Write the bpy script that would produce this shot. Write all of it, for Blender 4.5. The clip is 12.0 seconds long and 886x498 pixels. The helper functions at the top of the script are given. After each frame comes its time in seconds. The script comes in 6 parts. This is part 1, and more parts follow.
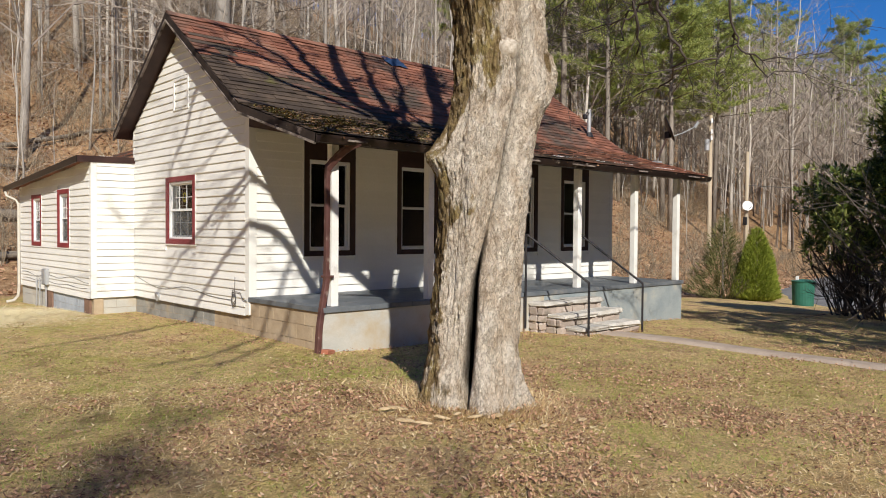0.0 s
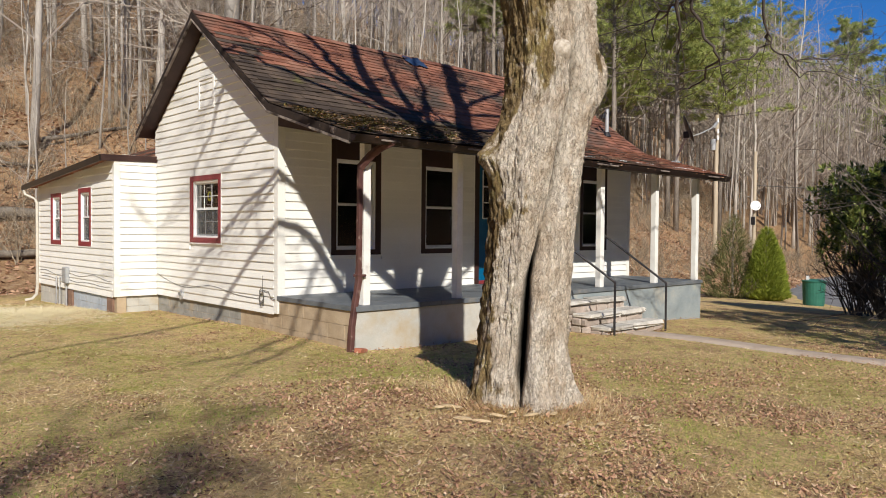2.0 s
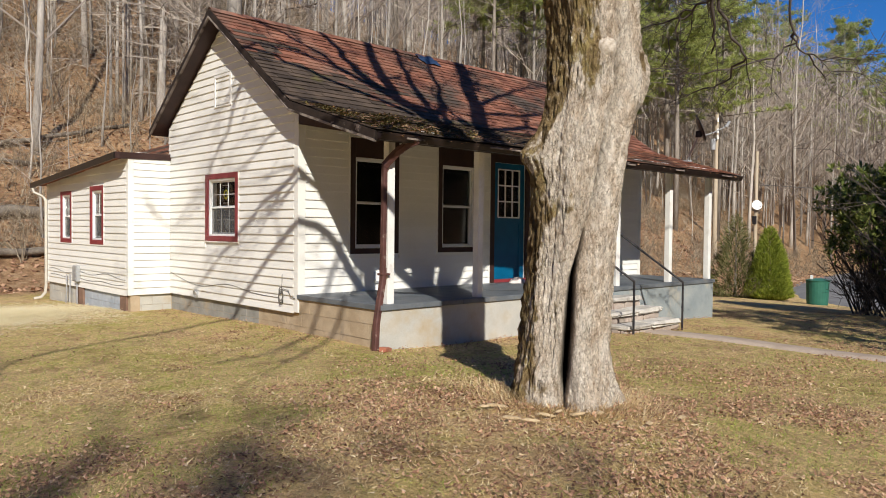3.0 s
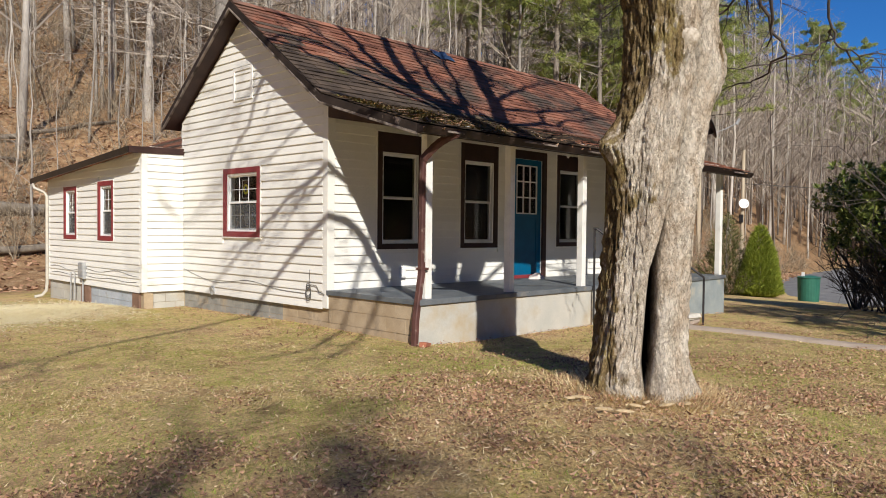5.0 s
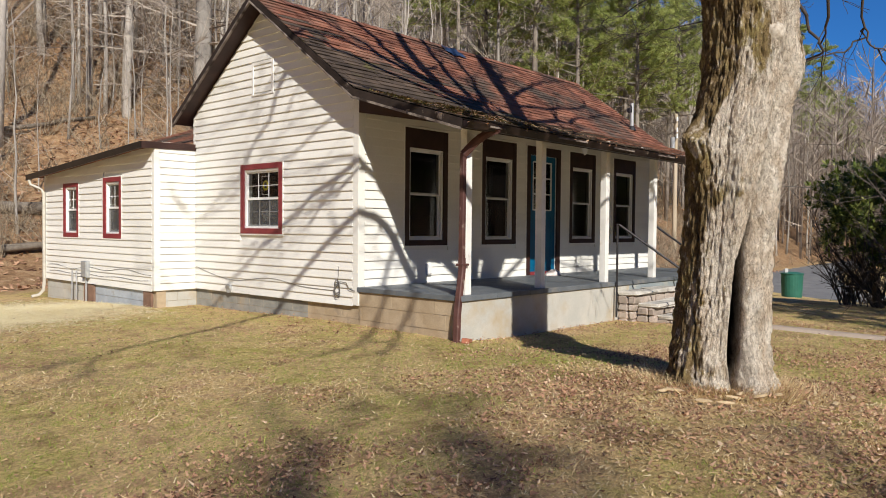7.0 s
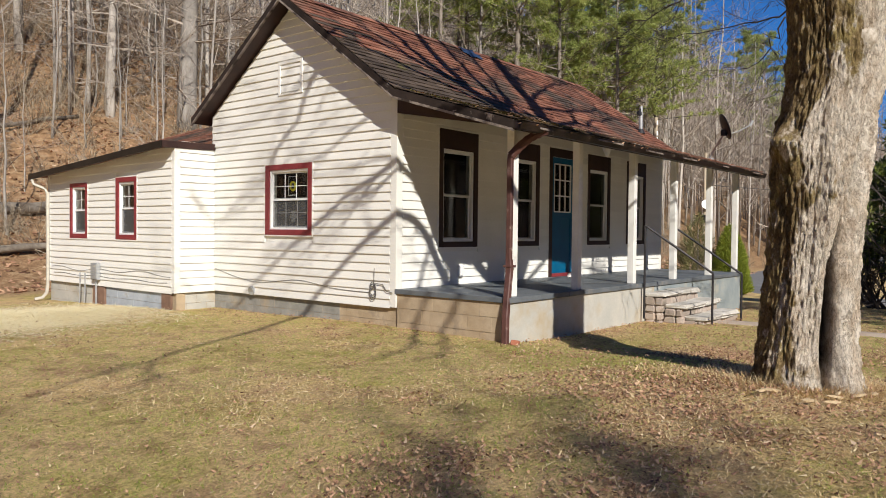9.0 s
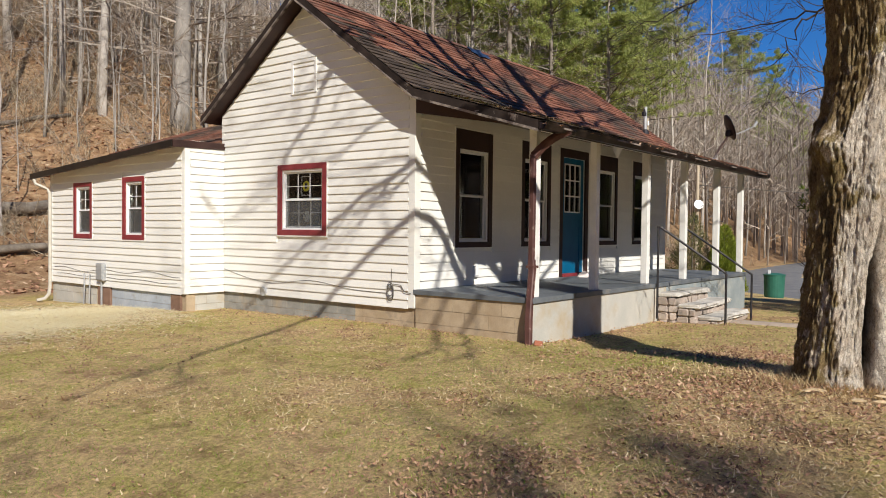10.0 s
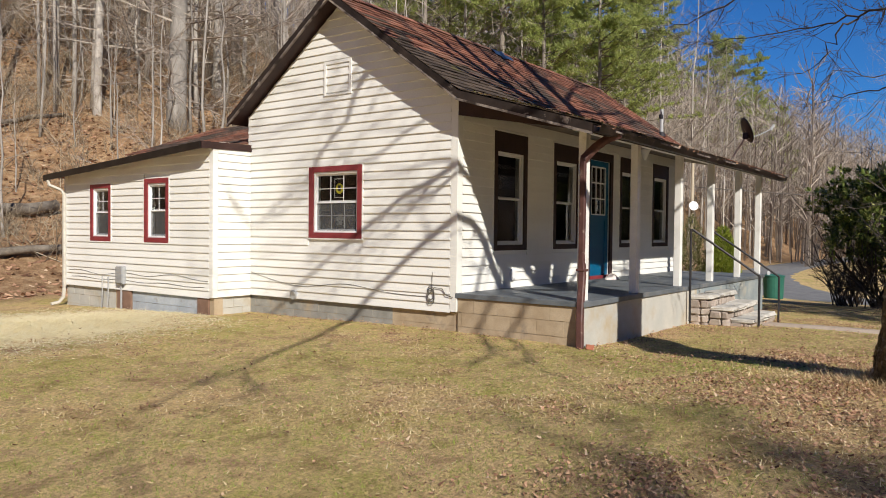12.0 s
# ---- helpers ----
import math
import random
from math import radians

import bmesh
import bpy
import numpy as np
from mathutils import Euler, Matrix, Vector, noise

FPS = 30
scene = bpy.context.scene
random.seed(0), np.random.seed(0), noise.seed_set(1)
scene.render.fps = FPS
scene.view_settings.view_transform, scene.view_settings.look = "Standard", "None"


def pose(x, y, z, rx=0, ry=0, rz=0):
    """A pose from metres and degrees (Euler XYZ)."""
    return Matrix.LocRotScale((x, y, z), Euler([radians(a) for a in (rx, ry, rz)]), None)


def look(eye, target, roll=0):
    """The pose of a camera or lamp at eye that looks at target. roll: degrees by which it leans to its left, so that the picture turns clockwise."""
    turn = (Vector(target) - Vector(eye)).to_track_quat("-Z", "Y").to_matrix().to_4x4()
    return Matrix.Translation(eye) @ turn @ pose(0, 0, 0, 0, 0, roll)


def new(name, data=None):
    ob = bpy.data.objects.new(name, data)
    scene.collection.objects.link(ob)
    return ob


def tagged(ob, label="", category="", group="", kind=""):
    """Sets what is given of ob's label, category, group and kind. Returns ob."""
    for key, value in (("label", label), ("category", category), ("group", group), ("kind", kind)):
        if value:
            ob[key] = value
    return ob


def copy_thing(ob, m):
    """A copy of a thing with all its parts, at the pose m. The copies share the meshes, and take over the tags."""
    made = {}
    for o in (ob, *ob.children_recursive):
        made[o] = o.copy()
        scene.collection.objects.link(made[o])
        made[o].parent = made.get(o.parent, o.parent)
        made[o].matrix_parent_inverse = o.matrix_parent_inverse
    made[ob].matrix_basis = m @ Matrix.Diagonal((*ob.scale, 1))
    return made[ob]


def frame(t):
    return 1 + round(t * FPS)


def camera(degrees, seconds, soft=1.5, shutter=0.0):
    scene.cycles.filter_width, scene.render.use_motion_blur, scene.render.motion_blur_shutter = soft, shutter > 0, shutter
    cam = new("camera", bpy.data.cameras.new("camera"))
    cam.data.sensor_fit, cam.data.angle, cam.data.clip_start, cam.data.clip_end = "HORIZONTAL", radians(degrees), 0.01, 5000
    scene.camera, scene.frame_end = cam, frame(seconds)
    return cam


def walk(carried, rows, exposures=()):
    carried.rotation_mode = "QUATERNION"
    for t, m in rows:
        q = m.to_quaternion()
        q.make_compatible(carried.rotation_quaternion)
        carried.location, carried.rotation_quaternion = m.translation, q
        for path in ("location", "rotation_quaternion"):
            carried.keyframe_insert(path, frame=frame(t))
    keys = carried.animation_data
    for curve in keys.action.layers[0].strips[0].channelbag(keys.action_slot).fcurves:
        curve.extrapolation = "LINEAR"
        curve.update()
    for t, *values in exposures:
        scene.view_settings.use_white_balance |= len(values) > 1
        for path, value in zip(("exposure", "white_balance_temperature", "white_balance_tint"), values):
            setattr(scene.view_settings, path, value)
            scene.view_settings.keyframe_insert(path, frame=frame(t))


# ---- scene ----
cam = camera(61.6, 12.0, soft=0.95)
PATH = [
    (0, (-5.343, -9.976, 1.593), (-3.986, -8.508, 1.545), 0.4),
    (0.5, (-5.39, -9.959, 1.597), (-4.033, -8.491, 1.547), 0.5),
    (1, (-5.46, -9.909, 1.605), (-4.103, -8.441, 1.554), 0.5),
    (1.5, (-5.555, -9.828, 1.604), (-4.198, -8.36, 1.553), 0.5),
    (2, (-5.675, -9.719, 1.59), (-4.317, -8.251, 1.54), 0.5),
    (2.5, (-5.813, -9.585, 1.587), (-4.451, -8.121, 1.536), 0.6),
    (3, (-5.946, -9.437, 1.585), (-4.577, -7.98, 1.532), 0.6),
    (5, (-6.495, -8.8, 1.504), (-5.075, -7.392, 1.451), 0.6),
    (5.5, (-6.643, -8.626, 1.486), (-5.208, -7.234, 1.432), 0.6),
    (6, (-6.818, -8.444, 1.469), (-5.362, -7.074, 1.415), 0.5),
    (6.5, (-6.986, -8.261, 1.441), (-5.515, -6.907, 1.39), 0.6),
    (7, (-7.127, -8.072, 1.454), (-5.643, -6.733, 1.399), 0.5),
    (9, (-7.759, -7.274, 1.438), (-6.217, -6.001, 1.389), 0.6),
    (9.5, (-7.904, -7.079, 1.442), (-6.348, -5.822, 1.392), 0.7),
    (10, (-8.035, -6.882, 1.44), (-6.468, -5.641, 1.391), 0.6),
    (10.5, (-8.177, -6.674, 1.443), (-6.596, -5.45, 1.395), 0.6),
    (11, (-8.325, -6.448, 1.451), (-6.73, -5.241, 1.403), 0.7),
    (11.5, (-8.451, -6.234, 1.465), (-6.85, -5.036, 1.417), 0.6),
    (12, (-8.512, -6.129, 1.467), (-6.911, -4.931, 1.42), 0.6),
]
walk(cam, [(t, look(eye, target, roll)) for t, eye, target, roll in PATH])


# ---- world and sun ----
SUN = Vector((-0.62, -1.0, 0.78)).normalized()
world = bpy.data.worlds.new("sky")
scene.world = world
world.use_nodes = True
wn = world.node_tree.nodes
sky = wn.new("ShaderNodeTexSky")
sky.sky_type = "NISHITA"
sky.sun_disc = False
sky.sun_elevation = math.asin(SUN.z)
sky.sun_rotation = math.atan2(SUN.x, SUN.y)
sky.altitude = 600
sky.dust_density = 0.0
sky.air_density = 1.0
sky.ozone_density = 5.0
wn["Background"].inputs["Strength"].default_value = 0.034
tint = wn.new("ShaderNodeMix")
tint.data_type, tint.blend_type = "RGBA", "MULTIPLY"
tint.inputs["Factor"].default_value = 1.0
tint.inputs["B"].default_value = (0.60, 1.55, 2.55, 1)
world.node_tree.links.new(sky.outputs[0], tint.inputs["A"])
world.node_tree.links.new(tint.outputs["Result"], wn["Background"].inputs["Color"])
sun = new("sun", bpy.data.lights.new("sun", "SUN"))
sun.data.energy = 5.2
sun.data.angle = radians(0.55)
sun.data.color = (1.0, 0.945, 0.85)
sun.matrix_world = look(SUN * 60, (0, 0, 0))
scene.view_settings.exposure = 0.13


# ---- materials ----
def noise_node(n, l, coord, scale, detail=4.0, rough=0.55, stretch=None):
    if stretch:
        m = n.new("ShaderNodeMapping")
        m.inputs["Scale"].default_value = stretch
        l.new(coord, m.inputs["Vector"])
        coord = m.outputs[0]
    t = n.new("ShaderNodeTexNoise")
    t.inputs["Scale"].default_value = scale
    t.inputs["Detail"].default_value = detail
    t.inputs["Roughness"].default_value = rough
    l.new(coord, t.inputs["Vector"])
    return t.outputs["Fac"]


def ramp_node(n, l, fac, stops):
    r = n.new("ShaderNodeValToRGB")
    e = r.color_ramp.elements
    while len(e) < len(stops):
        e.new(0.5)
    for el, (p, c) in zip(e, stops):
        el.position, el.color = p, (*c, 1)
    l.new(fac, r.inputs["Fac"])
    return r.outputs["Color"]


def mix_node(n, l, fac, a, b, mode="MIX"):
    m = n.new("ShaderNodeMix")
    m.data_type, m.blend_type = "RGBA", mode
    for sock, v in ((m.inputs["Factor"], fac), (m.inputs["A"], a), (m.inputs["B"], b)):
        if isinstance(v, (int, float)):
            sock.default_value = v
        elif isinstance(v, tuple):
            sock.default_value = (*v, 1)
        else:
            l.new(v, sock)
    return m.outputs["Result"]


def material(name, stops, scale=6.0, rough=0.75, grain=60.0, bump=0.25, grain_mix=0.25, stretch=None, metal=0.0,
             stain=None, stain_scale=1.5, stain_at=(0.5, 0.65), vary=0.0, island=0.0, depth=0.004, spec=0.3):
    """A surface with broad colour patches, a fine grain, optional stains, and relief from both."""
    m = bpy.data.materials.new(name)
    m.use_nodes = True
    n, l = m.node_tree.nodes, m.node_tree.links
    b = n["Principled BSDF"]
    co = n.new("ShaderNodeTexCoord").outputs["Object"]
    broad = noise_node(n, l, co, scale, stretch=stretch)
    fine = noise_node(n, l, co, grain, 5.0, 0.7, stretch=stretch)
    col = ramp_node(n, l, broad, stops)
    dark = ramp_node(n, l, fine, [(0.3, (0.45, 0.45, 0.45)), (0.7, (1.25, 1.25, 1.25))])
    col = mix_node(n, l, grain_mix, col, mix_node(n, l, 1.0, col, dark, "MULTIPLY"))
    if stain:
        s = noise_node(n, l, co, stain_scale, 6.0, 0.65)
        f = ramp_node(n, l, s, [(stain_at[0], (0, 0, 0)), (stain_at[1], (1, 1, 1))])
        col = mix_node(n, l, f, col, stain)
    if vary:
        r = n.new("ShaderNodeObjectInfo").outputs["Random"]
        col = mix_node(n, l, 1.0, col, ramp_node(n, l, r, [(0, (1 - vary,) * 3), (1, (1 + vary,) * 3)]), "MULTIPLY")
    if island:
        r = n.new("ShaderNodeNewGeometry").outputs["Random Per Island"]
        col = mix_node(n, l, 1.0, col, ramp_node(n, l, r, [(0, (1 - island,) * 3), (1, (1 + island,) * 3)]), "MULTIPLY")
    l.new(col, b.inputs["Base Color"])
    b.inputs["Roughness"].default_value = rough
    b.inputs["Metallic"].default_value = metal
    b.inputs["Specular IOR Level"].default_value = spec
    if bump:
        bp = n.new("ShaderNodeBump")
        bp.inputs["Strength"].default_value = bump
        bp.inputs["Distance"].default_value = depth
        l.new(fine, bp.inputs["Height"])
        l.new(bp.outputs[0], b.inputs["Normal"])
    return m


def leaf_material(name, stops, rough=0.6, through_light=0.25):
    """Thin leaves or blades: each island takes its own colour from the ramp."""
    m = bpy.data.materials.new(name)
    m.use_nodes = True
    n, l = m.node_tree.nodes, m.node_tree.links
    b = n["Principled BSDF"]
    r = n.new("ShaderNodeNewGeometry").outputs["Random Per Island"]
    col = ramp_node(n, l, r, stops)
    l.new(col, b.inputs["Base Color"])
    b.inputs["Roughness"].default_value = rough
    b.inputs["Specular IOR Level"].default_value = 0.25
    tr = n.new("ShaderNodeBsdfTranslucent")
    l.new(col, tr.inputs["Color"])
    mx = n.new("ShaderNodeMixShader")
    mx.inputs[0].default_value = through_light
    l.new(b.outputs[0], mx.inputs[1])
    l.new(tr.outputs[0], mx.inputs[2])
    l.new(mx.outputs[0], n["Material Output"].inputs["Surface"])
    return m


SIDING = material("cream_siding", [(0.3, (0.75, 0.74, 0.70)), (0.7, (0.83, 0.82, 0.78))], 1.2, 0.55, 45, 0.12, 0.12, (1, 1, 1),
                  stain=(0.55, 0.52, 0.44), stain_scale=1.1, stain_at=(0.66, 0.85), vary=0.03)
WHITE = material("white_paint", [(0.3, (0.72, 0.71, 0.68)), (0.7, (0.82, 0.81, 0.78))], 5, 0.5, 50, 0.15, 0.15, stain=(0.5, 0.47, 0.4), stain_scale=4, stain_at=(0.62, 0.8))
VINYL = material("white_vinyl", [(0.3, (0.78, 0.78, 0.78)), (0.7, (0.83, 0.83, 0.83))], 5, 0.35, 50, 0.05, 0.05)
MAROON = material("maroon_paint", [(0.3, (0.20, 0.028, 0.035)), (0.7, (0.27, 0.045, 0.05))], 5, 0.5, 60, 0.2, 0.25)
# cream ceiling coloured dark tan to hold down bounce in the porch shade
DIM_CEILING = material("dimmed_porch_ceiling", [(0.3, (0.16, 0.13, 0.10)), (0.7, (0.25, 0.21, 0.165))], 4, 0.6, 60, 0.2, 0.3, stain=(0.1, 0.08, 0.06), stain_scale=3)
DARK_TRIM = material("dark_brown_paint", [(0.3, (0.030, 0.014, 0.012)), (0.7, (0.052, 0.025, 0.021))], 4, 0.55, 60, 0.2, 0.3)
FASCIA = material("weathered_fascia", [(0.3, (0.016, 0.011, 0.009)), (0.7, (0.04, 0.028, 0.023))], 5, 0.7, 60, 0.3, 0.4, stain=(0.34, 0.28, 0.24), stain_scale=2.2, stain_at=(0.62, 0.68))
PEELED = material("peeling_trim_paint", [(0.3, (0.13, 0.10, 0.085)), (0.7, (0.34, 0.29, 0.25))], 4, 0.8, 40, 0.4, 0.5, stain=(0.035, 0.025, 0.02), stain_scale=3.0, stain_at=(0.5, 0.62))
BLOCK = material("concrete_block", [(0.3, (0.38, 0.29, 0.19)), (0.7, (0.50, 0.40, 0.28))], 4, 0.9, 90, 0.5, 0.4, stain=(0.24, 0.2, 0.16), stain_scale=3, stain_at=(0.58, 0.75), vary=0.02)
GREY_BLOCK = material("grey_block", [(0.3, (0.24, 0.24, 0.22)), (0.7, (0.36, 0.35, 0.32))], 4, 0.9, 90, 0.5, 0.4, stain=(0.42, 0.34, 0.24), stain_scale=1.6, stain_at=(0.55, 0.72), vary=0.06)
STUCCO = material("painted_stucco", [(0.3, (0.44, 0.44, 0.41)), (0.7, (0.54, 0.52, 0.47))], 2.5, 0.85, 70, 0.5, 0.3, stain=(0.42, 0.34, 0.23), stain_scale=1.3, stain_at=(0.52, 0.72))
BLUE_STUCCO = material("blue_grey_stucco", [(0.3, (0.22, 0.26, 0.28)), (0.7, (0.33, 0.36, 0.36))], 2.2, 0.85, 70, 0.5, 0.3, stain=(0.42, 0.38, 0.30), stain_scale=1.1, stain_at=(0.56, 0.7))
SCREEN = bpy.data.materials.new("insect_screen")
SCREEN.use_nodes = True
sn, sl = SCREEN.node_tree.nodes, SCREEN.node_tree.links
sn["Principled BSDF"].inputs["Base Color"].default_value = (0.12, 0.12, 0.12, 1)
sn["Principled BSDF"].inputs["Roughness"].default_value = 0.7
s_mix, s_clear = sn.new("ShaderNodeMixShader"), sn.new("ShaderNodeBsdfTransparent")
s_mix.inputs[0].default_value = 0.35
sl.new(s_clear.outputs[0], s_mix.inputs[1])
sl.new(sn["Principled BSDF"].outputs[0], s_mix.inputs[2])
sl.new(s_mix.outputs[0], sn["Material Output"].inputs["Surface"])
DECK = material("grey_deck_paint", [(0.3, (0.10, 0.115, 0.13)), (0.7, (0.165, 0.18, 0.195))], 3, 0.5, 50, 0.25, 0.3, stain=(0.25, 0.23, 0.2), stain_scale=2.5, stain_at=(0.58, 0.75))
BLUE = material("blue_door_paint", [(0.3, (0.0, 0.085, 0.19)), (0.7, (0.0, 0.11, 0.23))], 3, 0.4, 60, 0.1, 0.15)
IRON = material("dark_iron", [(0.3, (0.02, 0.02, 0.025)), (0.7, (0.05, 0.045, 0.045))], 9, 0.5, 80, 0.2, 0.3, metal=0.3)
STONE = material("step_stone", [(0.3, (0.36, 0.31, 0.26)), (0.5, (0.44, 0.36, 0.31)), (0.7, (0.48, 0.43, 0.38))], 4, 0.85, 60, 0.6, 0.5, stain=(0.2, 0.17, 0.14), stain_scale=5, stain_at=(0.58, 0.7), vary=0.15)
GUTTER = material("brown_gutter", [(0.3, (0.014, 0.009, 0.008)), (0.7, (0.034, 0.021, 0.018))], 6, 0.45, 50, 0.3, 0.45, stain=(0.30, 0.25, 0.21), stain_scale=3.5, stain_at=(0.62, 0.68))
BLACK_GUTTER = material("dark_metal_gutter", [(0.3, (0.012, 0.010, 0.009)), (0.7, (0.03, 0.024, 0.021))], 4, 0.3, 50, 0.15, 0.3, metal=0.2)
# dark patches hold weathering and also limb shade painted into the colour
SHINGLE = material("brown_shingle", [(0.3, (0.15, 0.058, 0.038)), (0.55, (0.24, 0.10, 0.062)), (0.75, (0.31, 0.165, 0.112))], 1.6, 0.9, 120, 0.6, 0.45,
                   stain=(0.075, 0.055, 0.043), stain_scale=0.6, stain_at=(0.47, 0.6), vary=0.3, island=0.3)
OLD_SHINGLE = material("weathered_dark_shingle", [(0.3, (0.055, 0.04, 0.032)), (0.55, (0.095, 0.068, 0.05)), (0.75, (0.15, 0.10, 0.07))], 2.2, 0.95, 120, 0.6, 0.45,
                       stain=(0.12, 0.105, 0.04), stain_scale=2.6, stain_at=(0.58, 0.72), vary=0.3, island=0.3)
GLASS = bpy.data.materials.new("window_glass")
GLASS.use_nodes = True
gb = GLASS.node_tree.nodes["Principled BSDF"]
gb.inputs["Base Color"].default_value = (0.75, 0.78, 0.77, 1)
gb.inputs["Roughness"].default_value = 0.02
gb.inputs["Transmission Weight"].default_value = 1.0
gb.inputs["IOR"].default_value = 1.3
gb.inputs["Specular IOR Level"].default_value = 0.2
# plaster coloured near black so the rooms read as unlit
INSIDE = material("darkened_interior", [(0.3, (0.012, 0.011, 0.011)), (0.7, (0.022, 0.021, 0.02))], 2, 0.9, 40, 0.1, 0.2)
GROUND = bpy.data.materials.new("lawn_and_leaf_litter")
GROUND.use_nodes = True
gn, gl = GROUND.node_tree.nodes, GROUND.node_tree.links
gco = gn.new("ShaderNodeTexCoord").outputs["Object"]
g_broad = noise_node(gn, gl, gco, 0.55, 6, 0.6)
g_mid = noise_node(gn, gl, gco, 3.2, 6, 0.65)
g_fine = noise_node(gn, gl, gco, 26, 8, 0.8)
lawn_col = ramp_node(gn, gl, g_broad, [(0.36, (0.46, 0.40, 0.11)), (0.46, (0.66, 0.50, 0.22)), (0.56, (0.74, 0.53, 0.28)), (0.66, (0.38, 0.22, 0.14))])
lawn_mid = ramp_node(gn, gl, g_mid, [(0.34, (0.44, 0.40, 0.11)), (0.48, (0.76, 0.56, 0.29)), (0.62, (0.32, 0.18, 0.115))])
lawn_col = mix_node(gn, gl, 0.5, lawn_col, lawn_mid)
litter = ramp_node(gn, gl, g_mid, [(0.3, (0.16, 0.09, 0.05)), (0.5, (0.36, 0.225, 0.125)), (0.7, (0.49, 0.35, 0.21))])
straw_col = ramp_node(gn, gl, g_mid, [(0.3, (0.86, 0.75, 0.47)), (0.7, (0.95, 0.87, 0.62))])
cover = gn.new("ShaderNodeAttribute")
cover.attribute_name = "hillside"
g_col = mix_node(gn, gl, cover.outputs["Fac"], lawn_col, litter)
strawy = gn.new("ShaderNodeAttribute")
strawy.attribute_name = "straw"
g_col = mix_node(gn, gl, strawy.outputs["Fac"], g_col, straw_col)
g_dark = ramp_node(gn, gl, g_fine, [(0.34, (0.25, 0.22, 0.19)), (0.6, (1.25, 1.24, 1.22))])
g_col = mix_node(gn, gl, 0.7, g_col, mix_node(gn, gl, 1.0, g_col, g_dark, "MULTIPLY"))
gbs = gn["Principled BSDF"]
gl.new(g_col, gbs.inputs["Base Color"])
gbs.inputs["Roughness"].default_value = 0.95
gbs.inputs["Specular IOR Level"].default_value = 0.1
g_bump = gn.new("ShaderNodeBump")
g_bump.inputs["Strength"].default_value = 1.0
g_bump.inputs["Distance"].default_value = 0.04
gl.new(g_fine, g_bump.inputs["Height"])
gl.new(g_bump.outputs[0], gbs.inputs["Normal"])
ASPHALT = material("asphalt", [(0.3, (0.16, 0.16, 0.165)), (0.7, (0.24, 0.235, 0.23))], 2, 0.9, 120, 0.4, 0.4)
CONCRETE = material("old_concrete", [(0.3, (0.38, 0.30, 0.235)), (0.7, (0.52, 0.42, 0.335))], 4, 0.9, 80, 0.5, 0.4)
BARK = material("grey_bark", [(0.3, (0.16, 0.135, 0.11)), (0.7, (0.33, 0.29, 0.25))], 5, 0.9, 40, 0.7, 0.6, stretch=(1, 1, 0.25), vary=0.25, depth=0.02)


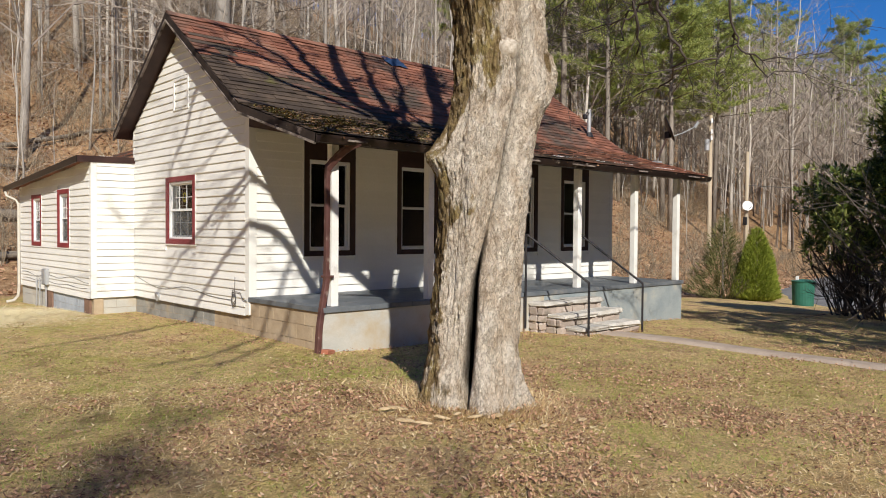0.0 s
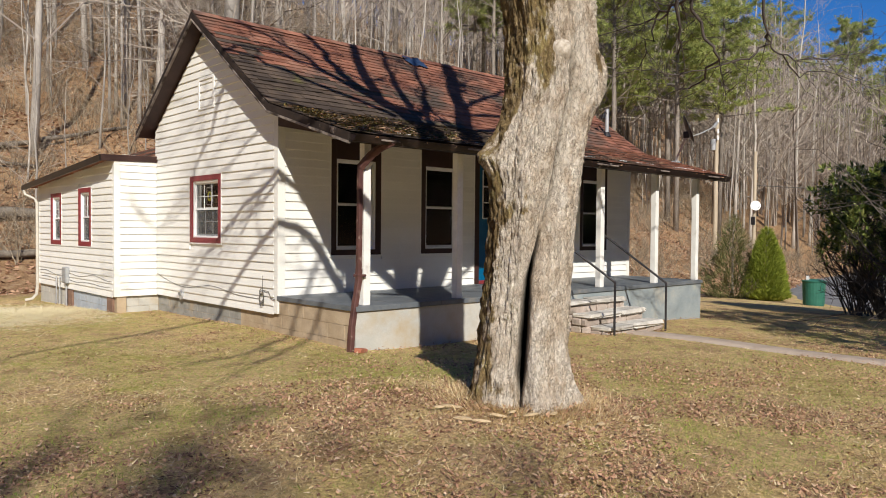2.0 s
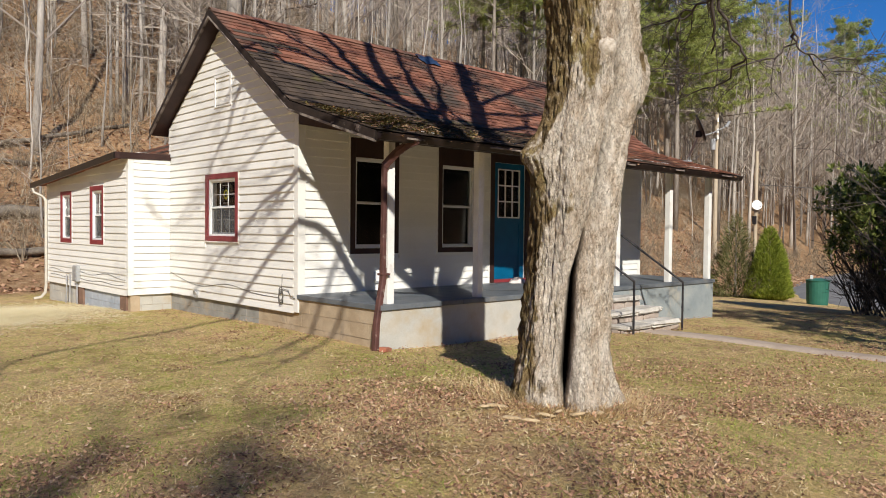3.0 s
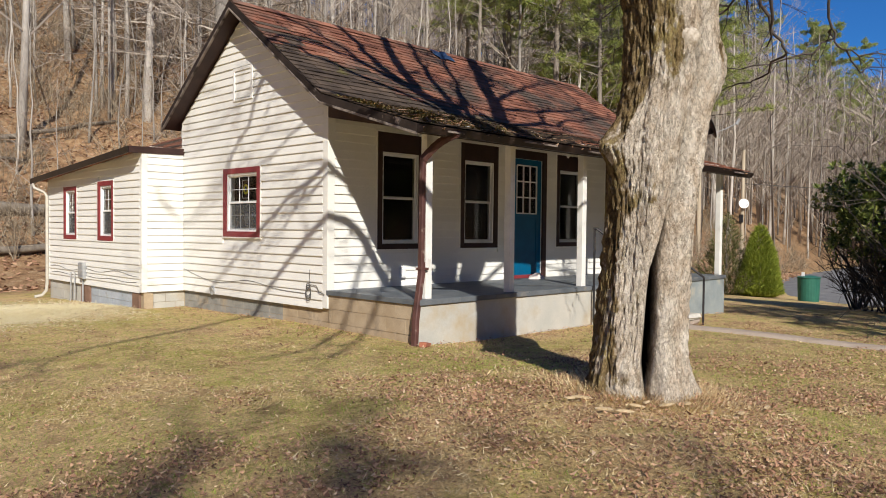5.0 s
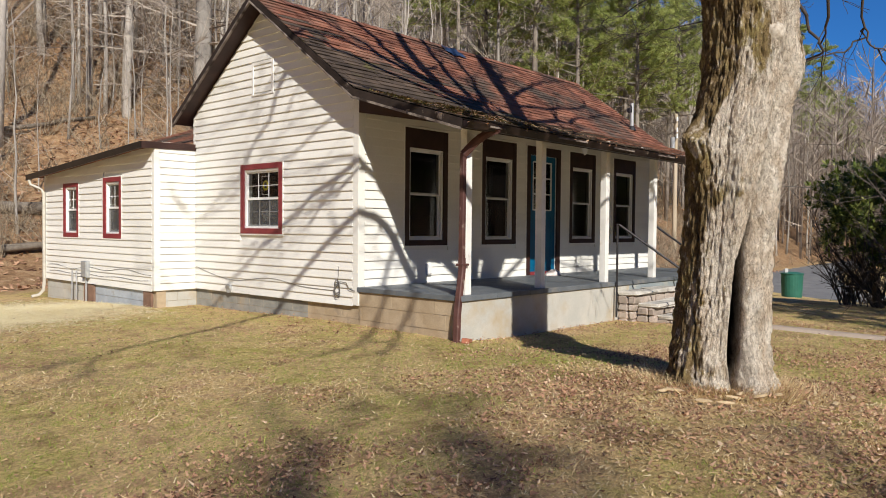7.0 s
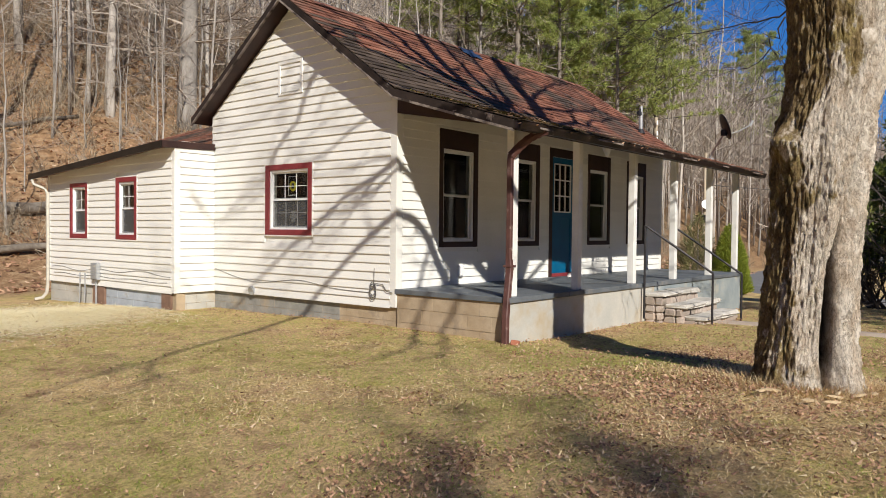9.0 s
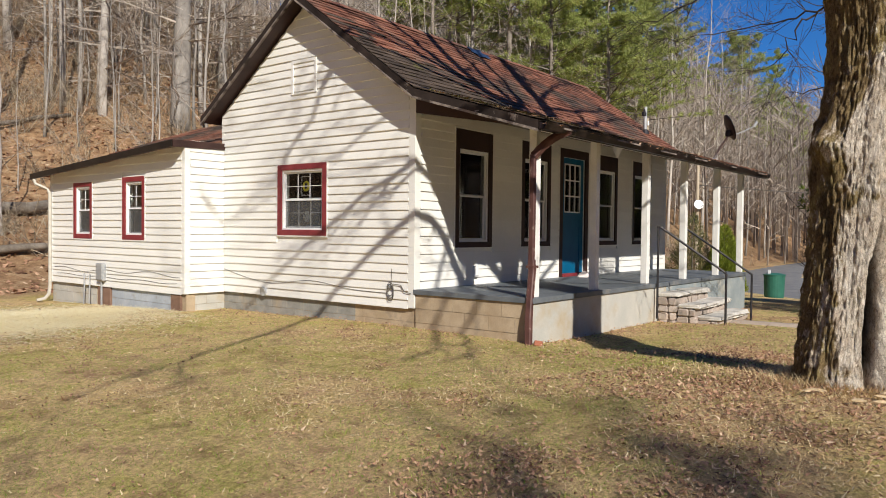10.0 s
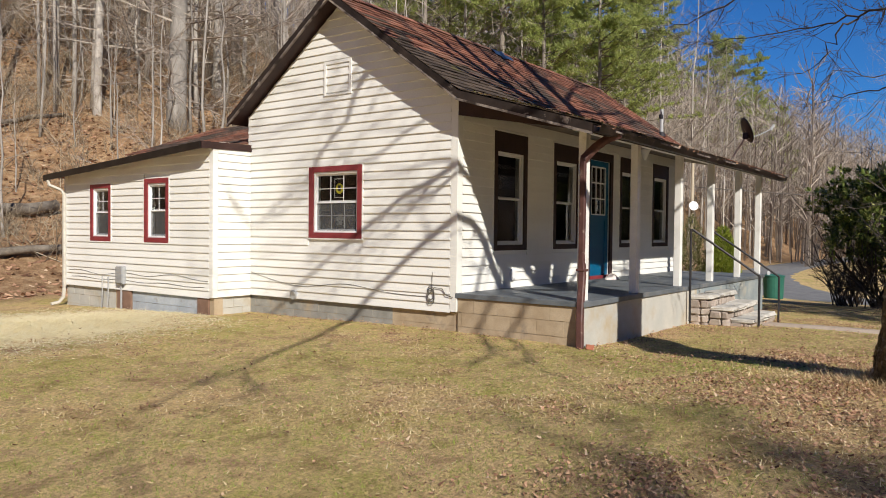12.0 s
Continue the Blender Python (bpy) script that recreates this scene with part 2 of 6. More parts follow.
# ---- mesh helpers ----
class Geo:
    """Collects corners and faces of one mesh."""

    def __init__(self):
        self.v, self.f = [], []

    def face_set(self, verts, faces):
        o = len(self.v)
        self.v.extend(verts)
        self.f.extend([tuple(i + o for i in f) for f in faces])
        return self

    def box(self, x0, x1, y0, y1, z0, z1, c=0.0):
        """A box; c is the width of its chamfered vertical and horizontal edges."""
        if c <= 0:
            vs = [(x, y, z) for z in (z0, z1) for y in (y0, y1) for x in (x0, x1)]
            return self.face_set(vs, [(0, 2, 3, 1), (4, 5, 7, 6), (0, 1, 5, 4), (2, 6, 7, 3), (0, 4, 6, 2), (1, 3, 7, 5)])
        rings = []
        for z, s in ((z0, c), (z0 + c, 0), (z1 - c, 0), (z1, c)):
            a, b, d, e = x0 + s, x1 - s, y0 + s, y1 - s
            rings.append([(a + c, d, z), (b - c, d, z), (b, d + c, z), (b, e - c, z), (b - c, e, z), (a + c, e, z), (a, e - c, z), (a, d + c, z)])
        vs = [p for r in rings for p in r]
        fs = [tuple(range(7, -1, -1)), tuple(range(24, 32))]
        for k in range(3):
            for i in range(8):
                j = (i + 1) % 8
                fs.append((8 * k + i, 8 * k + j, 8 * k + 8 + j, 8 * k + 8 + i))
        return self.face_set(vs, fs)

    def prism(self, outline, axis, a, b):
        """Extrudes an outline of (u, w) along x or y from a to b: (u, w) is (y, z) along x, (x, z) along y, (x, y) along z."""
        put = {"x": lambda u, w, s: (s, u, w), "y": lambda u, w, s: (u, s, w), "z": lambda u, w, s: (u, w, s)}[axis]
        k = len(outline)
        vs = [put(u, w, a) for u, w in outline] + [put(u, w, b) for u, w in outline]
        fs = [tuple(range(k - 1, -1, -1)), tuple(range(k, 2 * k))]
        fs += [(i, (i + 1) % k, k + (i + 1) % k, k + i) for i in range(k)]
        return self.face_set(vs, fs)

    def tube(self, pts, radii, n=8, cap=True):
        pts = [Vector(p) for p in pts]
        o = len(self.v)
        side = None
        for i, p in enumerate(pts):
            d = (pts[min(i + 1, len(pts) - 1)] - pts[max(i - 1, 0)]).normalized()
            if side is None:
                side = d.cross(Vector((0.31, 0.2, 0.93) if abs(d.z) < 0.9 else (1, 0.1, 0))).normalized()
            else:
                side = (side - d * side.dot(d)).normalized()
            up = d.cross(side)
            for k in range(n):
                a = 2 * math.pi * k / n
                q = p + radii[i] * (math.cos(a) * side + math.sin(a) * up)
                self.v.append((q.x, q.y, q.z))
        for i in range(len(pts) - 1):
            for k in range(n):
                j = (k + 1) % n
                self.f.append((o + i * n + k, o + i * n + j, o + (i + 1) * n + j, o + (i + 1) * n + k))
        if cap:
            self.f.append(tuple(o + k for k in range(n - 1, -1, -1)))
            e = o + (len(pts) - 1) * n
            self.f.append(tuple(e + k for k in range(n)))
        return self

    def mesh(self, name, smooth=False):
        me = bpy.data.meshes.new(name)
        me.from_pydata(self.v, [], self.f)
        me.update()
        if smooth:
            me.polygons.foreach_set("use_smooth", [True] * len(me.polygons))
        return me


def part(name, geo, mat, parent=None, label="", smooth=False):
    """Links one mesh object, under its thing or part where there is one."""
    me = geo if isinstance(geo, bpy.types.Mesh) else geo.mesh(name, smooth)
    if mat is not None and not me.materials:
        me.materials.append(mat)
    ob = new(name, me)
    if parent is not None:
        ob.parent = parent
    return tagged(ob, label)


def thing(name, label, category, group="", kind="", at=(0, 0, 0)):
    ob = new(name)
    ob.location = at
    ob.empty_display_size = 0.1
    return tagged(ob, label, category, group, kind)


def smoothstep(a, b, x):
    t = np.clip((x - a) / (b - a), 0, 1)
    return t * t * (3 - 2 * t)


# ---- ground ----
def foot_of_hill(x):
    """Where the hillside begins, as y for each x."""
    return 12.4 - 6.6 * smoothstep(2, 18, x) + 6.0 * smoothstep(22, 60, x)


def land(x, y):
    """Height of the ground: a nearly level yard, a wooded hill behind, a far rise, and unseen high ground at -y and -x
    added to block skylight.
    """
    x, y = np.asarray(x, float), np.asarray(y, float)
    yard = 0.205 * np.exp(-((x + 1.9) ** 2 + (y + 5.6) ** 2) / 6.5) + 0.07 * np.exp(-((x + 1.5) ** 2 + (y + 0.5) ** 2) / 9.0)
    yard -= 0.10 * smoothstep(3, 7, x) + 1.15 * smoothstep(4, 30, x) + 0.15 * smoothstep(4, 10, y) + 0.12 * smoothstep(-4, -7, x)
    yard -= 0.065 * np.exp(-((x - 1.5) ** 2) / 6.0 - ((y + 2.3) ** 2) / 2.0)
    yard += 0.012 * np.sin(1.7 * x + 0.8 * y) * np.sin(1.3 * y - 0.6 * x)
    d = np.maximum(y - foot_of_hill(x), 0)
    hill = 0.52 * (np.sqrt(d * d + 6.0) - math.sqrt(6.0))
    top = 84 - 16 * smoothstep(30, 160, x)
    hill = top * np.tanh(hill / top)
    rough = np.minimum(d / 12, 1) * (0.5 * np.sin(0.45 * x + 0.2 * y) * np.sin(0.33 * y + 1) + 0.16 * np.sin(1.3 * x + 0.4) * np.sin(1.1 * y))
    # the -y and -x rises are out of view, added to cut sky fill
    far = 20 * smoothstep(140, 360, x + 0.25 * y) + 78 * smoothstep(45, 230, -y - 0.2 * x) + 60 * smoothstep(60, 240, -x)
    return yard + hill + rough + far


def land_at(x, y):
    return float(land(x, y))


def graded(a, b, lo, hi, step, count):
    """Even steps from lo to hi, then wider and wider ones out to a and b."""
    mid = np.arange(lo, hi + 1e-6, step)
    s = np.linspace(0, 1, count)[1:] ** 2.6
    return np.concatenate([(lo - (lo - a) * s)[::-1], mid, hi + (b - hi) * s])


gx, gy = graded(-900, 1200, -14, 26, 0.35, 60), graded(-900, 1200, -13, 24, 0.35, 60)
GX, GY = np.meshgrid(gx, gy)
GZ = land(GX, GY)
w = len(gx)
ground_geo = Geo()
ground_geo.v = np.stack([GX, GY, GZ], -1).reshape(-1, 3).tolist()
ground_geo.f = [(j * w + i, j * w + i + 1, (j + 1) * w + i + 1, (j + 1) * w + i) for j in range(len(gy) - 1) for i in range(w - 1)]
ground = part("ground", ground_geo, GROUND, smooth=True)
wob = 1.2 * np.sin(GX * 0.7) * np.sin(GY * 0.9)
at = ground.data.attributes.new("hillside", "FLOAT", "POINT")
wooded = np.maximum(smoothstep(-2.5, 1.0, GY - foot_of_hill(GX) + wob), smoothstep(35, 50, np.maximum(-GY, -GX)))
at.data.foreach_set("value", wooded.astype(np.float32).ravel())
at = ground.data.attributes.new("straw", "FLOAT", "POINT")
at.data.foreach_set("value", (0.9 * smoothstep(1.0, 0.5, ((GX + 3.8) / 2.9) ** 2 + ((GY - 5.7) / 2.1) ** 2 + 0.15 * wob)).astype(np.float32).ravel())
tagged(ground, "patchy winter lawn and leaf-strewn hillside", "ground", kind="structure")

# ---- road and path ----
def ribbon(name, line, width, mat, lift, label, category, step=0.5):
    """A strip that follows the ground along a smooth line."""
    pts = [Vector((x, y, 0)) for x, y in line]
    fine = []
    for i in range(len(pts) - 1):
        p0, p1, p2, p3 = pts[max(i - 1, 0)], pts[i], pts[i + 1], pts[min(i + 2, len(pts) - 1)]
        k = max(2, int((p2 - p1).length / step))
        for s in range(k):
            u = s / k
            fine.append(0.5 * (2 * p1 + (p2 - p0) * u + (2 * p0 - 5 * p1 + 4 * p2 - p3) * u * u + (3 * p1 - p0 - 3 * p2 + p3) * u ** 3))
    fine.append(pts[-1])
    g, rows = Geo(), 7
    for i, p in enumerate(fine):
        d = (fine[min(i + 1, len(fine) - 1)] - fine[max(i - 1, 0)]).normalized()
        for k in range(rows):
            s = (k / (rows - 1) - 0.5) * width * (1 + 0.06 * math.sin(i * 0.9 + k))
            x, y = p.x - d.y * s, p.y + d.x * s
            g.v.append((x, y, land_at(x, y) + (lift if 0 < k < rows - 1 else -0.05)))
    g.f = [(i * rows + k, (i + 1) * rows + k, (i + 1) * rows + k + 1, i * rows + k + 1) for i in range(len(fine) - 1) for k in range(rows - 1)]
    return tagged(part(name, g, mat, smooth=True), label, category, kind="structure")


ribbon("road", [(9, -30), (15, -16), (19.5, -8), (24, -2.2), (29.5, 2.0), (38, 5.4), (52, 8), (80, 9), (140, 6)], 5.2, ASPHALT, 0.06, "sunlit grey asphalt country road", "road")
ribbon("garden_path", [(4.85, -3.0), (4.8, -4.7), (4.72, -6.7), (4.6, -9.0), (4.4, -13)], 0.7, CONCRETE, 0.035, "narrow old concrete path from the steps", "path", 0.3)

# ---- house ----
house = thing("house", "small cream clapboard cottage with a brown shingle roof and front porch", "house")
LEN, DEEP, COURSE = 9.15, 4.55, 0.129
RIDGE_Y, RIDGE_Z = 2.3, 5.2
KINK_Y, KINK_Z, EAVE_Y, EAVE_Z = -0.2, 3.40, -2.2, 2.80
BACK_Y, BACK_Z = 4.78, 3.42


def boards(wall, axis, at, out, z0, z1, span, holes, slant=False):
    """Lapped clapboards on a wall plane: axis is the way they run, at the plane, out the outward sign. span(z) gives the ends of a course."""
    z, k = z0, 0
    while z < z1 - 0.02:
        top = min(z + COURSE, z1)
        a, b = span(z) if slant else span((z + top) / 2)
        cuts = sorted((max(h0, a), min(h1, b)) for h0, h1, hz0, hz1 in holes if hz0 < top - 0.02 and hz1 > z + 0.02 and h0 < b and h1 > a)
        run, x = [], a
        for h0, h1 in cuts:
            if h0 - x > 0.02:
                run.append((x, h0))
            x = max(x, h1)
        if b - x > 0.02:
            run.append((x, b))
        for u0, u1 in run:
            g = Geo()
            wob = 0.0015 * math.sin(k * 2.3 + u0)
            prof = [(at, z - 0.012), (at + out * (0.031 + wob), z - 0.013), (at + out * (0.030 + wob), z + 0.002), (at + out * 0.009, top), (at, top)]
            g.prism(prof, axis, u0, u1)
            if slant:
                ends = [(max(u0, span(q[2])[0]) if i < 5 else min(u1, span(q[2])[1]), q) for i, q in enumerate(g.v)]
                g.v = [(q[0], e, q[2]) for e, q in ends]
            part("board", g, SIDING, wall)
        z, k = top, k + 1


def rake(y):
    """Underside of the roof over the gable wall."""
    return min(RIDGE_Z - 0.13 - (y - RIDGE_Y) * (RIDGE_Z - BACK_Z) / (BACK_Y - RIDGE_Y) if y > RIDGE_Y else RIDGE_Z - 0.13 - (RIDGE_Y - y) * (RIDGE_Z - KINK_Z) / (RIDGE_Y - KINK_Y), 9)


def gable_span(z):
    lo, hi = 0.0, DEEP
    while lo < RIDGE_Y and rake(lo) < z:
        lo += 0.01
    while hi > RIDGE_Y and rake(hi) < z:
        hi -= 0.01
    return lo, hi


def wall_with_holes(name, axis, a, b, u0, u1, z0, z1, holes, label=""):
    """A wall slab between a and b across its thickness, with openings cut right through."""
    us = sorted({u0, u1, *[h for o in holes for h in o[:2]]})
    zs = sorted({z0, z1, *[h for o in holes for h in o[2:]]})
    nu, nz = len(us), len(zs)
    g = Geo()
    for d in (a, b):
        g.v += [(u, d, z) if axis == "x" else (d, u, z) for z in zs for u in us]
    idx = lambda s, i, j: s * nu * nz + j * nu + i

    def solid(i, j):
        if not (0 <= i < nu - 1 and 0 <= j < nz - 1):
            return False
        cu, cz = (us[i] + us[i + 1]) / 2, (zs[j] + zs[j + 1]) / 2
        return not any(o[0] < cu < o[1] and o[2] < cz < o[3] for o in holes)

    for i in range(nu - 1):
        for j in range(nz - 1):
            if not solid(i, j):
                continue
            g.f.append((idx(0, i, j), idx(0, i + 1, j), idx(0, i + 1, j + 1), idx(0, i, j + 1)))
            g.f.append((idx(1, i, j + 1), idx(1, i + 1, j + 1), idx(1, i + 1, j), idx(1, i, j)))
            for di, dj, p, q in ((-1, 0, (i, j), (i, j + 1)), (1, 0, (i + 1, j), (i + 1, j + 1)), (0, -1, (i, j), (i + 1, j)), (0, 1, (i, j + 1), (i + 1, j + 1))):
                if not solid(i + di, j + dj):
                    g.f.append((idx(0, *p), idx(0, *q), idx(1, *q), idx(1, *p)))
    return part(name, g, SIDING, house, label)


FRONT_WINDOWS = [0.91, 2.77, 5.53, 7.27]
front_holes = [(x + 0.10, x + 0.88, 1.27, 2.70) for x in FRONT_WINDOWS] + [(4.2, 5.08, 0.6, 2.84)]
front_trim = [(x - 0.022, x + 1.002, 1.163, 3.022) for x in FRONT_WINDOWS] + [(4.058, 5.222, 0.6, 3.022)]
gable_hole, gable_trim = [(1.9, 2.89, 1.43, 2.41)], [(1.778, 3.012, 1.318, 2.522)]
lean_holes = [(5.85, 6.44, 1.3, 2.29), (7.79, 8.38, 1.3, 2.25)]
lean_trim = [(5.76, 6.54, 1.21, 2.38), (7.70, 8.47, 1.21, 2.33)]

front = wall_with_holes("wall", "x", 0.0, 0.14, 0.0, LEN, 0.33, 3.35, front_holes, "cream clapboard front wall under the porch")
boards(front, "x", 0.0, -1, 0.60, 3.2, lambda z: (0.10, LEN - 0.10), front_trim)
gable = wall_with_holes("wall", "y", 0.003, 0.14, 0.142, DEEP, 0.33, 3.45, gable_hole, "cream clapboard gable wall")
g = Geo()
g.prism([(0.14, 3.45), (DEEP, 3.45), (DEEP, 3.47), (RIDGE_Y, RIDGE_Z - 0.14), (0.14, 3.52)], "x", 0.003, 0.14)
part("gable_peak", g, SIDING, gable)
boards(gable, "y", 0.0, -1, 0.33, 5.04, lambda z: (max(0.10, gable_span(z)[0]), gable_span(z)[1] - 0.005), gable_trim, slant=True)
back = wall_with_holes("wall", "x", DEEP - 0.14, DEEP, 0.142, LEN - 0.142, 0.33, 3.4, [])
side = wall_with_holes("wall", "y", LEN - 0.14, LEN, 0.142, DEEP - 0.142, 0.33, 3.4, [], "cream clapboard end wall")
g = Geo()
g.prism([(0.0, 3.4), (DEEP, 3.4), (RIDGE_Y, RIDGE_Z - 0.14)], "x", LEN - 0.14, LEN)
part("gable_peak", g, SIDING, side)
# the wing at the back
WING_X, WING_Y0, WING_Y1 = -0.79, 4.5, 9.5
wing = wall_with_holes("wall", "y", WING_X + 0.003, WING_X + 0.14, WING_Y0 + 0.003, WING_Y1, 0.31, 2.62, lean_holes, "cream clapboard side wall of the rear wing")
boards(wing, "y", WING_X, -1, 0.30, 2.84, lambda z: (WING_Y0 + 0.08, WING_Y1 - 0.08 if z < 2.5 else WING_Y0 + (2.86 - z) / 0.36 * 4.9), [(a - 0.022, b + 0.022, c - 0.022, d + 0.022) for a, b, c, d in lean_trim])
g = Geo()
g.prism([(WING_Y0 + 0.005, 2.62), (WING_Y1, 2.62), (WING_Y1, 2.56), (WING_Y0 + 0.005, 2.9)], "x", WING_X + 0.006, WING_X + 0.13)
part("wall_head", g, SIDING, wing)
wing_front = wall_with_holes("wall", "x", WING_Y0, WING_Y0 + 0.14, WING_X + 0.142, 0.0, 0.31, 2.95, [], "cream clapboard return wall of the rear wing")
boards(wing_front, "x", WING_Y0, -1, 0.32, 2.92, lambda z: (WING_X + 0.08, -0.03), [])
wall_with_holes("wall", "x", WING_Y1 - 0.14, WING_Y1, WING_X + 0.142, 4.0, 0.31, 2.5, [])
# corner boards
g = Geo()
g.box(-0.024, 0.10, -0.024, 0.10, 0.33, 3.52, 0.004)
part("corner_board", g, SIDING, house, "cream painted corner board")
g = Geo()
g.box(WING_X - 0.024, WING_X + 0.08, WING_Y0 - 0.024, WING_Y0 + 0.08, 0.30, 2.86, 0.004)
part("corner_board", g, SIDING, house)
g = Geo()
g.box(WING_X - 0.024, WING_X + 0.06, WING_Y1 - 0.08, WING_Y1 + 0.024, 0.27, 2.56, 0.004)
part("corner_board", g, SIDING, house)
g = Geo()
g.box(LEN - 0.1, LEN + 0.024, -0.024, 0.10, 0.55, 3.2, 0.004)
part("corner_board", g, SIDING, house)
g = Geo()
g.box(-0.022, 0.02, DEEP - 0.07, DEEP, 0.33, 3.46, 0.004)
part("corner_board", g, SIDING, house)
# rooms behind the windows; the lack of light inside is put into their colour
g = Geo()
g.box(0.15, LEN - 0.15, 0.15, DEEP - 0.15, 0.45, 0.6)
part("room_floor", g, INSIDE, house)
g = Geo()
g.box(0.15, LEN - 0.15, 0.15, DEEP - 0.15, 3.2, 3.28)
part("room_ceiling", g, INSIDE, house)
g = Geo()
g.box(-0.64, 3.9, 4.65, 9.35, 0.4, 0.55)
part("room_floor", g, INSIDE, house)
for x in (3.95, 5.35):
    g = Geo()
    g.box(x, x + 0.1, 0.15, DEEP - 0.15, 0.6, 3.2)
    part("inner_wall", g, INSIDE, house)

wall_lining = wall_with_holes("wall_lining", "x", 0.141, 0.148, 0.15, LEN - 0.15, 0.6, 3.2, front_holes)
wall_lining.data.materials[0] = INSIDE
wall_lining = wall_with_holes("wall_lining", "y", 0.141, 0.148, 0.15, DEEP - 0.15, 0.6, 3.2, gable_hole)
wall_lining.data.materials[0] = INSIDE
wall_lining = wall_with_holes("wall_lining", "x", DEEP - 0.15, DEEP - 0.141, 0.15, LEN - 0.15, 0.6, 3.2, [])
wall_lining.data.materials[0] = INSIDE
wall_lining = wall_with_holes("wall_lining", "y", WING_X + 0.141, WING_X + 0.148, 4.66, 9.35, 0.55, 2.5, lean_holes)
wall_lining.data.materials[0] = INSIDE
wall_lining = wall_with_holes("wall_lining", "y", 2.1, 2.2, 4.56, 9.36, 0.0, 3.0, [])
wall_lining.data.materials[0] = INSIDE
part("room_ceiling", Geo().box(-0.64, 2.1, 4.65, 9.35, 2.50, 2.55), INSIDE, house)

# foundation
def block_wall(parent, axis, at, out, u0, u1, z0, z1, mat, bl=0.4, bh=0.2, joint=0.0025):
    """Courses of painted-over concrete blocks with shallow joints."""
    row, z = 0, z1
    while z > z0:
        lo = z - bh
        u = u0 - (bl / 2 if row % 2 else 0)
        while u < u1:
            a, b = max(u, u0), min(u + bl, u1)
            if b - a > 0.03:
                g = Geo()
                s = 0.0015 * math.sin(row * 3.1 + u * 5)
                d0, d1 = sorted((at, at + out * (0.004 + s)))
                if axis == "x":
                    g.box(a + joint, b - joint, d0, d1, lo + joint, z - joint, 0.002)
                else:
                    g.box(d0, d1, a + joint, b - joint, lo + joint, z - joint, 0.002)
                part("block", g, mat, parent)
            u += bl
        z, row = lo, row + 1


base = wall_with_holes("foundation", "y", 0.03, 0.2, 0.0, DEEP, -0.4, 0.33, [], "bare concrete block foundation")
base.data.materials[0] = BLOCK
block_wall(base, "y", 0.03, -1, 0.0, 1.2, -0.1, 0.325, BLOCK)
block_wall(base, "y", 0.03, -1, 1.2, DEEP, -0.1, 0.325, GREY_BLOCK)
base2 = wall_with_holes("foundation", "y", WING_X + 0.03, WING_X + 0.2, WING_Y0, WING_Y1, -0.5, 0.31, [], "patched concrete block foundation")
base2.data.materials[0] = BLOCK
block_wall(base2, "y", WING_X + 0.03, -1, WING_Y0, 4.75, -0.3, 0.30, BLOCK)
block_wall(base2, "y", WING_X + 0.03, -1, 7.6, WING_Y1, -0.4, 0.30, STUCCO)
base3 = wall_with_holes("foundation", "x", WING_Y0 + 0.03, WING_Y0 + 0.2, WING_X + 0.2, 0.03, -0.4, 0.31, [])
base3.data.materials[0] = BLOCK
block_wall(base3, "x", WING_Y0 + 0.03, -1, WING_X + 0.04, 0.02, -0.1, 0.31, STUCCO)

# porch
porch = thing("porch", "raised front porch with grey painted deck and concrete block base", "porch", kind="structure")
g = Geo()
g.box(0.03, 8.86, -1.92, -0.003, -0.45, 0.53)
part("core", g, BLOCK, porch)
side_w = Geo().box(0.0, 0.03, -1.9, -0.03, -0.45, 0.53)
pw = part("side_wall", side_w, BLOCK, porch, "tan concrete block porch side")
block_wall(pw, "y", 0.0, -1, -1.9, -0.03, -0.3, 0.53, BLOCK)
part("front_wall", Geo().box(-0.012, 4.4, -1.96, -1.92, -0.45, 0.53, 0.006), STUCCO, porch, "pale grey painted porch front with tan stains")
part("front_wall", Geo().box(4.4, 8.88, -1.962, -1.92, -0.45, 0.53, 0.006), BLUE_STUCCO, porch, "blue-grey painted porch front")
for k in range(12):
    g = Geo()
    x0, x1 = -0.03 + k * 0.745, -0.03 + (k + 1) * 0.745 - 0.004
    g.box(x0, x1, -1.99, -0.002, 0.53, 0.60, 0.004)
    part("deck_panel", g, DECK, porch)

POSTS = [0.20, 1.88, 3.72, 5.43, 7.23, 8.80]
for x in POSTS:
    g = Geo()
    g.box(x - 0.055, x + 0.055, -1.91, -1.80, 0.60, 2.76, 0.005)
    post = part("porch_post", g, WHITE, porch, "white painted square wooden post")
g = Geo()
g.box(-0.02, 9.12, -1.92, -1.79, 2.76, 2.90, 0.004)
part("beam", g, WHITE, porch, "white porch beam")
g = Geo()
g.prism([(-1.79, 2.86), (-0.02, 3.20), (-0.02, 3.23), (-1.79, 2.89)], "x", 0.0, LEN)
part("porch_ceiling", g, DIM_CEILING, porch, "cream porch ceiling with shade put into its colour")
g = Geo()
g.prism([(-2.0, 2.74), (-0.03, 3.10), (-0.03, 3.36), (-2.0, 2.80)], "x", -0.03, 0.0)
part("end_panel", g, DARK_TRIM, porch, "dark brown porch end panel")

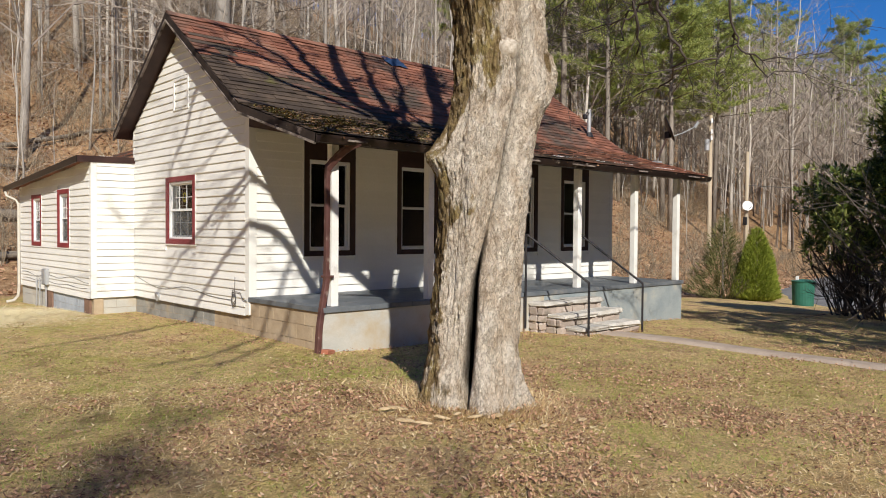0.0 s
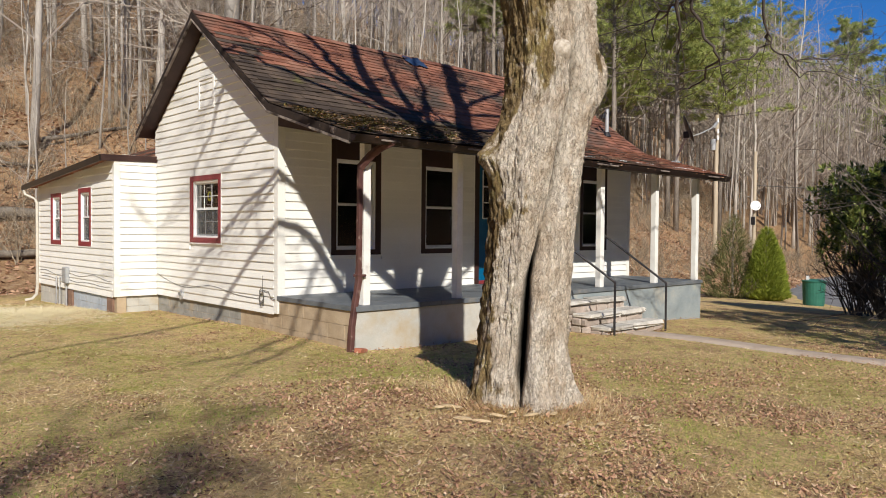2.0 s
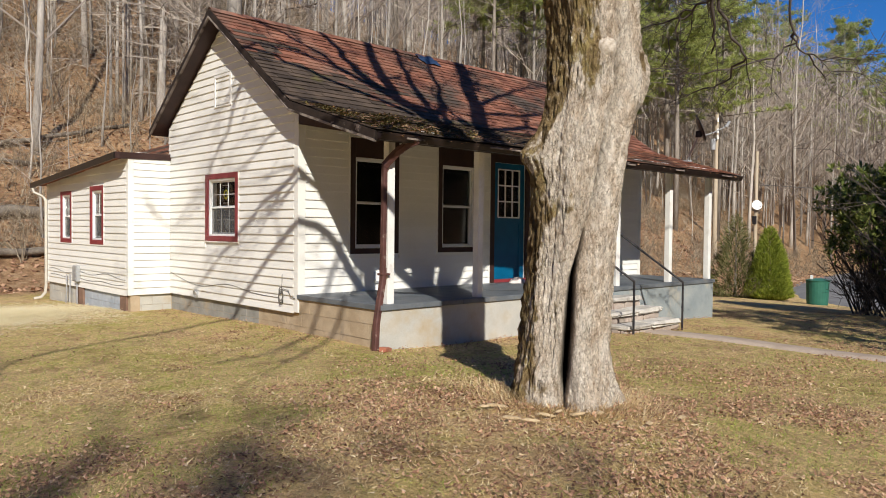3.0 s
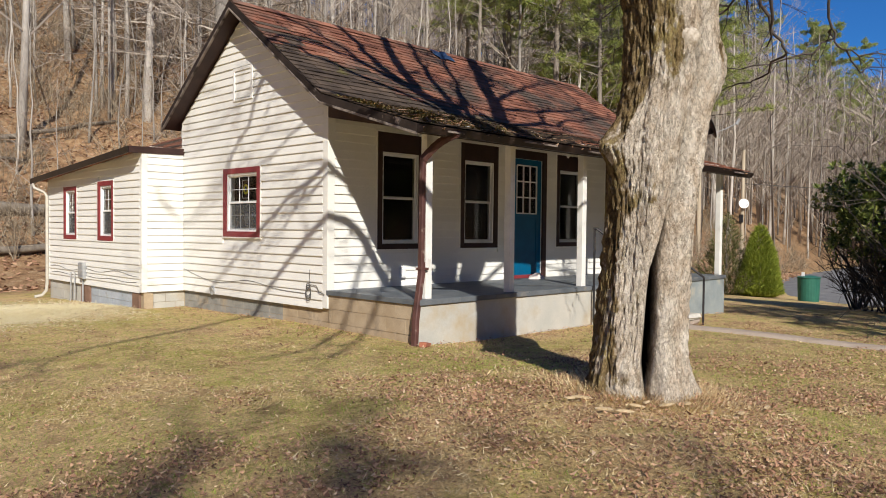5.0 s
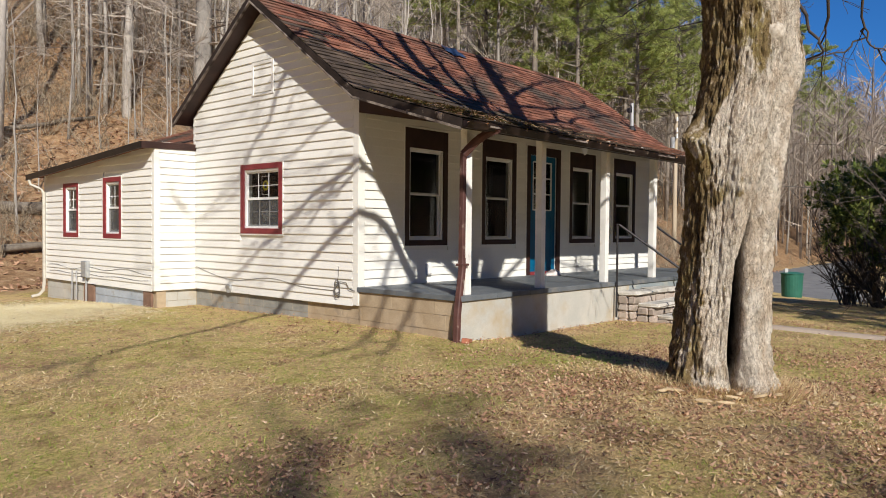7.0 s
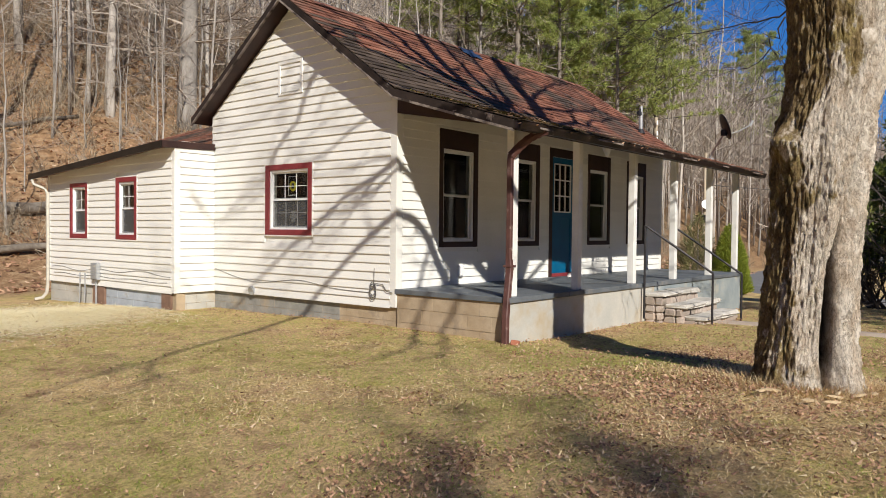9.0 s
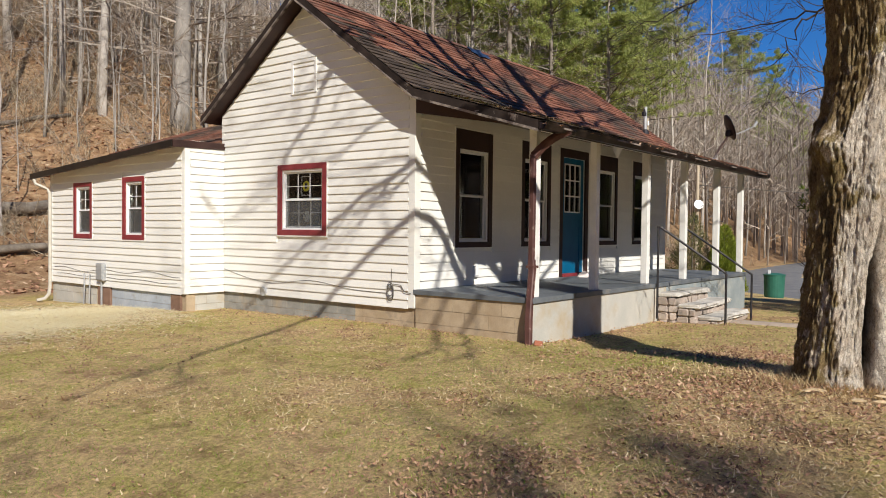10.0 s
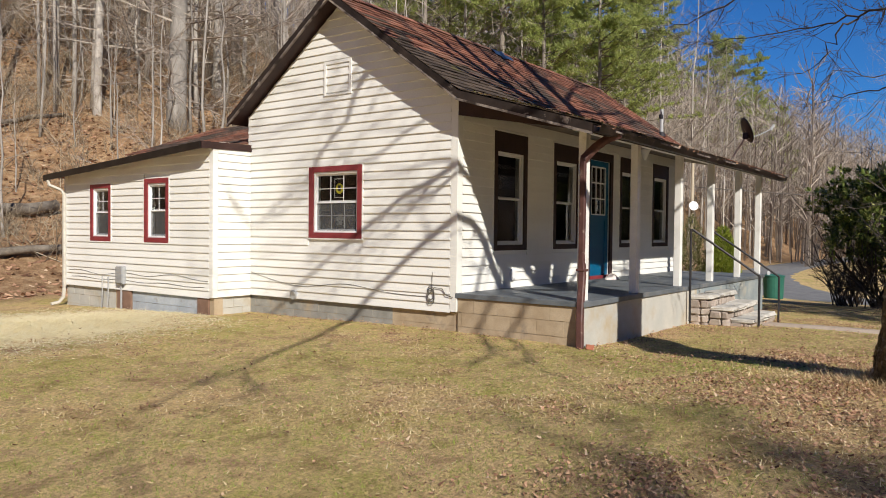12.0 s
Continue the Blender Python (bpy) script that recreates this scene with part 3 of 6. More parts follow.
# ---- roof ----
roof = part("roof", Geo(), None, house, "weathered red-brown asphalt shingle roof")
X0, X1 = -0.30, 9.48
slopes = [((RIDGE_Y, RIDGE_Z), (KINK_Y, KINK_Z)), ((KINK_Y, KINK_Z), (EAVE_Y, EAVE_Z)), ((RIDGE_Y, RIDGE_Z), (BACK_Y, BACK_Z))]
sheath = Geo()
for (ya, za), (yb, zb) in slopes:
    sheath.prism([(ya, za - 0.02), (yb, zb - 0.02), (yb, zb - 0.10), (ya, za - 0.10)], "x", X0 + 0.02, X1 - 0.02)
part("sheathing", sheath, DARK_TRIM, roof)


def shingle_geo(ya, za, yb, zb, s0, s1, x0, x1, lift, curl):
    """One shingle lying on the slope between two distances down it."""
    L = math.hypot(yb - ya, zb - za)
    dy, dz = (yb - ya) / L, (zb - za) / L
    ny, nz = (-dz, dy) if dy > 0 else (dz, -dy)
    put = lambda s, h, x: (x, ya + dy * s + ny * h, za + dz * s + nz * h)
    vs = [put(s0, 0.0, x0), put(s0, 0.0, x1), put(s1, lift, x0), put(s1, lift + curl, x1), put(s1, lift - 0.009, x0), put(s1, lift + curl - 0.009, x1)]
    fs = [(0, 2, 3, 1), (2, 4, 5, 3), (0, 4, 2), (1, 3, 5), (0, 1, 5, 4)]
    return vs, fs


rng = random.Random(5)
rest, rest_old = Geo(), Geo()
for si, ((ya, za), (yb, zb)) in enumerate(slopes):
    L = math.hypot(yb - ya, zb - za)
    rows = int(L / 0.14) + 1
    for r in range(rows):
        sr = min(L + 0.02, (r + 1) * 0.14 + (0.02 if r == rows - 1 else 0))
        x = X0 - rng.random() * 0.3
        while x < X1:
            x1 = x + 0.305
            a, b = max(x, X0), min(x1 - 0.006, X1)
            if b - a > 0.03:
                s1 = sr + (0 if r == rows - 1 else rng.uniform(-0.014, 0.014))
                s0 = max(0, s1 - 0.175)
                vs, fs = shingle_geo(ya, za, yb, zb, s0, s1, a, b, 0.013 + rng.random() * 0.009, rng.uniform(-0.006, 0.008))
                worn = a + rng.gauss(0, 0.7) + 0.5 * math.sin(r * 0.8) < (4.6 if si == 1 else 5.2 * (s1 / L - 0.42) if si == 0 else -1)
                if si < 2 and 0.2 * r + a < 3.3 and rng.random() < 0.7:
                    part("shingle", Geo().face_set(vs, fs), OLD_SHINGLE if worn else SHINGLE, roof)
                else:
                    (rest_old if worn else rest).face_set(vs, fs)
            x = x1
tagged(part("shingles", rest, SHINGLE, roof), kind="stuff")
tagged(part("shingles", rest_old, OLD_SHINGLE, roof, "dark weathered mossy shingles"), kind="stuff")
# ridge caps
g = Geo()
x = X0
while x < X1:
    x1 = min(x + 0.3, X1)
    h = 0.018 + rng.random() * 0.006
    for s in (-1, 1):
        vs = [(x, RIDGE_Y, RIDGE_Z + h + 0.012), (x1 + 0.02, RIDGE_Y, RIDGE_Z + h + 0.004), (x1 + 0.02, RIDGE_Y + s * 0.14, RIDGE_Z + h - 0.092), (x, RIDGE_Y + s * 0.14, RIDGE_Z + h - 0.086)]
        g.face_set(vs, [(0, 1, 2, 3) if s < 0 else (3, 2, 1, 0)])
    x = x1
tagged(part("ridge_cap", g, SHINGLE, roof), kind="stuff")
# rake boards, fascia and gutter
def rake_board(x, pts, mat, name, label="", h=0.13, t=0.025):
    for (ya, za), (yb, zb) in zip(pts, pts[1:]):
        g = Geo()
        g.prism([(ya, za - 0.012), (yb, zb - 0.012), (yb, zb - h), (ya, za - h)], "x", x, x + t)
        part(name, g, mat, roof, label)


def rake_trim(pts, drop, h):
    """A narrow weathered strip under the rake board."""
    for (ya, za), (yb, zb) in zip(pts, pts[1:]):
        g = Geo().prism([(ya, za - drop), (yb, zb - drop), (yb, zb - drop - h), (ya, za - drop - h)], "x", X0 - 0.022, X0 + 0.012)
        part("rake_trim", g, PEELED, roof, "narrow peeling strip under the rake board")


rake_trim([(BACK_Y, BACK_Z), (RIDGE_Y, RIDGE_Z), (KINK_Y, KINK_Z), (EAVE_Y, EAVE_Z)], 0.118, 0.032)
rake_board(X0 - 0.012, [(BACK_Y, BACK_Z), (RIDGE_Y, RIDGE_Z), (KINK_Y, KINK_Z), (EAVE_Y, EAVE_Z)], FASCIA, "rake_board", "weathered brown rake board")
rake_board(X1 - 0.015, [(BACK_Y, BACK_Z), (RIDGE_Y, RIDGE_Z), (KINK_Y, KINK_Z), (EAVE_Y, EAVE_Z)], FASCIA, "rake_board")
g = Geo()
g.box(X0, X1, EAVE_Y + 0.0, EAVE_Y + 0.025, EAVE_Z - 0.13, EAVE_Z - 0.015)
part("fascia", g, FASCIA, roof, "peeling brown fascia board")
eave_rnd = random.Random(14)
x = X0 + 0.4
while x < X1 - 0.8:
    w_ = eave_rnd.uniform(0.25, 0.8)
    dz = eave_rnd.uniform(0.0, 0.03)
    part("peeling_strip", Geo().box(x, x + w_, EAVE_Y - 0.126, EAVE_Y - 0.117, EAVE_Z - 0.075 - dz, EAVE_Z - 0.05 - dz, 0.003), PEELED, roof, "bare patch of flaked paint")
    x += w_ + eave_rnd.uniform(0.5, 1.6)
gut = thing("gutter", "sagging dirty brown eave gutter", "gutter")
for k in range(4):
    g = Geo()
    a, b = X0 + 0.02 + k * 2.43, X0 + 0.02 + (k + 1) * 2.43 - 0.006
    z = EAVE_Z - 0.035
    prof = [(EAVE_Y - 0.002, z), (EAVE_Y - 0.002, z - 0.09), (EAVE_Y - 0.07, z - 0.09), (EAVE_Y - 0.105, z - 0.03), (EAVE_Y - 0.115, z), (EAVE_Y - 0.105, z), (EAVE_Y - 0.096, z - 0.028), (EAVE_Y - 0.066, z - 0.082), (EAVE_Y - 0.01, z - 0.082), (EAVE_Y - 0.01, z)]
    g.prism(prof, "x", a, b)
    part("gutter_length", g, GUTTER, gut)


# ---- windows ----
def window(name, axis, u, z0, u1, z1, plane, out, inner, head, grid, trim_mat, label):
    """A sash window: trim boards round it, a white frame with two sashes, panes and muntin bars. inner: opening (a, b, lo, hi)."""
    win = part(name, Geo(), None, house, label)
    a, b, lo, hi = inner

    def slab(u0, u1_, d0, d1, w0, w1, c=0.003):
        d0, d1 = sorted((plane + out * d0, plane + out * d1))
        return Geo().box(u0, u1_, d0, d1, w0, w1, c) if axis == "x" else Geo().box(d0, d1, u0, u1_, w0, w1, c)

    ch = 0.022
    for q in ((u - ch, u, z0 - ch, z1 + ch), (u1, u1 + ch, z0 - ch, z1 + ch), (u, u1, z1, z1 + ch), (u, u1, z0 - ch, z0)):
        part("siding_channel", slab(q[0], q[1], 0.0, 0.031, q[2], q[3], 0), SIDING, win)
    part("trim_board", slab(u, a, 0.0, 0.034, z0, z1), trim_mat, win)
    part("trim_board", slab(b, u1, 0.0, 0.034, z0, z1), trim_mat, win)
    part("head_board", slab(a, b, 0.0, 0.032, hi, z1), trim_mat, win)
    part("sill_board", slab(a, b, 0.0, 0.036, z0, lo), trim_mat, win)
    fr = 0.034
    mid = (lo + hi) / 2
    f = Geo()
    for q in (slab(a, a + fr, -0.07, 0.012, lo, hi), slab(b - fr, b, -0.07, 0.012, lo, hi), slab(a + fr, b - fr, -0.07, 0.012, hi - fr, hi), slab(a + fr, b - fr, -0.07, 0.014, lo, lo + fr)):
        f.face_set(q.v, q.f)
    part("window_frame", f, VINYL, win)
    for s0, s1, d in ((mid - 0.015, hi - fr, -0.03), (lo + fr, mid + 0.03, -0.05)):
        r = 0.027
        f = Geo()
        for q in (slab(a + fr, a + fr + r, d - 0.02, d + 0.012, s0, s1), slab(b - fr - r, b - fr, d - 0.02, d + 0.012, s0, s1), slab(a + fr + r, b - fr - r, d - 0.02, d + 0.012, s1 - r, s1), slab(a + fr + r, b - fr - r, d - 0.02, d + 0.012, s0, s0 + r)):
            f.face_set(q.v, q.f)
        sash = part("sash", f, VINYL, win)
        pane = part("pane", slab(a + fr + r, b - fr - r, d - 0.010, d - 0.004, s0 + r, s1 - r, 0), GLASS, sash)
        if s0 < lo + 0.1 and grid:
            part("insect_screen", slab(a + fr + 0.004, b - fr - 0.004, d + 0.016, d + 0.018, s0, s1 - 0.02, 0), SCREEN, sash)
        if grid and not (s0 < lo + 0.1 and grid == 2):
            for k in range(1, grid):
                x = a + fr + r + (b - a - 2 * fr - 2 * r) * k / grid
                part("muntin", slab(x - 0.005, x + 0.005, d - 0.003, d + 0.004, s0 + r, s1 - r, 0), VINYL, sash)
            zc = (s0 + s1) / 2
            part("muntin", slab(a + fr + r, b - fr - r, d - 0.0025, d + 0.0045, zc - 0.005, zc + 0.005, 0), VINYL, sash)
    return win


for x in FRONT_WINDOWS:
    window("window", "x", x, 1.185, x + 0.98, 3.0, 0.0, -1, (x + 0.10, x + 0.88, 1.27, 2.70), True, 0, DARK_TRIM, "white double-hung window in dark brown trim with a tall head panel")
window("window", "y", 1.8, 1.34, 2.99, 2.5, 0.0, -1, (1.9, 2.89, 1.43, 2.41), False, 3, MAROON, "white gridded sash window in maroon trim")
for (a, b, lo, hi), (u, u1, z0, z1) in zip(lean_holes, lean_trim):
    window("window", "y", u, z0, u1, z1, WING_X, -1, (a, b, lo, hi), False, 2, MAROON, "narrow white gridded sash window in maroon trim")

# ---- door ----
for q in ((4.058, 4.08, 0.6, 3.022), (5.20, 5.222, 0.6, 3.022), (4.08, 5.20, 3.0, 3.022)):
    part("siding_channel", Geo().box(q[0], q[1], -0.031, 0.0, q[2], q[3]), SIDING, house)
door = part("door", Geo(), None, house, "bright blue front door with a nine-pane light and maroon frame")
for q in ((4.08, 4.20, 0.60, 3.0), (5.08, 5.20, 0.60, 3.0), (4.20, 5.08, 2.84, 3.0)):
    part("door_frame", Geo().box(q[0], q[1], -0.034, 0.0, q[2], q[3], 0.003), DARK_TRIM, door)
part("threshold", Geo().box(4.20, 5.08, -0.05, 0.1, 0.60, 0.66, 0.004), MAROON, door)
leaf = Geo()
for q in ((4.20, 4.34, 0.66, 2.84), (4.94, 5.08, 0.66, 2.84), (4.34, 4.94, 0.66, 0.86), (4.34, 4.94, 1.70, 1.82), (4.34, 4.94, 2.72, 2.84)):
    leaf.box(q[0], q[1], 0.02, 0.06, q[2], q[3])
leaf.box(4.34, 4.94, 0.03, 0.05, 0.86, 1.70)
leaf_ob = part("door_leaf", leaf, BLUE, door)
part("pane", Geo().box(4.34, 4.94, 0.037, 0.043, 1.82, 2.72), GLASS, leaf_ob)
for k in range(4):
    x = 4.34 + 0.6 * k / 3
    part("muntin", Geo().box(x - 0.012, x + 0.012, 0.012, 0.034, 1.82, 2.72), VINYL, leaf_ob)
    z = 1.82 + 0.9 * k / 3
    part("muntin", Geo().box(4.34, 4.94, 0.0125, 0.0335, z - 0.012, z + 0.012), VINYL, leaf_ob)

# ---- wing roof ----
wroof = part("roof", Geo(), None, house, "shallow brown shingle roof over the rear wing")
def wing_z(x, y):
    return 2.93 - 0.068 * (y - WING_Y0) + 0.025 * (x + 1.05)


wx0, wx1, wy0, wy1 = -1.05, 0.05, WING_Y0 - 0.02, 9.9
g = Geo()
vs = []
for dz in (0, -0.06):
    vs += [(wx0, wy0, wing_z(wx0, wy0) + dz), (wx1, wy0, wing_z(wx1, wy0) + dz), (wx1, wy1, wing_z(wx1, wy1) + dz), (wx0, wy1, wing_z(wx0, wy1) + dz)]
g.face_set(vs, [(0, 1, 2, 3), (7, 6, 5, 4), (0, 4, 5, 1), (1, 5, 6, 2), (2, 6, 7, 3), (3, 7, 4, 0)])
part("wing_deck", g, SHINGLE, wroof)
g = Geo()
for r in range(16):
    s0, s1 = r * 0.14, r * 0.14 + 0.16
    y = WING_Y0 + 0.1 - (r % 2) * 0.15
    while y < 8.6:
        a_, b_ = max(y, WING_Y0 + 0.05), min(y + 0.298, 8.6)
        z0_, z1_ = 3.0 + s0 * 0.36, 3.0 + s1 * 0.36
        h_ = 0.012 + 0.004 * math.sin(y * 9 + r)
        g.face_set([(s0, a_, z0_ + h_), (s0, b_, z0_ + h_), (s1, b_, z1_), (s1, a_, z1_), (s0, a_, z0_ - 0.01), (s0, b_, z0_ - 0.01)], [(0, 3, 2, 1), (0, 1, 5, 4), (0, 4, 3), (1, 2, 5)])
        y += 0.305
tagged(part("shingles", g, SHINGLE, wroof), kind="stuff")
part("wing_rear", Geo().box(0.05, 2.2, 8.5, 8.62, 2.6, 3.0), SIDING, wroof)
for k in range(5):
    ya, yb = wy0 + (wy1 - wy0) * k / 5, wy0 + (wy1 - wy0) * (k + 1) / 5 - 0.004
    za, zb = wing_z(wx0, ya) - 0.005, wing_z(wx0, yb) - 0.005
    g = Geo()
    g.face_set([(x, y, z + d) for y, z in ((ya, za), (yb, zb)) for x, d in ((wx0 - 0.02, 0.0), (wx0 + 0.01, 0.0), (wx0 + 0.01, -0.12), (wx0 - 0.02, -0.12))], [(0, 1, 2, 3), (7, 6, 5, 4), (0, 4, 5, 1), (1, 5, 6, 2), (2, 6, 7, 3), (3, 7, 4, 0)])
    part("fascia", g, BLACK_GUTTER, wroof)
g = Geo()
g.prism([(wx0, wing_z(wx0, wy0) - 0.004), (0.0, wing_z(0.0, wy0) - 0.004), (0.0, wing_z(0.0, wy0) - 0.12), (wx0, wing_z(wx0, wy0) - 0.12)], "y", wy0 - 0.02, wy0 + 0.01)
part("rake_board", g, DARK_TRIM, wroof)

# ---- fast scatter helpers ----
def spikes(bases, tips, radius, taper=0.25):
    """Three-sided tapering rods from bases to tips; arrays in, corners and faces out."""
    b, t = np.asarray(bases, float), np.asarray(tips, float)
    r = np.broadcast_to(np.asarray(radius, float), (len(b),))[:, None]
    d = t - b
    d = d / np.maximum(np.linalg.norm(d, axis=1, keepdims=True), 1e-9)
    s = np.cross(d, np.where(np.abs(d[:, 2:3]) > 0.9, [[1.0, 0.1, 0.0]], [[0.0, 0.1, 1.0]]))
    s /= np.maximum(np.linalg.norm(s, axis=1, keepdims=True), 1e-9)
    u = np.cross(d, s)
    ring = [math.cos(k * 2.0944) * s + math.sin(k * 2.0944) * u for k in range(3)]
    v = np.stack([b + r * ring[0], b + r * ring[1], b + r * ring[2], t + r * taper * ring[0], t + r * taper * ring[1], t + r * taper * ring[2]], 1).reshape(-1, 3)
    o = np.arange(len(b))[:, None] * 6
    f = np.concatenate([o + np.array([[0, 1, 4, 3]]), o + np.array([[1, 2, 5, 4]]), o + np.array([[2, 0, 3, 5]])], 0)
    return v, f


def blades(bases, tips, side, width):
    """Flat tapering blades, one triangle each."""
    b, t, s = np.asarray(bases), np.asarray(tips), np.asarray(side)
    w2 = np.broadcast_to(np.asarray(width, float), (len(b),))[:, None] / 2
    v = np.stack([b - s * w2, b + s * w2, t], 1).reshape(-1, 3)
    return v, np.arange(len(v)).reshape(-1, 3)


def leaves(places, along, across, length, width, fold=0.25):
    """Folded oval leaves of two four-sided halves."""
    p, a, c = (np.asarray(q, float) for q in (places, along, across))
    n = np.cross(a, c)
    L, W = (np.broadcast_to(np.asarray(q, float), (len(p),))[:, None] for q in (length, width))
    rows = [p, p + a * L * 0.4 + c * W * 0.5 + n * W * fold, p + a * L, p + a * L * 0.4 - c * W * 0.5 + n * W * fold, p + a * L * 0.75 + c * W * 0.36 + n * W * fold * 0.8, p + a * L * 0.75 - c * W * 0.36 + n * W * fold * 0.8]
    v = np.stack(rows, 1).reshape(-1, 3)
    o = np.arange(len(p))[:, None] * 6
    f = np.concatenate([o + np.array([[0, 1, 4, 2]]), o + np.array([[0, 2, 5, 3]])], 0)
    return v, f


def scatter_mesh(name, chunks, mat, parent=None, label="", category="", kind="stuff"):
    """One mesh out of several (corners, faces) arrays."""
    me = bpy.data.meshes.new(name)
    vs, fs, o = [], [], 0
    for v, f in chunks:
        vs.append(v)
        fs.extend((f + o).tolist())
        o += len(v)
    me.from_pydata(np.concatenate(vs).tolist(), [], fs)
    me.materials.append(mat)
    ob = new(name, me)
    if parent is not None:
        ob.parent = parent
    return tagged(ob, label, category, kind=kind)


R = np.random.RandomState(7)


def unit(n):
    v = R.normal(size=(n, 3))
    return v / np.linalg.norm(v, axis=1, keepdims=True)


# ---- old tree ----
TREE = Vector((-1.01, -5.70, land_at(-1.01, -5.70) - 0.02))
OLD_BARK = bpy.data.materials.new("old_bark")
OLD_BARK.use_nodes = True
on, ol = OLD_BARK.node_tree.nodes, OLD_BARK.node_tree.links
oco = on.new("ShaderNodeTexCoord").outputs["Object"]
o_raw = noise_node(on, ol, oco, 15, 8, 0.74, (1, 1, 0.42))
o_sub = on.new("ShaderNodeMath")
o_sub.operation = "SUBTRACT"
o_sub.inputs[1].default_value = 0.5
ol.new(o_raw, o_sub.inputs[0])
o_abs = on.new("ShaderNodeMath")
o_abs.operation = "ABSOLUTE"
ol.new(o_sub.outputs[0], o_abs.inputs[0])
o_fur = o_abs.outputs[0]
o_warp = on.new("ShaderNodeVectorMath")
o_warp.operation = "MULTIPLY_ADD"
o_noise = on.new("ShaderNodeTexNoise")
o_noise.inputs["Scale"].default_value = 9.0
o_noise.inputs["Detail"].default_value = 5.0
ol.new(oco, o_noise.inputs["Vector"])
ol.new(o_noise.outputs["Color"], o_warp.inputs[0])
o_warp.inputs[1].default_value = (0.30, 0.30, 0.30)
ol.new(oco, o_warp.inputs[2])
o_map = on.new("ShaderNodeMapping")
o_map.inputs["Scale"].default_value = (1, 1, 0.34)
ol.new(o_warp.outputs[0], o_map.inputs["Vector"])
o_plate = on.new("ShaderNodeTexVoronoi")
o_plate.feature = "DISTANCE_TO_EDGE"
o_plate.inputs["Scale"].default_value = 11.0
ol.new(o_map.outputs[0], o_plate.inputs["Vector"])
o_crack = ramp_node(on, ol, o_plate.outputs["Distance"], [(0.0, (0.3, 0.25, 0.2)), (0.05, (0.72, 0.68, 0.63)), (0.13, (1.0, 1.0, 1.0))])
o_fine = noise_node(on, ol, oco, 75, 6, 0.72, (1, 1, 0.6))
o_patch = noise_node(on, ol, oco, 5.5, 8, 0.76, (1, 1, 0.62))
o_blot = noise_node(on, ol, oco, 15, 7, 0.75, (1, 1, 0.7))
pale = ramp_node(on, ol, o_patch, [(0.30, (0.40, 0.31, 0.22)), (0.42, (0.74, 0.62, 0.49)), (0.56, (0.90, 0.82, 0.71))])
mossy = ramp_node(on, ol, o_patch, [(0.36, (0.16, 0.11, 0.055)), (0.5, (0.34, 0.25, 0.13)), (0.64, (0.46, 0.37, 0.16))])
moss_at = on.new("ShaderNodeAttribute")
moss_at.attribute_name = "moss"
m_add = on.new("ShaderNodeMath")
m_add.operation = "MULTIPLY_ADD"
ol.new(o_blot, m_add.inputs[0])
m_add.inputs[1].default_value = 2.4
m_add.inputs[2].default_value = -1.2
m_sum = on.new("ShaderNodeMath")
m_sum.operation = "ADD"
ol.new(m_add.outputs[0], m_sum.inputs[0])
ol.new(moss_at.outputs["Fac"], m_sum.inputs[1])
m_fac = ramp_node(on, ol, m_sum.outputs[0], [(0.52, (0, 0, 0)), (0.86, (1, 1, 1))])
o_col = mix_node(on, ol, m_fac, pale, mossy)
o_gap = ramp_node(on, ol, o_fur, [(0.0, (0.25, 0.2, 0.16)), (0.012, (0.6, 0.55, 0.5)), (0.032, (1.0, 1.0, 1.0)), (0.2, (1.08, 1.07, 1.06))])
o_col = mix_node(on, ol, 0.7, o_col, mix_node(on, ol, 1.0, o_col, o_gap, "MULTIPLY"))
o_col = mix_node(on, ol, 0.38, o_col, mix_node(on, ol, 1.0, o_col, o_crack, "MULTIPLY"))
o_spk = ramp_node(on, ol, o_fine, [(0.3, (0.6, 0.58, 0.55)), (0.62, (1.2, 1.2, 1.2))])
o_col = mix_node(on, ol, 0.5, o_col, mix_node(on, ol, 1.0, o_col, o_spk, "MULTIPLY"))
# deep shade of the split, painted near black into the bark colour
crack_shade_at = on.new("ShaderNodeAttribute")
crack_shade_at.attribute_name = "crack_shade"
o_col = mix_node(on, ol, crack_shade_at.outputs["Fac"], o_col, (0.012, 0.009, 0.007))
ob_ = on["Principled BSDF"]
ol.new(o_col, ob_.inputs["Base Color"])
ob_.inputs["Roughness"].default_value = 0.95
ob_.inputs["Specular IOR Level"].default_value = 0.1
o_b1 = on.new("ShaderNodeBump")
o_b1.inputs["Strength"].default_value = 1.0
o_b1.inputs["Distance"].default_value = 0.10
ol.new(o_fur, o_b1.inputs["Height"])
o_b2 = on.new("ShaderNodeBump")
o_b2.inputs["Strength"].default_value = 0.8
o_b2.inputs["Distance"].default_value = 0.012
ol.new(o_fine, o_b2.inputs["Height"])
o_b3 = on.new("ShaderNodeBump")
o_b3.inputs["Strength"].default_value = 0.5
o_b3.inputs["Distance"].default_value = 0.03
ol.new(o_crack, o_b3.inputs["Height"])
ol.new(o_b1.outputs[0], o_b3.inputs["Normal"])
ol.new(o_b3.outputs[0], o_b2.inputs["Normal"])
ol.new(o_b2.outputs[0], ob_.inputs["Normal"])

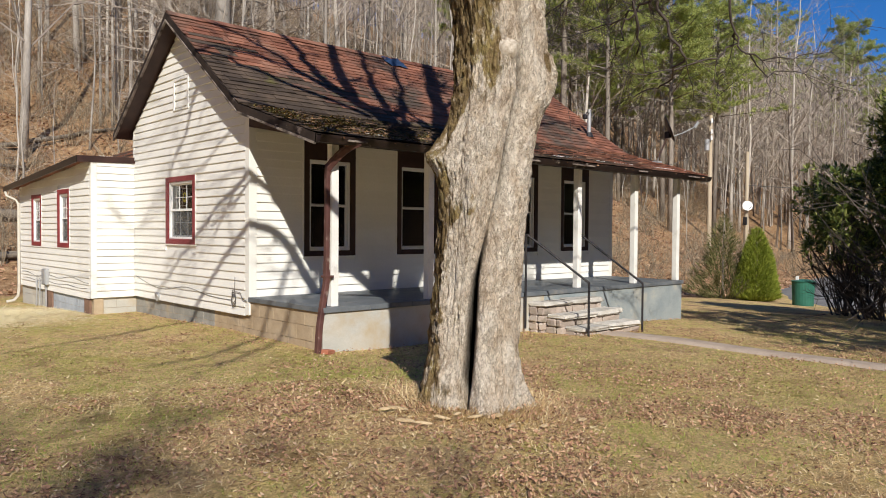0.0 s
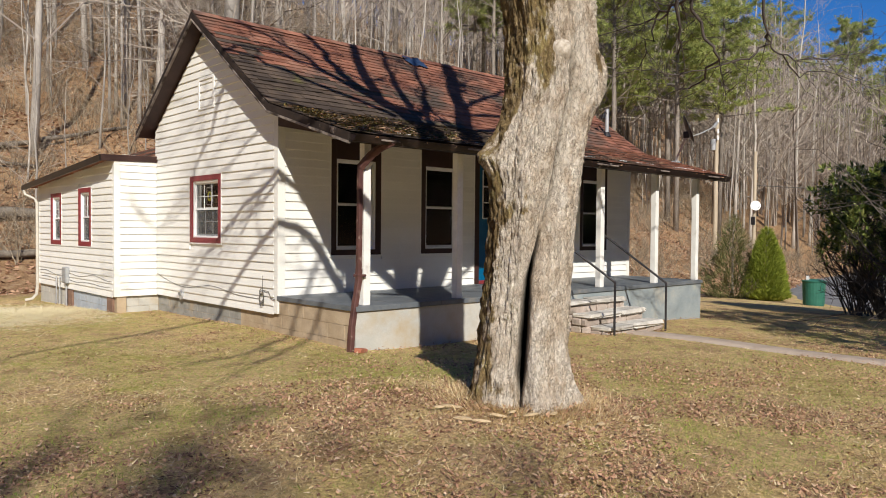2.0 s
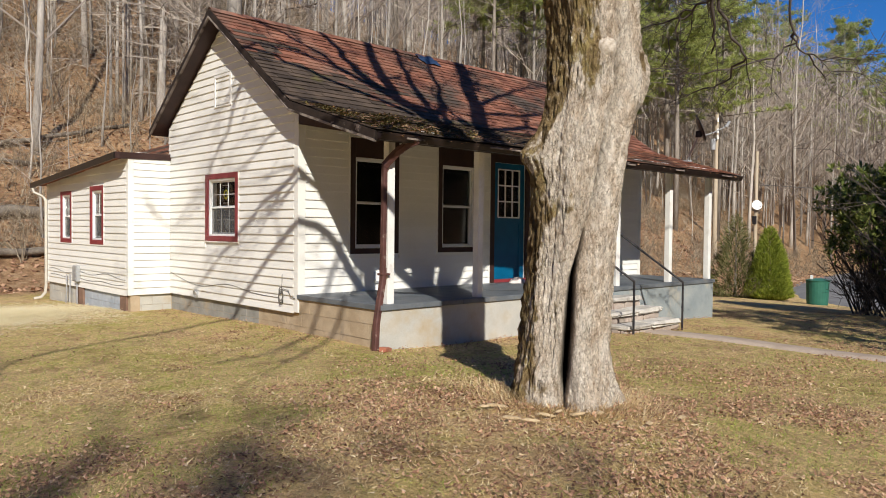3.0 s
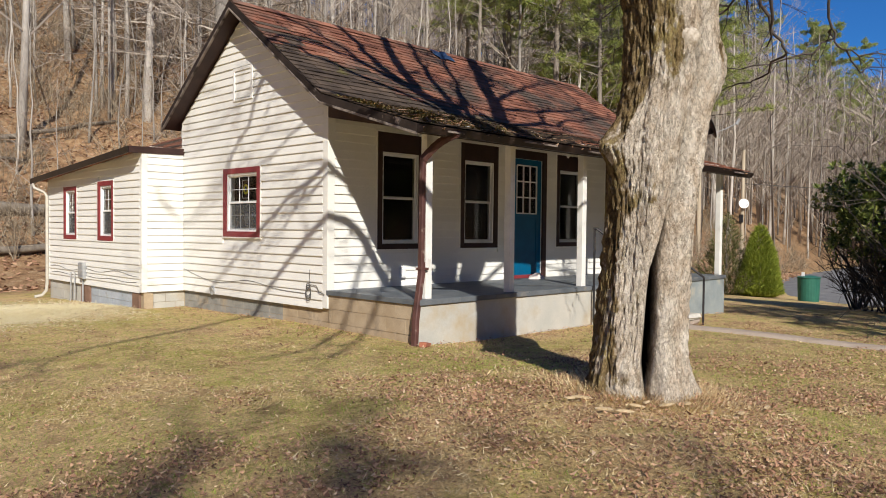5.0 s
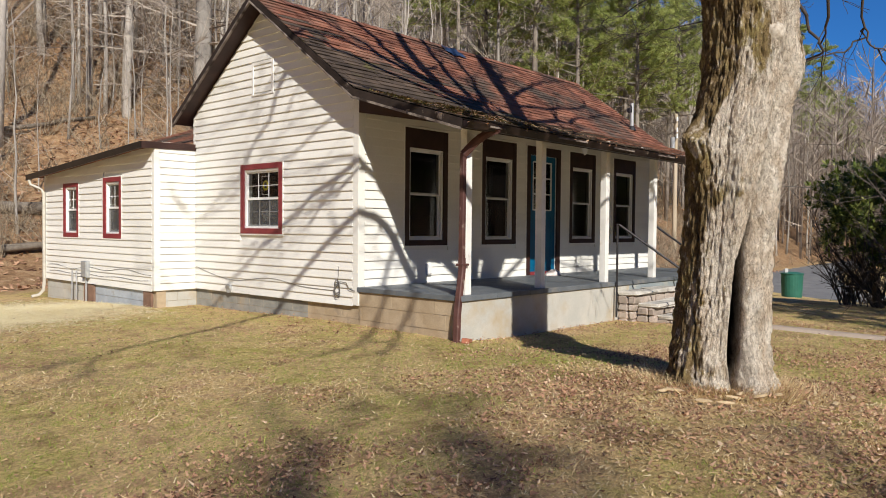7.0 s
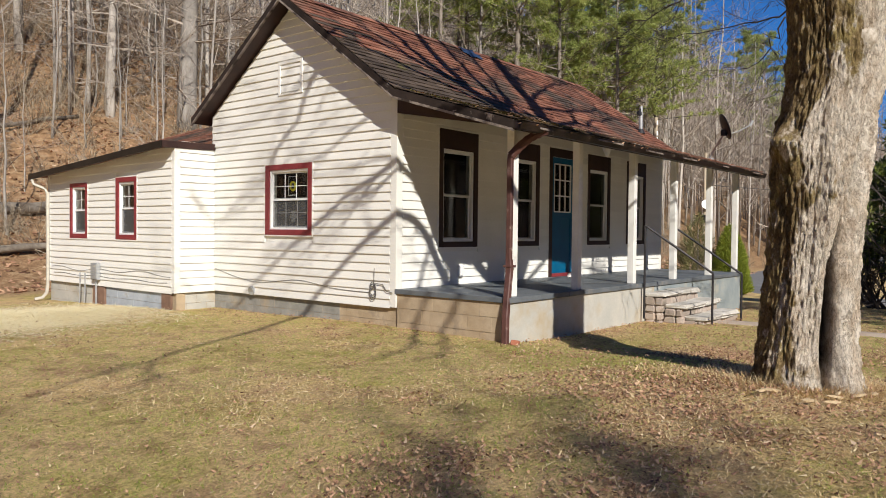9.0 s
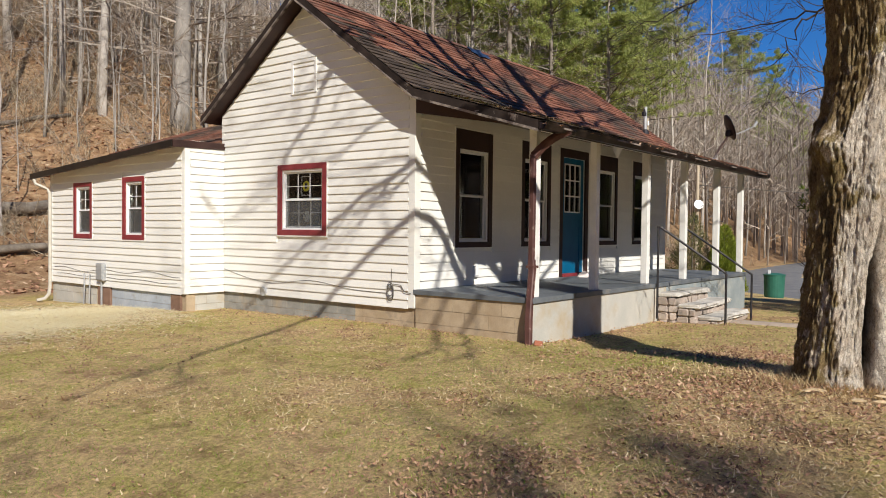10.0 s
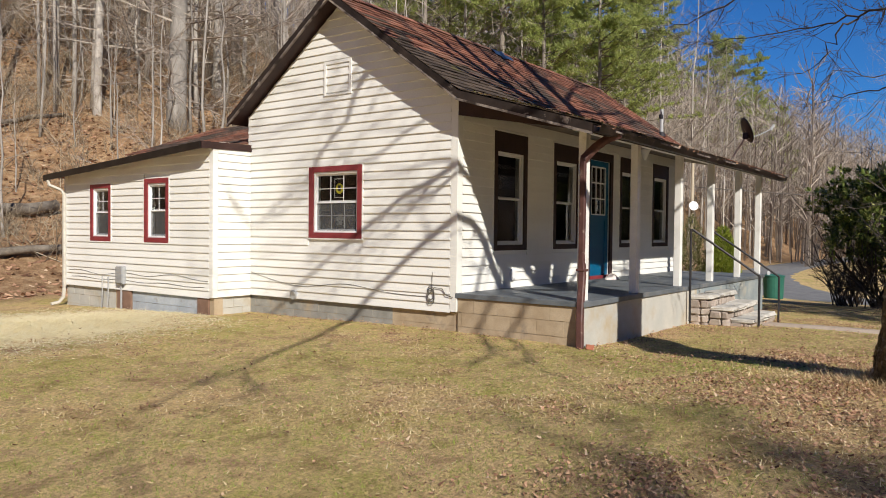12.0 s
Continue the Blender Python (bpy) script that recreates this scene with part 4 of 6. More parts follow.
tree = thing("old_tree", "huge old bare tree with a split, pale weathered trunk", "tree", at=TREE)
g = Geo()
N, ROWS = 260, 300
VIEW = math.atan2(-4.3, -4.3)
moss_values, crack_shade_values = [], []
for i in range(ROWS):
    z = -0.15 + 4.9 * i / (ROWS - 1)
    flare = math.exp(-max(z, 0) / 0.30)
    r0 = float(np.interp(z, (0, 0.15, 0.45, 1.05, 1.40, 1.90, 2.15, 2.34, 2.55, 3.0, 3.3, 4.75), (0.45, 0.39, 0.345, 0.325, 0.327, 0.350, 0.345, 0.330, 0.335, 0.34, 0.355, 0.34)))
    cx = float(np.interp(z, (0, 0.3, 1.05, 1.40, 1.90, 2.2, 2.34, 2.55, 3.0, 3.3, 4.75), (-0.01, -0.025, 0.01, 0.032, 0.06, 0.09, 0.12, 0.165, 0.18, 0.16, 0.12)))
    seam = float(np.interp(z, (0, 0.3, 1.05, 1.25, 1.45, 1.9, 2.25, 2.5, 2.9, 3.3), (-0.18, -0.14, -0.09, 0.05, 0.2, 0.52, 0.64, 0.68, 0.45, 0.3)))
    open_ = float(smoothstep(1.5, 0.75, z)) * float(smoothstep(0.0, 0.35, z))
    crease = float(smoothstep(2.9, 2.65, z)) * (0.3 + 0.7 * float(smoothstep(1.5, 2.1, z)))
    for k in range(N):
        a = 2 * math.pi * k / N
        d = math.atan2(math.sin(a - VIEW), math.cos(a - VIEW))
        e = math.atan2(math.sin(d - seam), math.cos(d - seam))
        ca, sa = math.cos(a), math.sin(a)
        cut = 0.30 * open_ * math.exp(-(e / (0.03 + 0.085 * open_)) ** 4) + 0.055 * math.exp(-(e / 0.24) ** 2) + 0.04 * math.exp(-(e / 0.055) ** 2) + crease * (0.075 * math.exp(-(e / (0.30 if e < 0 else 0.10)) ** 2) - 0.045 * math.exp(-((e - 0.42) / 0.26) ** 2))
        knob = 0.13 * math.exp(-((z - 2.03) / 0.13) ** 2 - ((d + 1.35) / 0.40) ** 2) - 0.07 * math.exp(-((z - 2.12) / 0.07) ** 2 - ((d + 1.15) / 0.16) ** 2)
        burr = 0.20 * math.exp(-((z - 2.70) / (0.17 if z > 2.7 else 0.36)) ** 2 - ((d - 1.7) / 0.32) ** 2)
        fold = 0.03 * math.sin(3 * d + 1.2) + 0.018 * math.sin(7 * d + 2 * z) + flare * (0.10 * math.sin(4 * d + 0.6) + 0.05 * math.sin(9 * d))
        n1 = noise.noise(Vector((ca * 3.2, sa * 3.2, z * 1.2)))
        n2 = noise.noise(Vector((ca * 8.5, sa * 8.5, z * 1.5)))
        n3 = 1 - abs(noise.noise(Vector((ca * 12 + 2 * n1, sa * 12, z * 8.5 + 5)))) * 1.5 - abs(noise.noise(Vector((ca * 24, sa * 24 + n2, z * 13)))) * 1.2
        n4 = noise.noise(Vector((ca * 30, sa * 30, z * 9)))
        wav = noise.noise(Vector((ca * 1.5 + 4, sa * 1.5, z * 1.6)))
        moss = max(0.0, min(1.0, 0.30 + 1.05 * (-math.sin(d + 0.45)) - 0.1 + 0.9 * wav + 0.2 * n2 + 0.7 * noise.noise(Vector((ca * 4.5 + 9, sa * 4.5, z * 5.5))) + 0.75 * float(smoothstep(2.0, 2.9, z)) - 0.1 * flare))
        r = r0 * (1.02 + fold) - cut + knob + 0.6 * burr + 0.022 * n1 + 0.016 * n2 + 0.020 * n3 + (0.012 + 0.016 * moss) * n4
        moss_values.append(moss)
        # painted darkness follows the open split and the crease above it
        crack_shade_values.append(min(1.0, max(0.0, 2.2 * open_ * math.exp(-(e / (0.04 + 0.095 * open_)) ** 4) - 0.45 + (0.8 + 0.55 * crease) * math.exp(-((e + 0.02 * crease) / (0.04 + 0.045 * crease)) ** 2) * float(smoothstep(0.1, 0.4, z)) * float(smoothstep(3.0, 2.8, z)))))
        g.v.append((cx * 0.69 + r * ca, -cx * 0.72 + r * sa, z))
for i in range(ROWS - 1):
    for k in range(N):
        j = (k + 1) % N
        g.f.append((i * N + k, i * N + j, (i + 1) * N + j, (i + 1) * N + k))
g.f.append(tuple((ROWS - 1) * N + k for k in range(N)))
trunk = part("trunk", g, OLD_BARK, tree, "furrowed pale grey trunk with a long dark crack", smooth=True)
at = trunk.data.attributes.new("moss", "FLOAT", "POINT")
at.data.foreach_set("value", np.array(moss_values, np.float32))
at = trunk.data.attributes.new("crack_shade", "FLOAT", "POINT")
at.data.foreach_set("value", np.array(crack_shade_values, np.float32))
# healed scar of a sawn limb
SCAR = material("sawn_scar", [(0.36, (0.30, 0.25, 0.19)), (0.6, (0.56, 0.50, 0.42))], 22, 0.9, 60, 0.5, 0.4)
out = Vector((math.cos(VIEW + 0.25), math.sin(VIEW + 0.25), 0.05)).normalized()
sa_, up_ = out.cross(Vector((0, 0, 1))).normalized(), Vector((0, 0, 1))
g = Geo()
for ring, (rr, dep) in enumerate(((0.0, 0.010), (0.02, 0.012), (0.036, 0.010), (0.052, 0.004), (0.085, -0.045))):
    for k in range(18):
        a = 2 * math.pi * k / 18
        p = Vector((0.10, -0.10, 2.82)) + out * (0.372 + dep) + sa_ * math.cos(a) * rr * (1 + 0.08 * math.sin(3 * a)) + up_ * math.sin(a) * rr * 1.1
        g.v.append(tuple(p))
for ring in range(4):
    for k in range(18):
        j = (k + 1) % 18
        g.f.append((ring * 18 + k, (ring + 1) * 18 + k, (ring + 1) * 18 + j, ring * 18 + j))
part("scar", g, SCAR, tree, "pale healed limb scar", smooth=True)


def grow(geo, p, d, r, length, level, rnd, n, spread=0.6, up=0.12, kids=4, low=0.006):
    """A bending limb with forking side shoots."""
    pts, rad = [p.copy()], [r]
    steps = 5 if level > 1 else 3
    q, v = p.copy(), d.normalized()
    nodes = []
    for s in range(steps):
        v = (v + Vector((rnd.gauss(0, 0.14), rnd.gauss(0, 0.14), rnd.gauss(0, 0.1) + up * 0.4))).normalized()
        q = q + v * (length / steps)
        pts.append(q.copy())
        rad.append(max(low, r * (1 - 0.62 * (s + 1) / steps)))
        nodes.append((q.copy(), v.copy(), rad[-1]))
    geo.tube(pts, rad, n, cap=False)
    if level <= 0:
        return
    for k in range(kids):
        q, v, rr = nodes[min(len(nodes) - 1, int(rnd.random() * steps * 0.9 + 0.6))]
        side = v.cross(Vector((rnd.gauss(0, 1), rnd.gauss(0, 1), rnd.gauss(0, 1)))).normalized()
        grow(geo, q, v + side * rnd.uniform(0.5, 1.2) * spread / 0.6, max(low, rr * 0.72), length * rnd.uniform(0.45, 0.75), level - 1, rnd, max(3, n - 2), spread, up, kids, low)


SUN_H = Vector((SUN.x, SUN.y, 0)).normalized()
SIDE_H = Vector((-SUN_H.y, SUN_H.x, 0)) * 1.0
RISE = SUN.z / math.hypot(SUN.x, SUN.y)
limb_rnd = random.Random(21)


def limb(r0, r1, *stations, twigs=6, level=2, droop=0.1):
    """A limb through stations (sideways, height, towards the sun), each seen along the sun's way; side shoots grow from it."""
    pts = []
    for u, z, d in stations:
        q = SIDE_H * u + SUN_H * d
        pts.append(Vector((q.x, q.y, z - TREE.z + RISE * d)))
    fine, k = [], len(pts)
    for i in range(k - 1):
        p0, p1, p2, p3 = pts[max(i - 1, 0)], pts[i], pts[i + 1], pts[min(i + 2, k - 1)]
        for s in range(4):
            t = s / 4
            fine.append(0.5 * (2 * p1 + (p2 - p0) * t + (2 * p0 - 5 * p1 + 4 * p2 - p3) * t * t + (3 * p1 - p0 - 3 * p2 + p3) * t ** 3))
    fine.append(pts[-1])
    fine = [p + Vector([limb_rnd.gauss(0, 0.035) for _ in range(3)]) if 0 < i < len(fine) - 1 else p for i, p in enumerate(fine)]
    rad = [r0 + (r1 - r0) * (i / (len(fine) - 1)) ** 0.8 for i in range(len(fine))]
    g = Geo()
    g.tube(fine, rad, 10 if r0 > 0.08 else 6, cap=False)
    for _ in range(twigs):
        i = limb_rnd.randrange(max(1, len(fine) // 3), len(fine))
        v = (fine[i] - fine[i - 1]).normalized()
        s = v.cross(Vector([limb_rnd.gauss(0, 1) for _ in range(3)])).normalized()
        grow(g, fine[i], v + s * limb_rnd.uniform(0.6, 1.1) + Vector((0, 0, droop)), max(0.008, rad[i] * 0.5), limb_rnd.uniform(0.6, 1.5), level, limb_rnd, 5, 0.6, 0.1, 3, 0.006)
    part("limb", g, BARK, tree, smooth=True)


# two stems and the fan of limbs towards the house's gable
limb(0.26, 0.21, (-0.06, 4.1, 0), (-0.05, 5.2, 0.05), (0.12, 7.3, 0.1), (-0.15, 8.1, 0.1), twigs=2)
limb(0.24, 0.15, (0.20, 4.1, 0), (0.52, 5.4, -0.1), (0.9, 7.2, 0), (1.1, 8.6, 0), (1.3, 11.8, 0.2), (1.5, 14.5, 0.3), twigs=9)
limb(0.17, 0.07, (-0.1, 7.9, 0.1), (-0.61, 8.63, 0.2), (-0.78, 10.9, 0.2), (-1.0, 13.0, 0), twigs=8)
limb(0.13, 0.04, (-0.2, 8.0, 0.1), (-0.99, 8.86, 0.4), (-1.43, 10.0, 0.5), (-1.8, 10.9, 0.6), (-2.3, 12.2, 0.6), twigs=7)
limb(0.09, 0.02, (-0.3, 8.0, 0.1), (-1.11, 8.61, -0.2), (-1.86, 9.06, -0.3), (-2.68, 8.9, -0.2), (-3.2, 8.3, 0), twigs=6)
limb(0.08, 0.02, (-0.3, 7.7, 0), (-1.52, 8.1, 0.5), (-2.32, 8.44, 0.7), (-3.0, 8.45, 0.8), (-3.64, 7.7, 1.0), (-4.4, 7.5, 1.2), twigs=6)
limb(0.07, 0.02, (-0.9, 8.5, 0), (-2.04, 9.67, 0), (-2.81, 10.13, 0.2), (-3.6, 10.3, 0.3), twigs=6)
limb(0.10, 0.03, (0.1, 8.0, 0), (-0.14, 9.98, -0.2), (-0.25, 11.4, -0.2), (-0.2, 13, 0), twigs=7)
limb(0.08, 0.03, (0.25, 7.6, 0), (0.42, 9.2, 0.1), (0.45, 11.3, 0.2), (0.6, 12.6, 0.2), twigs=6)
limb(0.07, 0.02, (0.9, 8.0, 0), (0.55, 8.3, 0.1), (0.3, 9.0, 0.2), (0.4, 9.7, 0.2), twigs=3)
# low limbs towards the left, over the yard
limb(0.10, 0.010, (-0.05, 4.0, 0.1), (-1.14, 4.59, 0.5), (-1.71, 5.2, 0.8), (-2.15, 5.25, 1.2), (-3.1, 4.9, 2.2), (-4.15, 3.55, 4.2), (-5.3, 2.4, 6.0), (-6.4, 1.3, 8.0), twigs=9)
limb(0.10, 0.02, (-0.15, 4.9, 0.1), (-1.0, 5.35, 0.2), (-1.62, 5.69, 0.3), (-2.16, 5.95, 0.4), (-3.36, 6.05, 0.8), (-4.3, 5.8, 1.5), twigs=9)
limb(0.06, 0.015, (-0.1, 6.2, 0.1), (-1.2, 6.8, 0.3), (-2.36, 6.96, 0.5), (-3.3, 7.05, 0.8), twigs=6)
limb(0.07, 0.02, (-0.1, 6.6, 0.1), (-0.55, 6.5, 1.5), (-1.05, 5.2, 3.4), (-1.40, 4.0, 4.8), (-1.62, 3.3, 5.6), (-1.95, 2.5, 6.4), (-2.35, 1.9, 7.2), twigs=5, level=1)
limb(0.05, 0.02, (-0.1, 7.0, 0.1), (-0.75, 6.7, 1.8), (-1.5, 5.0, 3.8), (-1.85, 3.75, 5.2), (-2.12, 3.0, 6.0), (-2.6, 2.3, 7.0), (-3.1, 1.9, 7.8), twigs=5, level=1)
# limbs towards the right, one hanging low past the porch
limb(0.10, 0.02, (1.0, 7.9, 0), (1.9, 8.7, 0.2), (2.48, 9.13, 0.3), (3.9, 10.5, 0.3), (5.2, 11.4, 0.3), twigs=10)
limb(0.09, 0.02, (1.2, 9.3, 0), (2.0, 10.5, 0), (3.0, 11.9, 0), (4.1, 13.0, 0), twigs=8)
limb(0.08, 0.02, (1.2, 9.0, 0), (2.2, 9.6, -0.3), (4.0, 11.2, -0.5), (3.85, 12.4, -0.5), twigs=6)


def branch(r0, r1, *pts, twigs=6, level=1):
    """A visible hanging branch through world places."""
    pts = [Vector(p) - TREE for p in pts]
    fine, k = [], len(pts)
    for i in range(k - 1):
        p0, p1, p2, p3 = pts[max(i - 1, 0)], pts[i], pts[i + 1], pts[min(i + 2, k - 1)]
        for s in range(4):
            t = s / 4
            fine.append(0.5 * (2 * p1 + (p2 - p0) * t + (2 * p0 - 5 * p1 + 4 * p2 - p3) * t * t + (3 * p1 - p0 - 3 * p2 + p3) * t ** 3))
    fine.append(pts[-1])
    fine = [p + Vector([limb_rnd.gauss(0, 0.028) for _ in range(3)]) if i % 4 else p for i, p in enumerate(fine)]
    rad = [r0 + (r1 - r0) * i / (len(fine) - 1) for i in range(len(fine))]
    g = Geo()
    g.tube(fine, rad, 7, cap=False)
    for _ in range(twigs):
        i = limb_rnd.randrange(len(fine) // 3, len(fine))
        v = (fine[i] - fine[i - 1]).normalized()
        s = v.cross(Vector([limb_rnd.gauss(0, 1) for _ in range(3)])).normalized()
        grow(g, fine[i], v + s * limb_rnd.uniform(0.5, 1.0), max(0.004, rad[i] * 0.5), limb_rnd.uniform(0.3, 0.8), level, limb_rnd, 4, 0.7, 0.05, 4, 0.0028)
    part("limb", g, BARK_DARK, tree, smooth=True)


BARK_DARK = material("dark_twig_bark", [(0.3, (0.05, 0.04, 0.035)), (0.7, (0.11, 0.09, 0.08))], 6, 0.9, 40, 0.4, 0.4)
branch(0.036, 0.014, (-0.6, -5.9, 4.9), (1.2, -6.0, 6.2), (2.6, -5.8, 5.9), (3.2, -5.7, 4.7), (3.5, -5.66, 4.05), twigs=3)
branch(0.013, 0.003, (3.5, -5.66, 4.05), (3.62, -5.75, 3.8), (3.75, -6.1, 3.72), (4.1, -6.4, 3.76), (4.3, -6.6, 3.9), twigs=11)
branch(0.016, 0.004, (3.5, -5.66, 4.05), (3.55, -5.5, 3.85), (3.3, -5.1, 3.7), (2.9, -4.6, 3.62), (2.5, -4.3, 3.66), twigs=7)
branch(0.012, 0.004, (3.62, -5.75, 3.8), (3.85, -5.85, 3.6), (4.2, -6.1, 3.62), (4.5, -6.2, 3.66), twigs=5)
branch(0.03, 0.003, (-0.3, -5.8, 4.6), (0.7, -5.9, 5.1), (1.95, -5.64, 4.75), (2.56, -5.17, 4.49), (3.1, -4.52, 4.47), (3.49, -3.86, 4.51), (3.76, -2.89, 4.56), (3.96, -1.92, 4.66), twigs=30, level=2)
branch(0.022, 0.005, (2.56, -5.17, 4.49), (2.75, -5.2, 4.0), (2.88, -5.35, 3.69), (3.17, -4.94, 3.5), (3.32, -4.51, 3.47), (3.56, -4.1, 3.44), twigs=8)
branch(0.016, 0.004, (3.1, -4.52, 4.47), (3.2, -4.22, 4.29), (3.33, -4.05, 4.02), (3.4, -3.7, 3.85), twigs=7)
branch(0.036, 0.004, (0.2, -5.6, 5.6), (2.2, -4.6, 6.2), (3.6, -3.4, 5.7), (4.2, -2.4, 5.25), (4.6, -1.2, 5.1), twigs=14, level=2)
branch(0.034, 0.005, (-0.3, -5.9, 4.4), (0.4, -6.0, 4.2), (1.0, -5.9, 3.6), (1.15, -5.8, 3.4), twigs=5)
branch(0.024, 0.003, (0.8, -6.0, 5.6), (4.0, -7.4, 5.9), (5.2, -7.8, 5.0), (5.6, -7.8, 4.2), (5.9, -7.8, 3.7), twigs=9)

# ---- woods ----
WOOD_BARK = material("hillside_bark", [(0.3, (0.29, 0.26, 0.23)), (0.7, (0.52, 0.48, 0.43))], 3, 0.9, 30, 0.6, 0.5, stretch=(1, 1, 0.25), vary=0.3, depth=0.02)
TWIG = leaf_material("bare_twigs", [(0.0, (0.17, 0.14, 0.12)), (0.5, (0.38, 0.325, 0.275)), (1.0, (0.54, 0.47, 0.39))], 0.9, 0.0)
BRUSH = leaf_material("tan_brush", [(0.0, (0.12, 0.09, 0.065)), (0.5, (0.28, 0.22, 0.15)), (1.0, (0.48, 0.41, 0.30))], 0.9, 0.0)


def spray(origin, direction, length, rad, levels, kids, rs):
    """Forking rods by arrays: each level grows shorter shoots out of the last."""
    b, d, L, r = origin, direction, length, rad
    out = []
    for lev in range(levels):
        t = b + d * L[:, None]
        out.append(spikes(b, t, r, 0.45))
        n = len(b)
        s = rs.uniform(0.3, 1.0, (n, kids))
        nb = (b[:, None] + (t - b)[:, None] * s[..., None]).reshape(-1, 3)
        nd = np.repeat(d, kids, 0) + rs.normal(0, 0.55, (n * kids, 3)) + np.array([0, 0, 0.15])
        nd /= np.linalg.norm(nd, axis=1, keepdims=True)
        b, d = nb, nd
        L, r = np.repeat(L, kids) * rs.uniform(0.4, 0.7, n * kids), np.repeat(r, kids) * 0.55
    return out


def bare_tree(name, seed, h, r, label, lean=0.05, boughs=20, low=0.2):
    rr, rs = random.Random(seed), np.random.RandomState(seed)
    t = thing(name, label, "tree", "bare trees on the hillside")
    g = Geo()
    pts, rad = [], []
    x = y = 0.0
    for i in range(9):
        s = i / 8
        pts.append((x, y, -0.4 + s * h))
        rad.append(r * (1.3 if i == 0 else 1) * (1 - 0.85 * s))
        x, y = x + rr.gauss(0, lean) * h / 9, y + rr.gauss(0, lean) * h / 9
    g.tube(pts, rad, 8)
    part("trunk", g, WOOD_BARK, t, smooth=True)
    P = np.array(pts)
    s = rs.uniform(low, 0.99, boughs)
    o = np.stack([np.interp(s * 8, range(9), P[:, k]) for k in range(3)], 1)
    a = rs.uniform(0, 2 * math.pi, boughs)
    d = np.stack([np.cos(a), np.sin(a), rs.uniform(0.3, 1.3, boughs)], 1)
    d /= np.linalg.norm(d, axis=1, keepdims=True)
    ch = spray(o, d, h * rs.uniform(0.12, 0.26, boughs) * (1.2 - 0.7 * s), r * 0.28 * (1.15 - s), 4, 3, rs)
    scatter_mesh("crown", ch, TWIG, t)
    return t


def place_copies(protos, spots, rnd, lo=0.8, hi=1.25):
    for i, (x, y) in enumerate(spots):
        k = rnd.uniform(lo, hi)
        m = Matrix.Translation((x, y, land_at(x, y))) @ Matrix.Rotation(rnd.uniform(0, 6.28), 4, "Z") @ Matrix.Diagonal((k, k, k * rnd.uniform(0.92, 1.1), 1))
        if i < len(protos):
            protos[i].matrix_basis = m
        else:
            copy_thing(protos[rnd.randrange(len(protos))], Matrix.Identity(4)).matrix_basis = m


rw = random.Random(3)


def wood_spots(count, x0, x1, y0, y1, gap, clear=1.5):
    spots, tries = [], 0
    while len(spots) < count and tries < 60000:
        tries += 1
        x, y = rw.uniform(x0, x1), rw.uniform(y0, y1)
        if y < float(foot_of_hill(x)) + clear or (x < 14 and y < (20 if gap > 1 else 16)):
            continue
        ang, far_ = math.degrees(math.atan2(y + 8, x + 7)), math.hypot(x + 7, y + 8)
        if 6 < ang < 42 and far_ < (58 if ang > 26 else 76) and rw.random() < 0.85:
            continue
        if any((x - a) ** 2 + (y - b) ** 2 < gap * gap for a, b in spots):
            continue
        spots.append((x, y))
    return spots


tall = [bare_tree("bare_tree", 40 + i, 15 + 1.1 * i, 0.055 + 0.012 * i, "tall leafless grey tree on the wooded hillside", boughs=36, low=0.16) for i in range(8)]
place_copies(tall, wood_spots(175, -16, 62, 15, 62, 1.5) + [(rw.uniform(44, 80), rw.uniform(14, 30)) for _ in range(40)] + [(rw.uniform(62, 105), rw.uniform(-5, 3.5)) for _ in range(14)], rw)
thin = [bare_tree("sapling", 70 + i, 5 + 0.9 * i, 0.028 + 0.006 * i, "slender leafless sapling among leaf litter", 0.08, 14, 0.15) for i in range(6)]
place_copies(thin, wood_spots(170, -14, 46, 13, 44, 0.7, 0.5), rw)

# the great grey trunk behind the wing, and companions near it
def dead_hemlock(x, y, h, r, seed, label):
    rs = np.random.RandomState(seed)
    t = thing("dead_conifer", label, "tree", at=(x, y, land_at(x, y)))
    g = Geo()
    g.tube([(0, 0, -0.6), (0.02, 0, 0.4), (0.15, 0.05, 4), (0.3, 0.1, 9), (0.5, 0.2, h)], [r * 1.35, r * 1.08, r * 0.95, r * 0.75, r * 0.25], 12)
    part("trunk", g, WOOD_BARK, t, smooth=True)
    n = 46
    z = rs.uniform(0.8, h * 0.8, n)
    a = rs.uniform(0, 6.28, n)
    d = np.stack([np.cos(a), np.sin(a), rs.uniform(-0.12, 0.15, n)], 1)
    o = np.stack([0.035 * z, 0.012 * z, z], 1)
    ch = spray(o, d, rs.uniform(1.5, 4.2, n), rs.uniform(0.03, 0.06, n), 3, 5, rs)
    scatter_mesh("branchwork", ch, TWIG, t)


dead_hemlock(10.9, 23.3, 19, 0.40, 5, "great pale dead conifer with level bare branches")
dead_hemlock(8.4, 25.4, 15, 0.17, 6, "grey dead conifer with broken stubs")
dead_hemlock(15.0, 26.0, 16, 0.22, 7, "thin dead conifer with level bare branches")
stem = [bare_tree("bare_tree", 90 + i, 16 + i, 0.08 + 0.015 * i, "grey leafless tree in a close clump", 0.02, 14, 0.45) for i in range(3)]
place_copies(stem, [(7.0, 26.2), (7.4, 26.8), (7.7, 26.0), (6.7, 27.0), (7.2, 27.6), (12.8, 24.5)], rw, 0.9, 1.05)

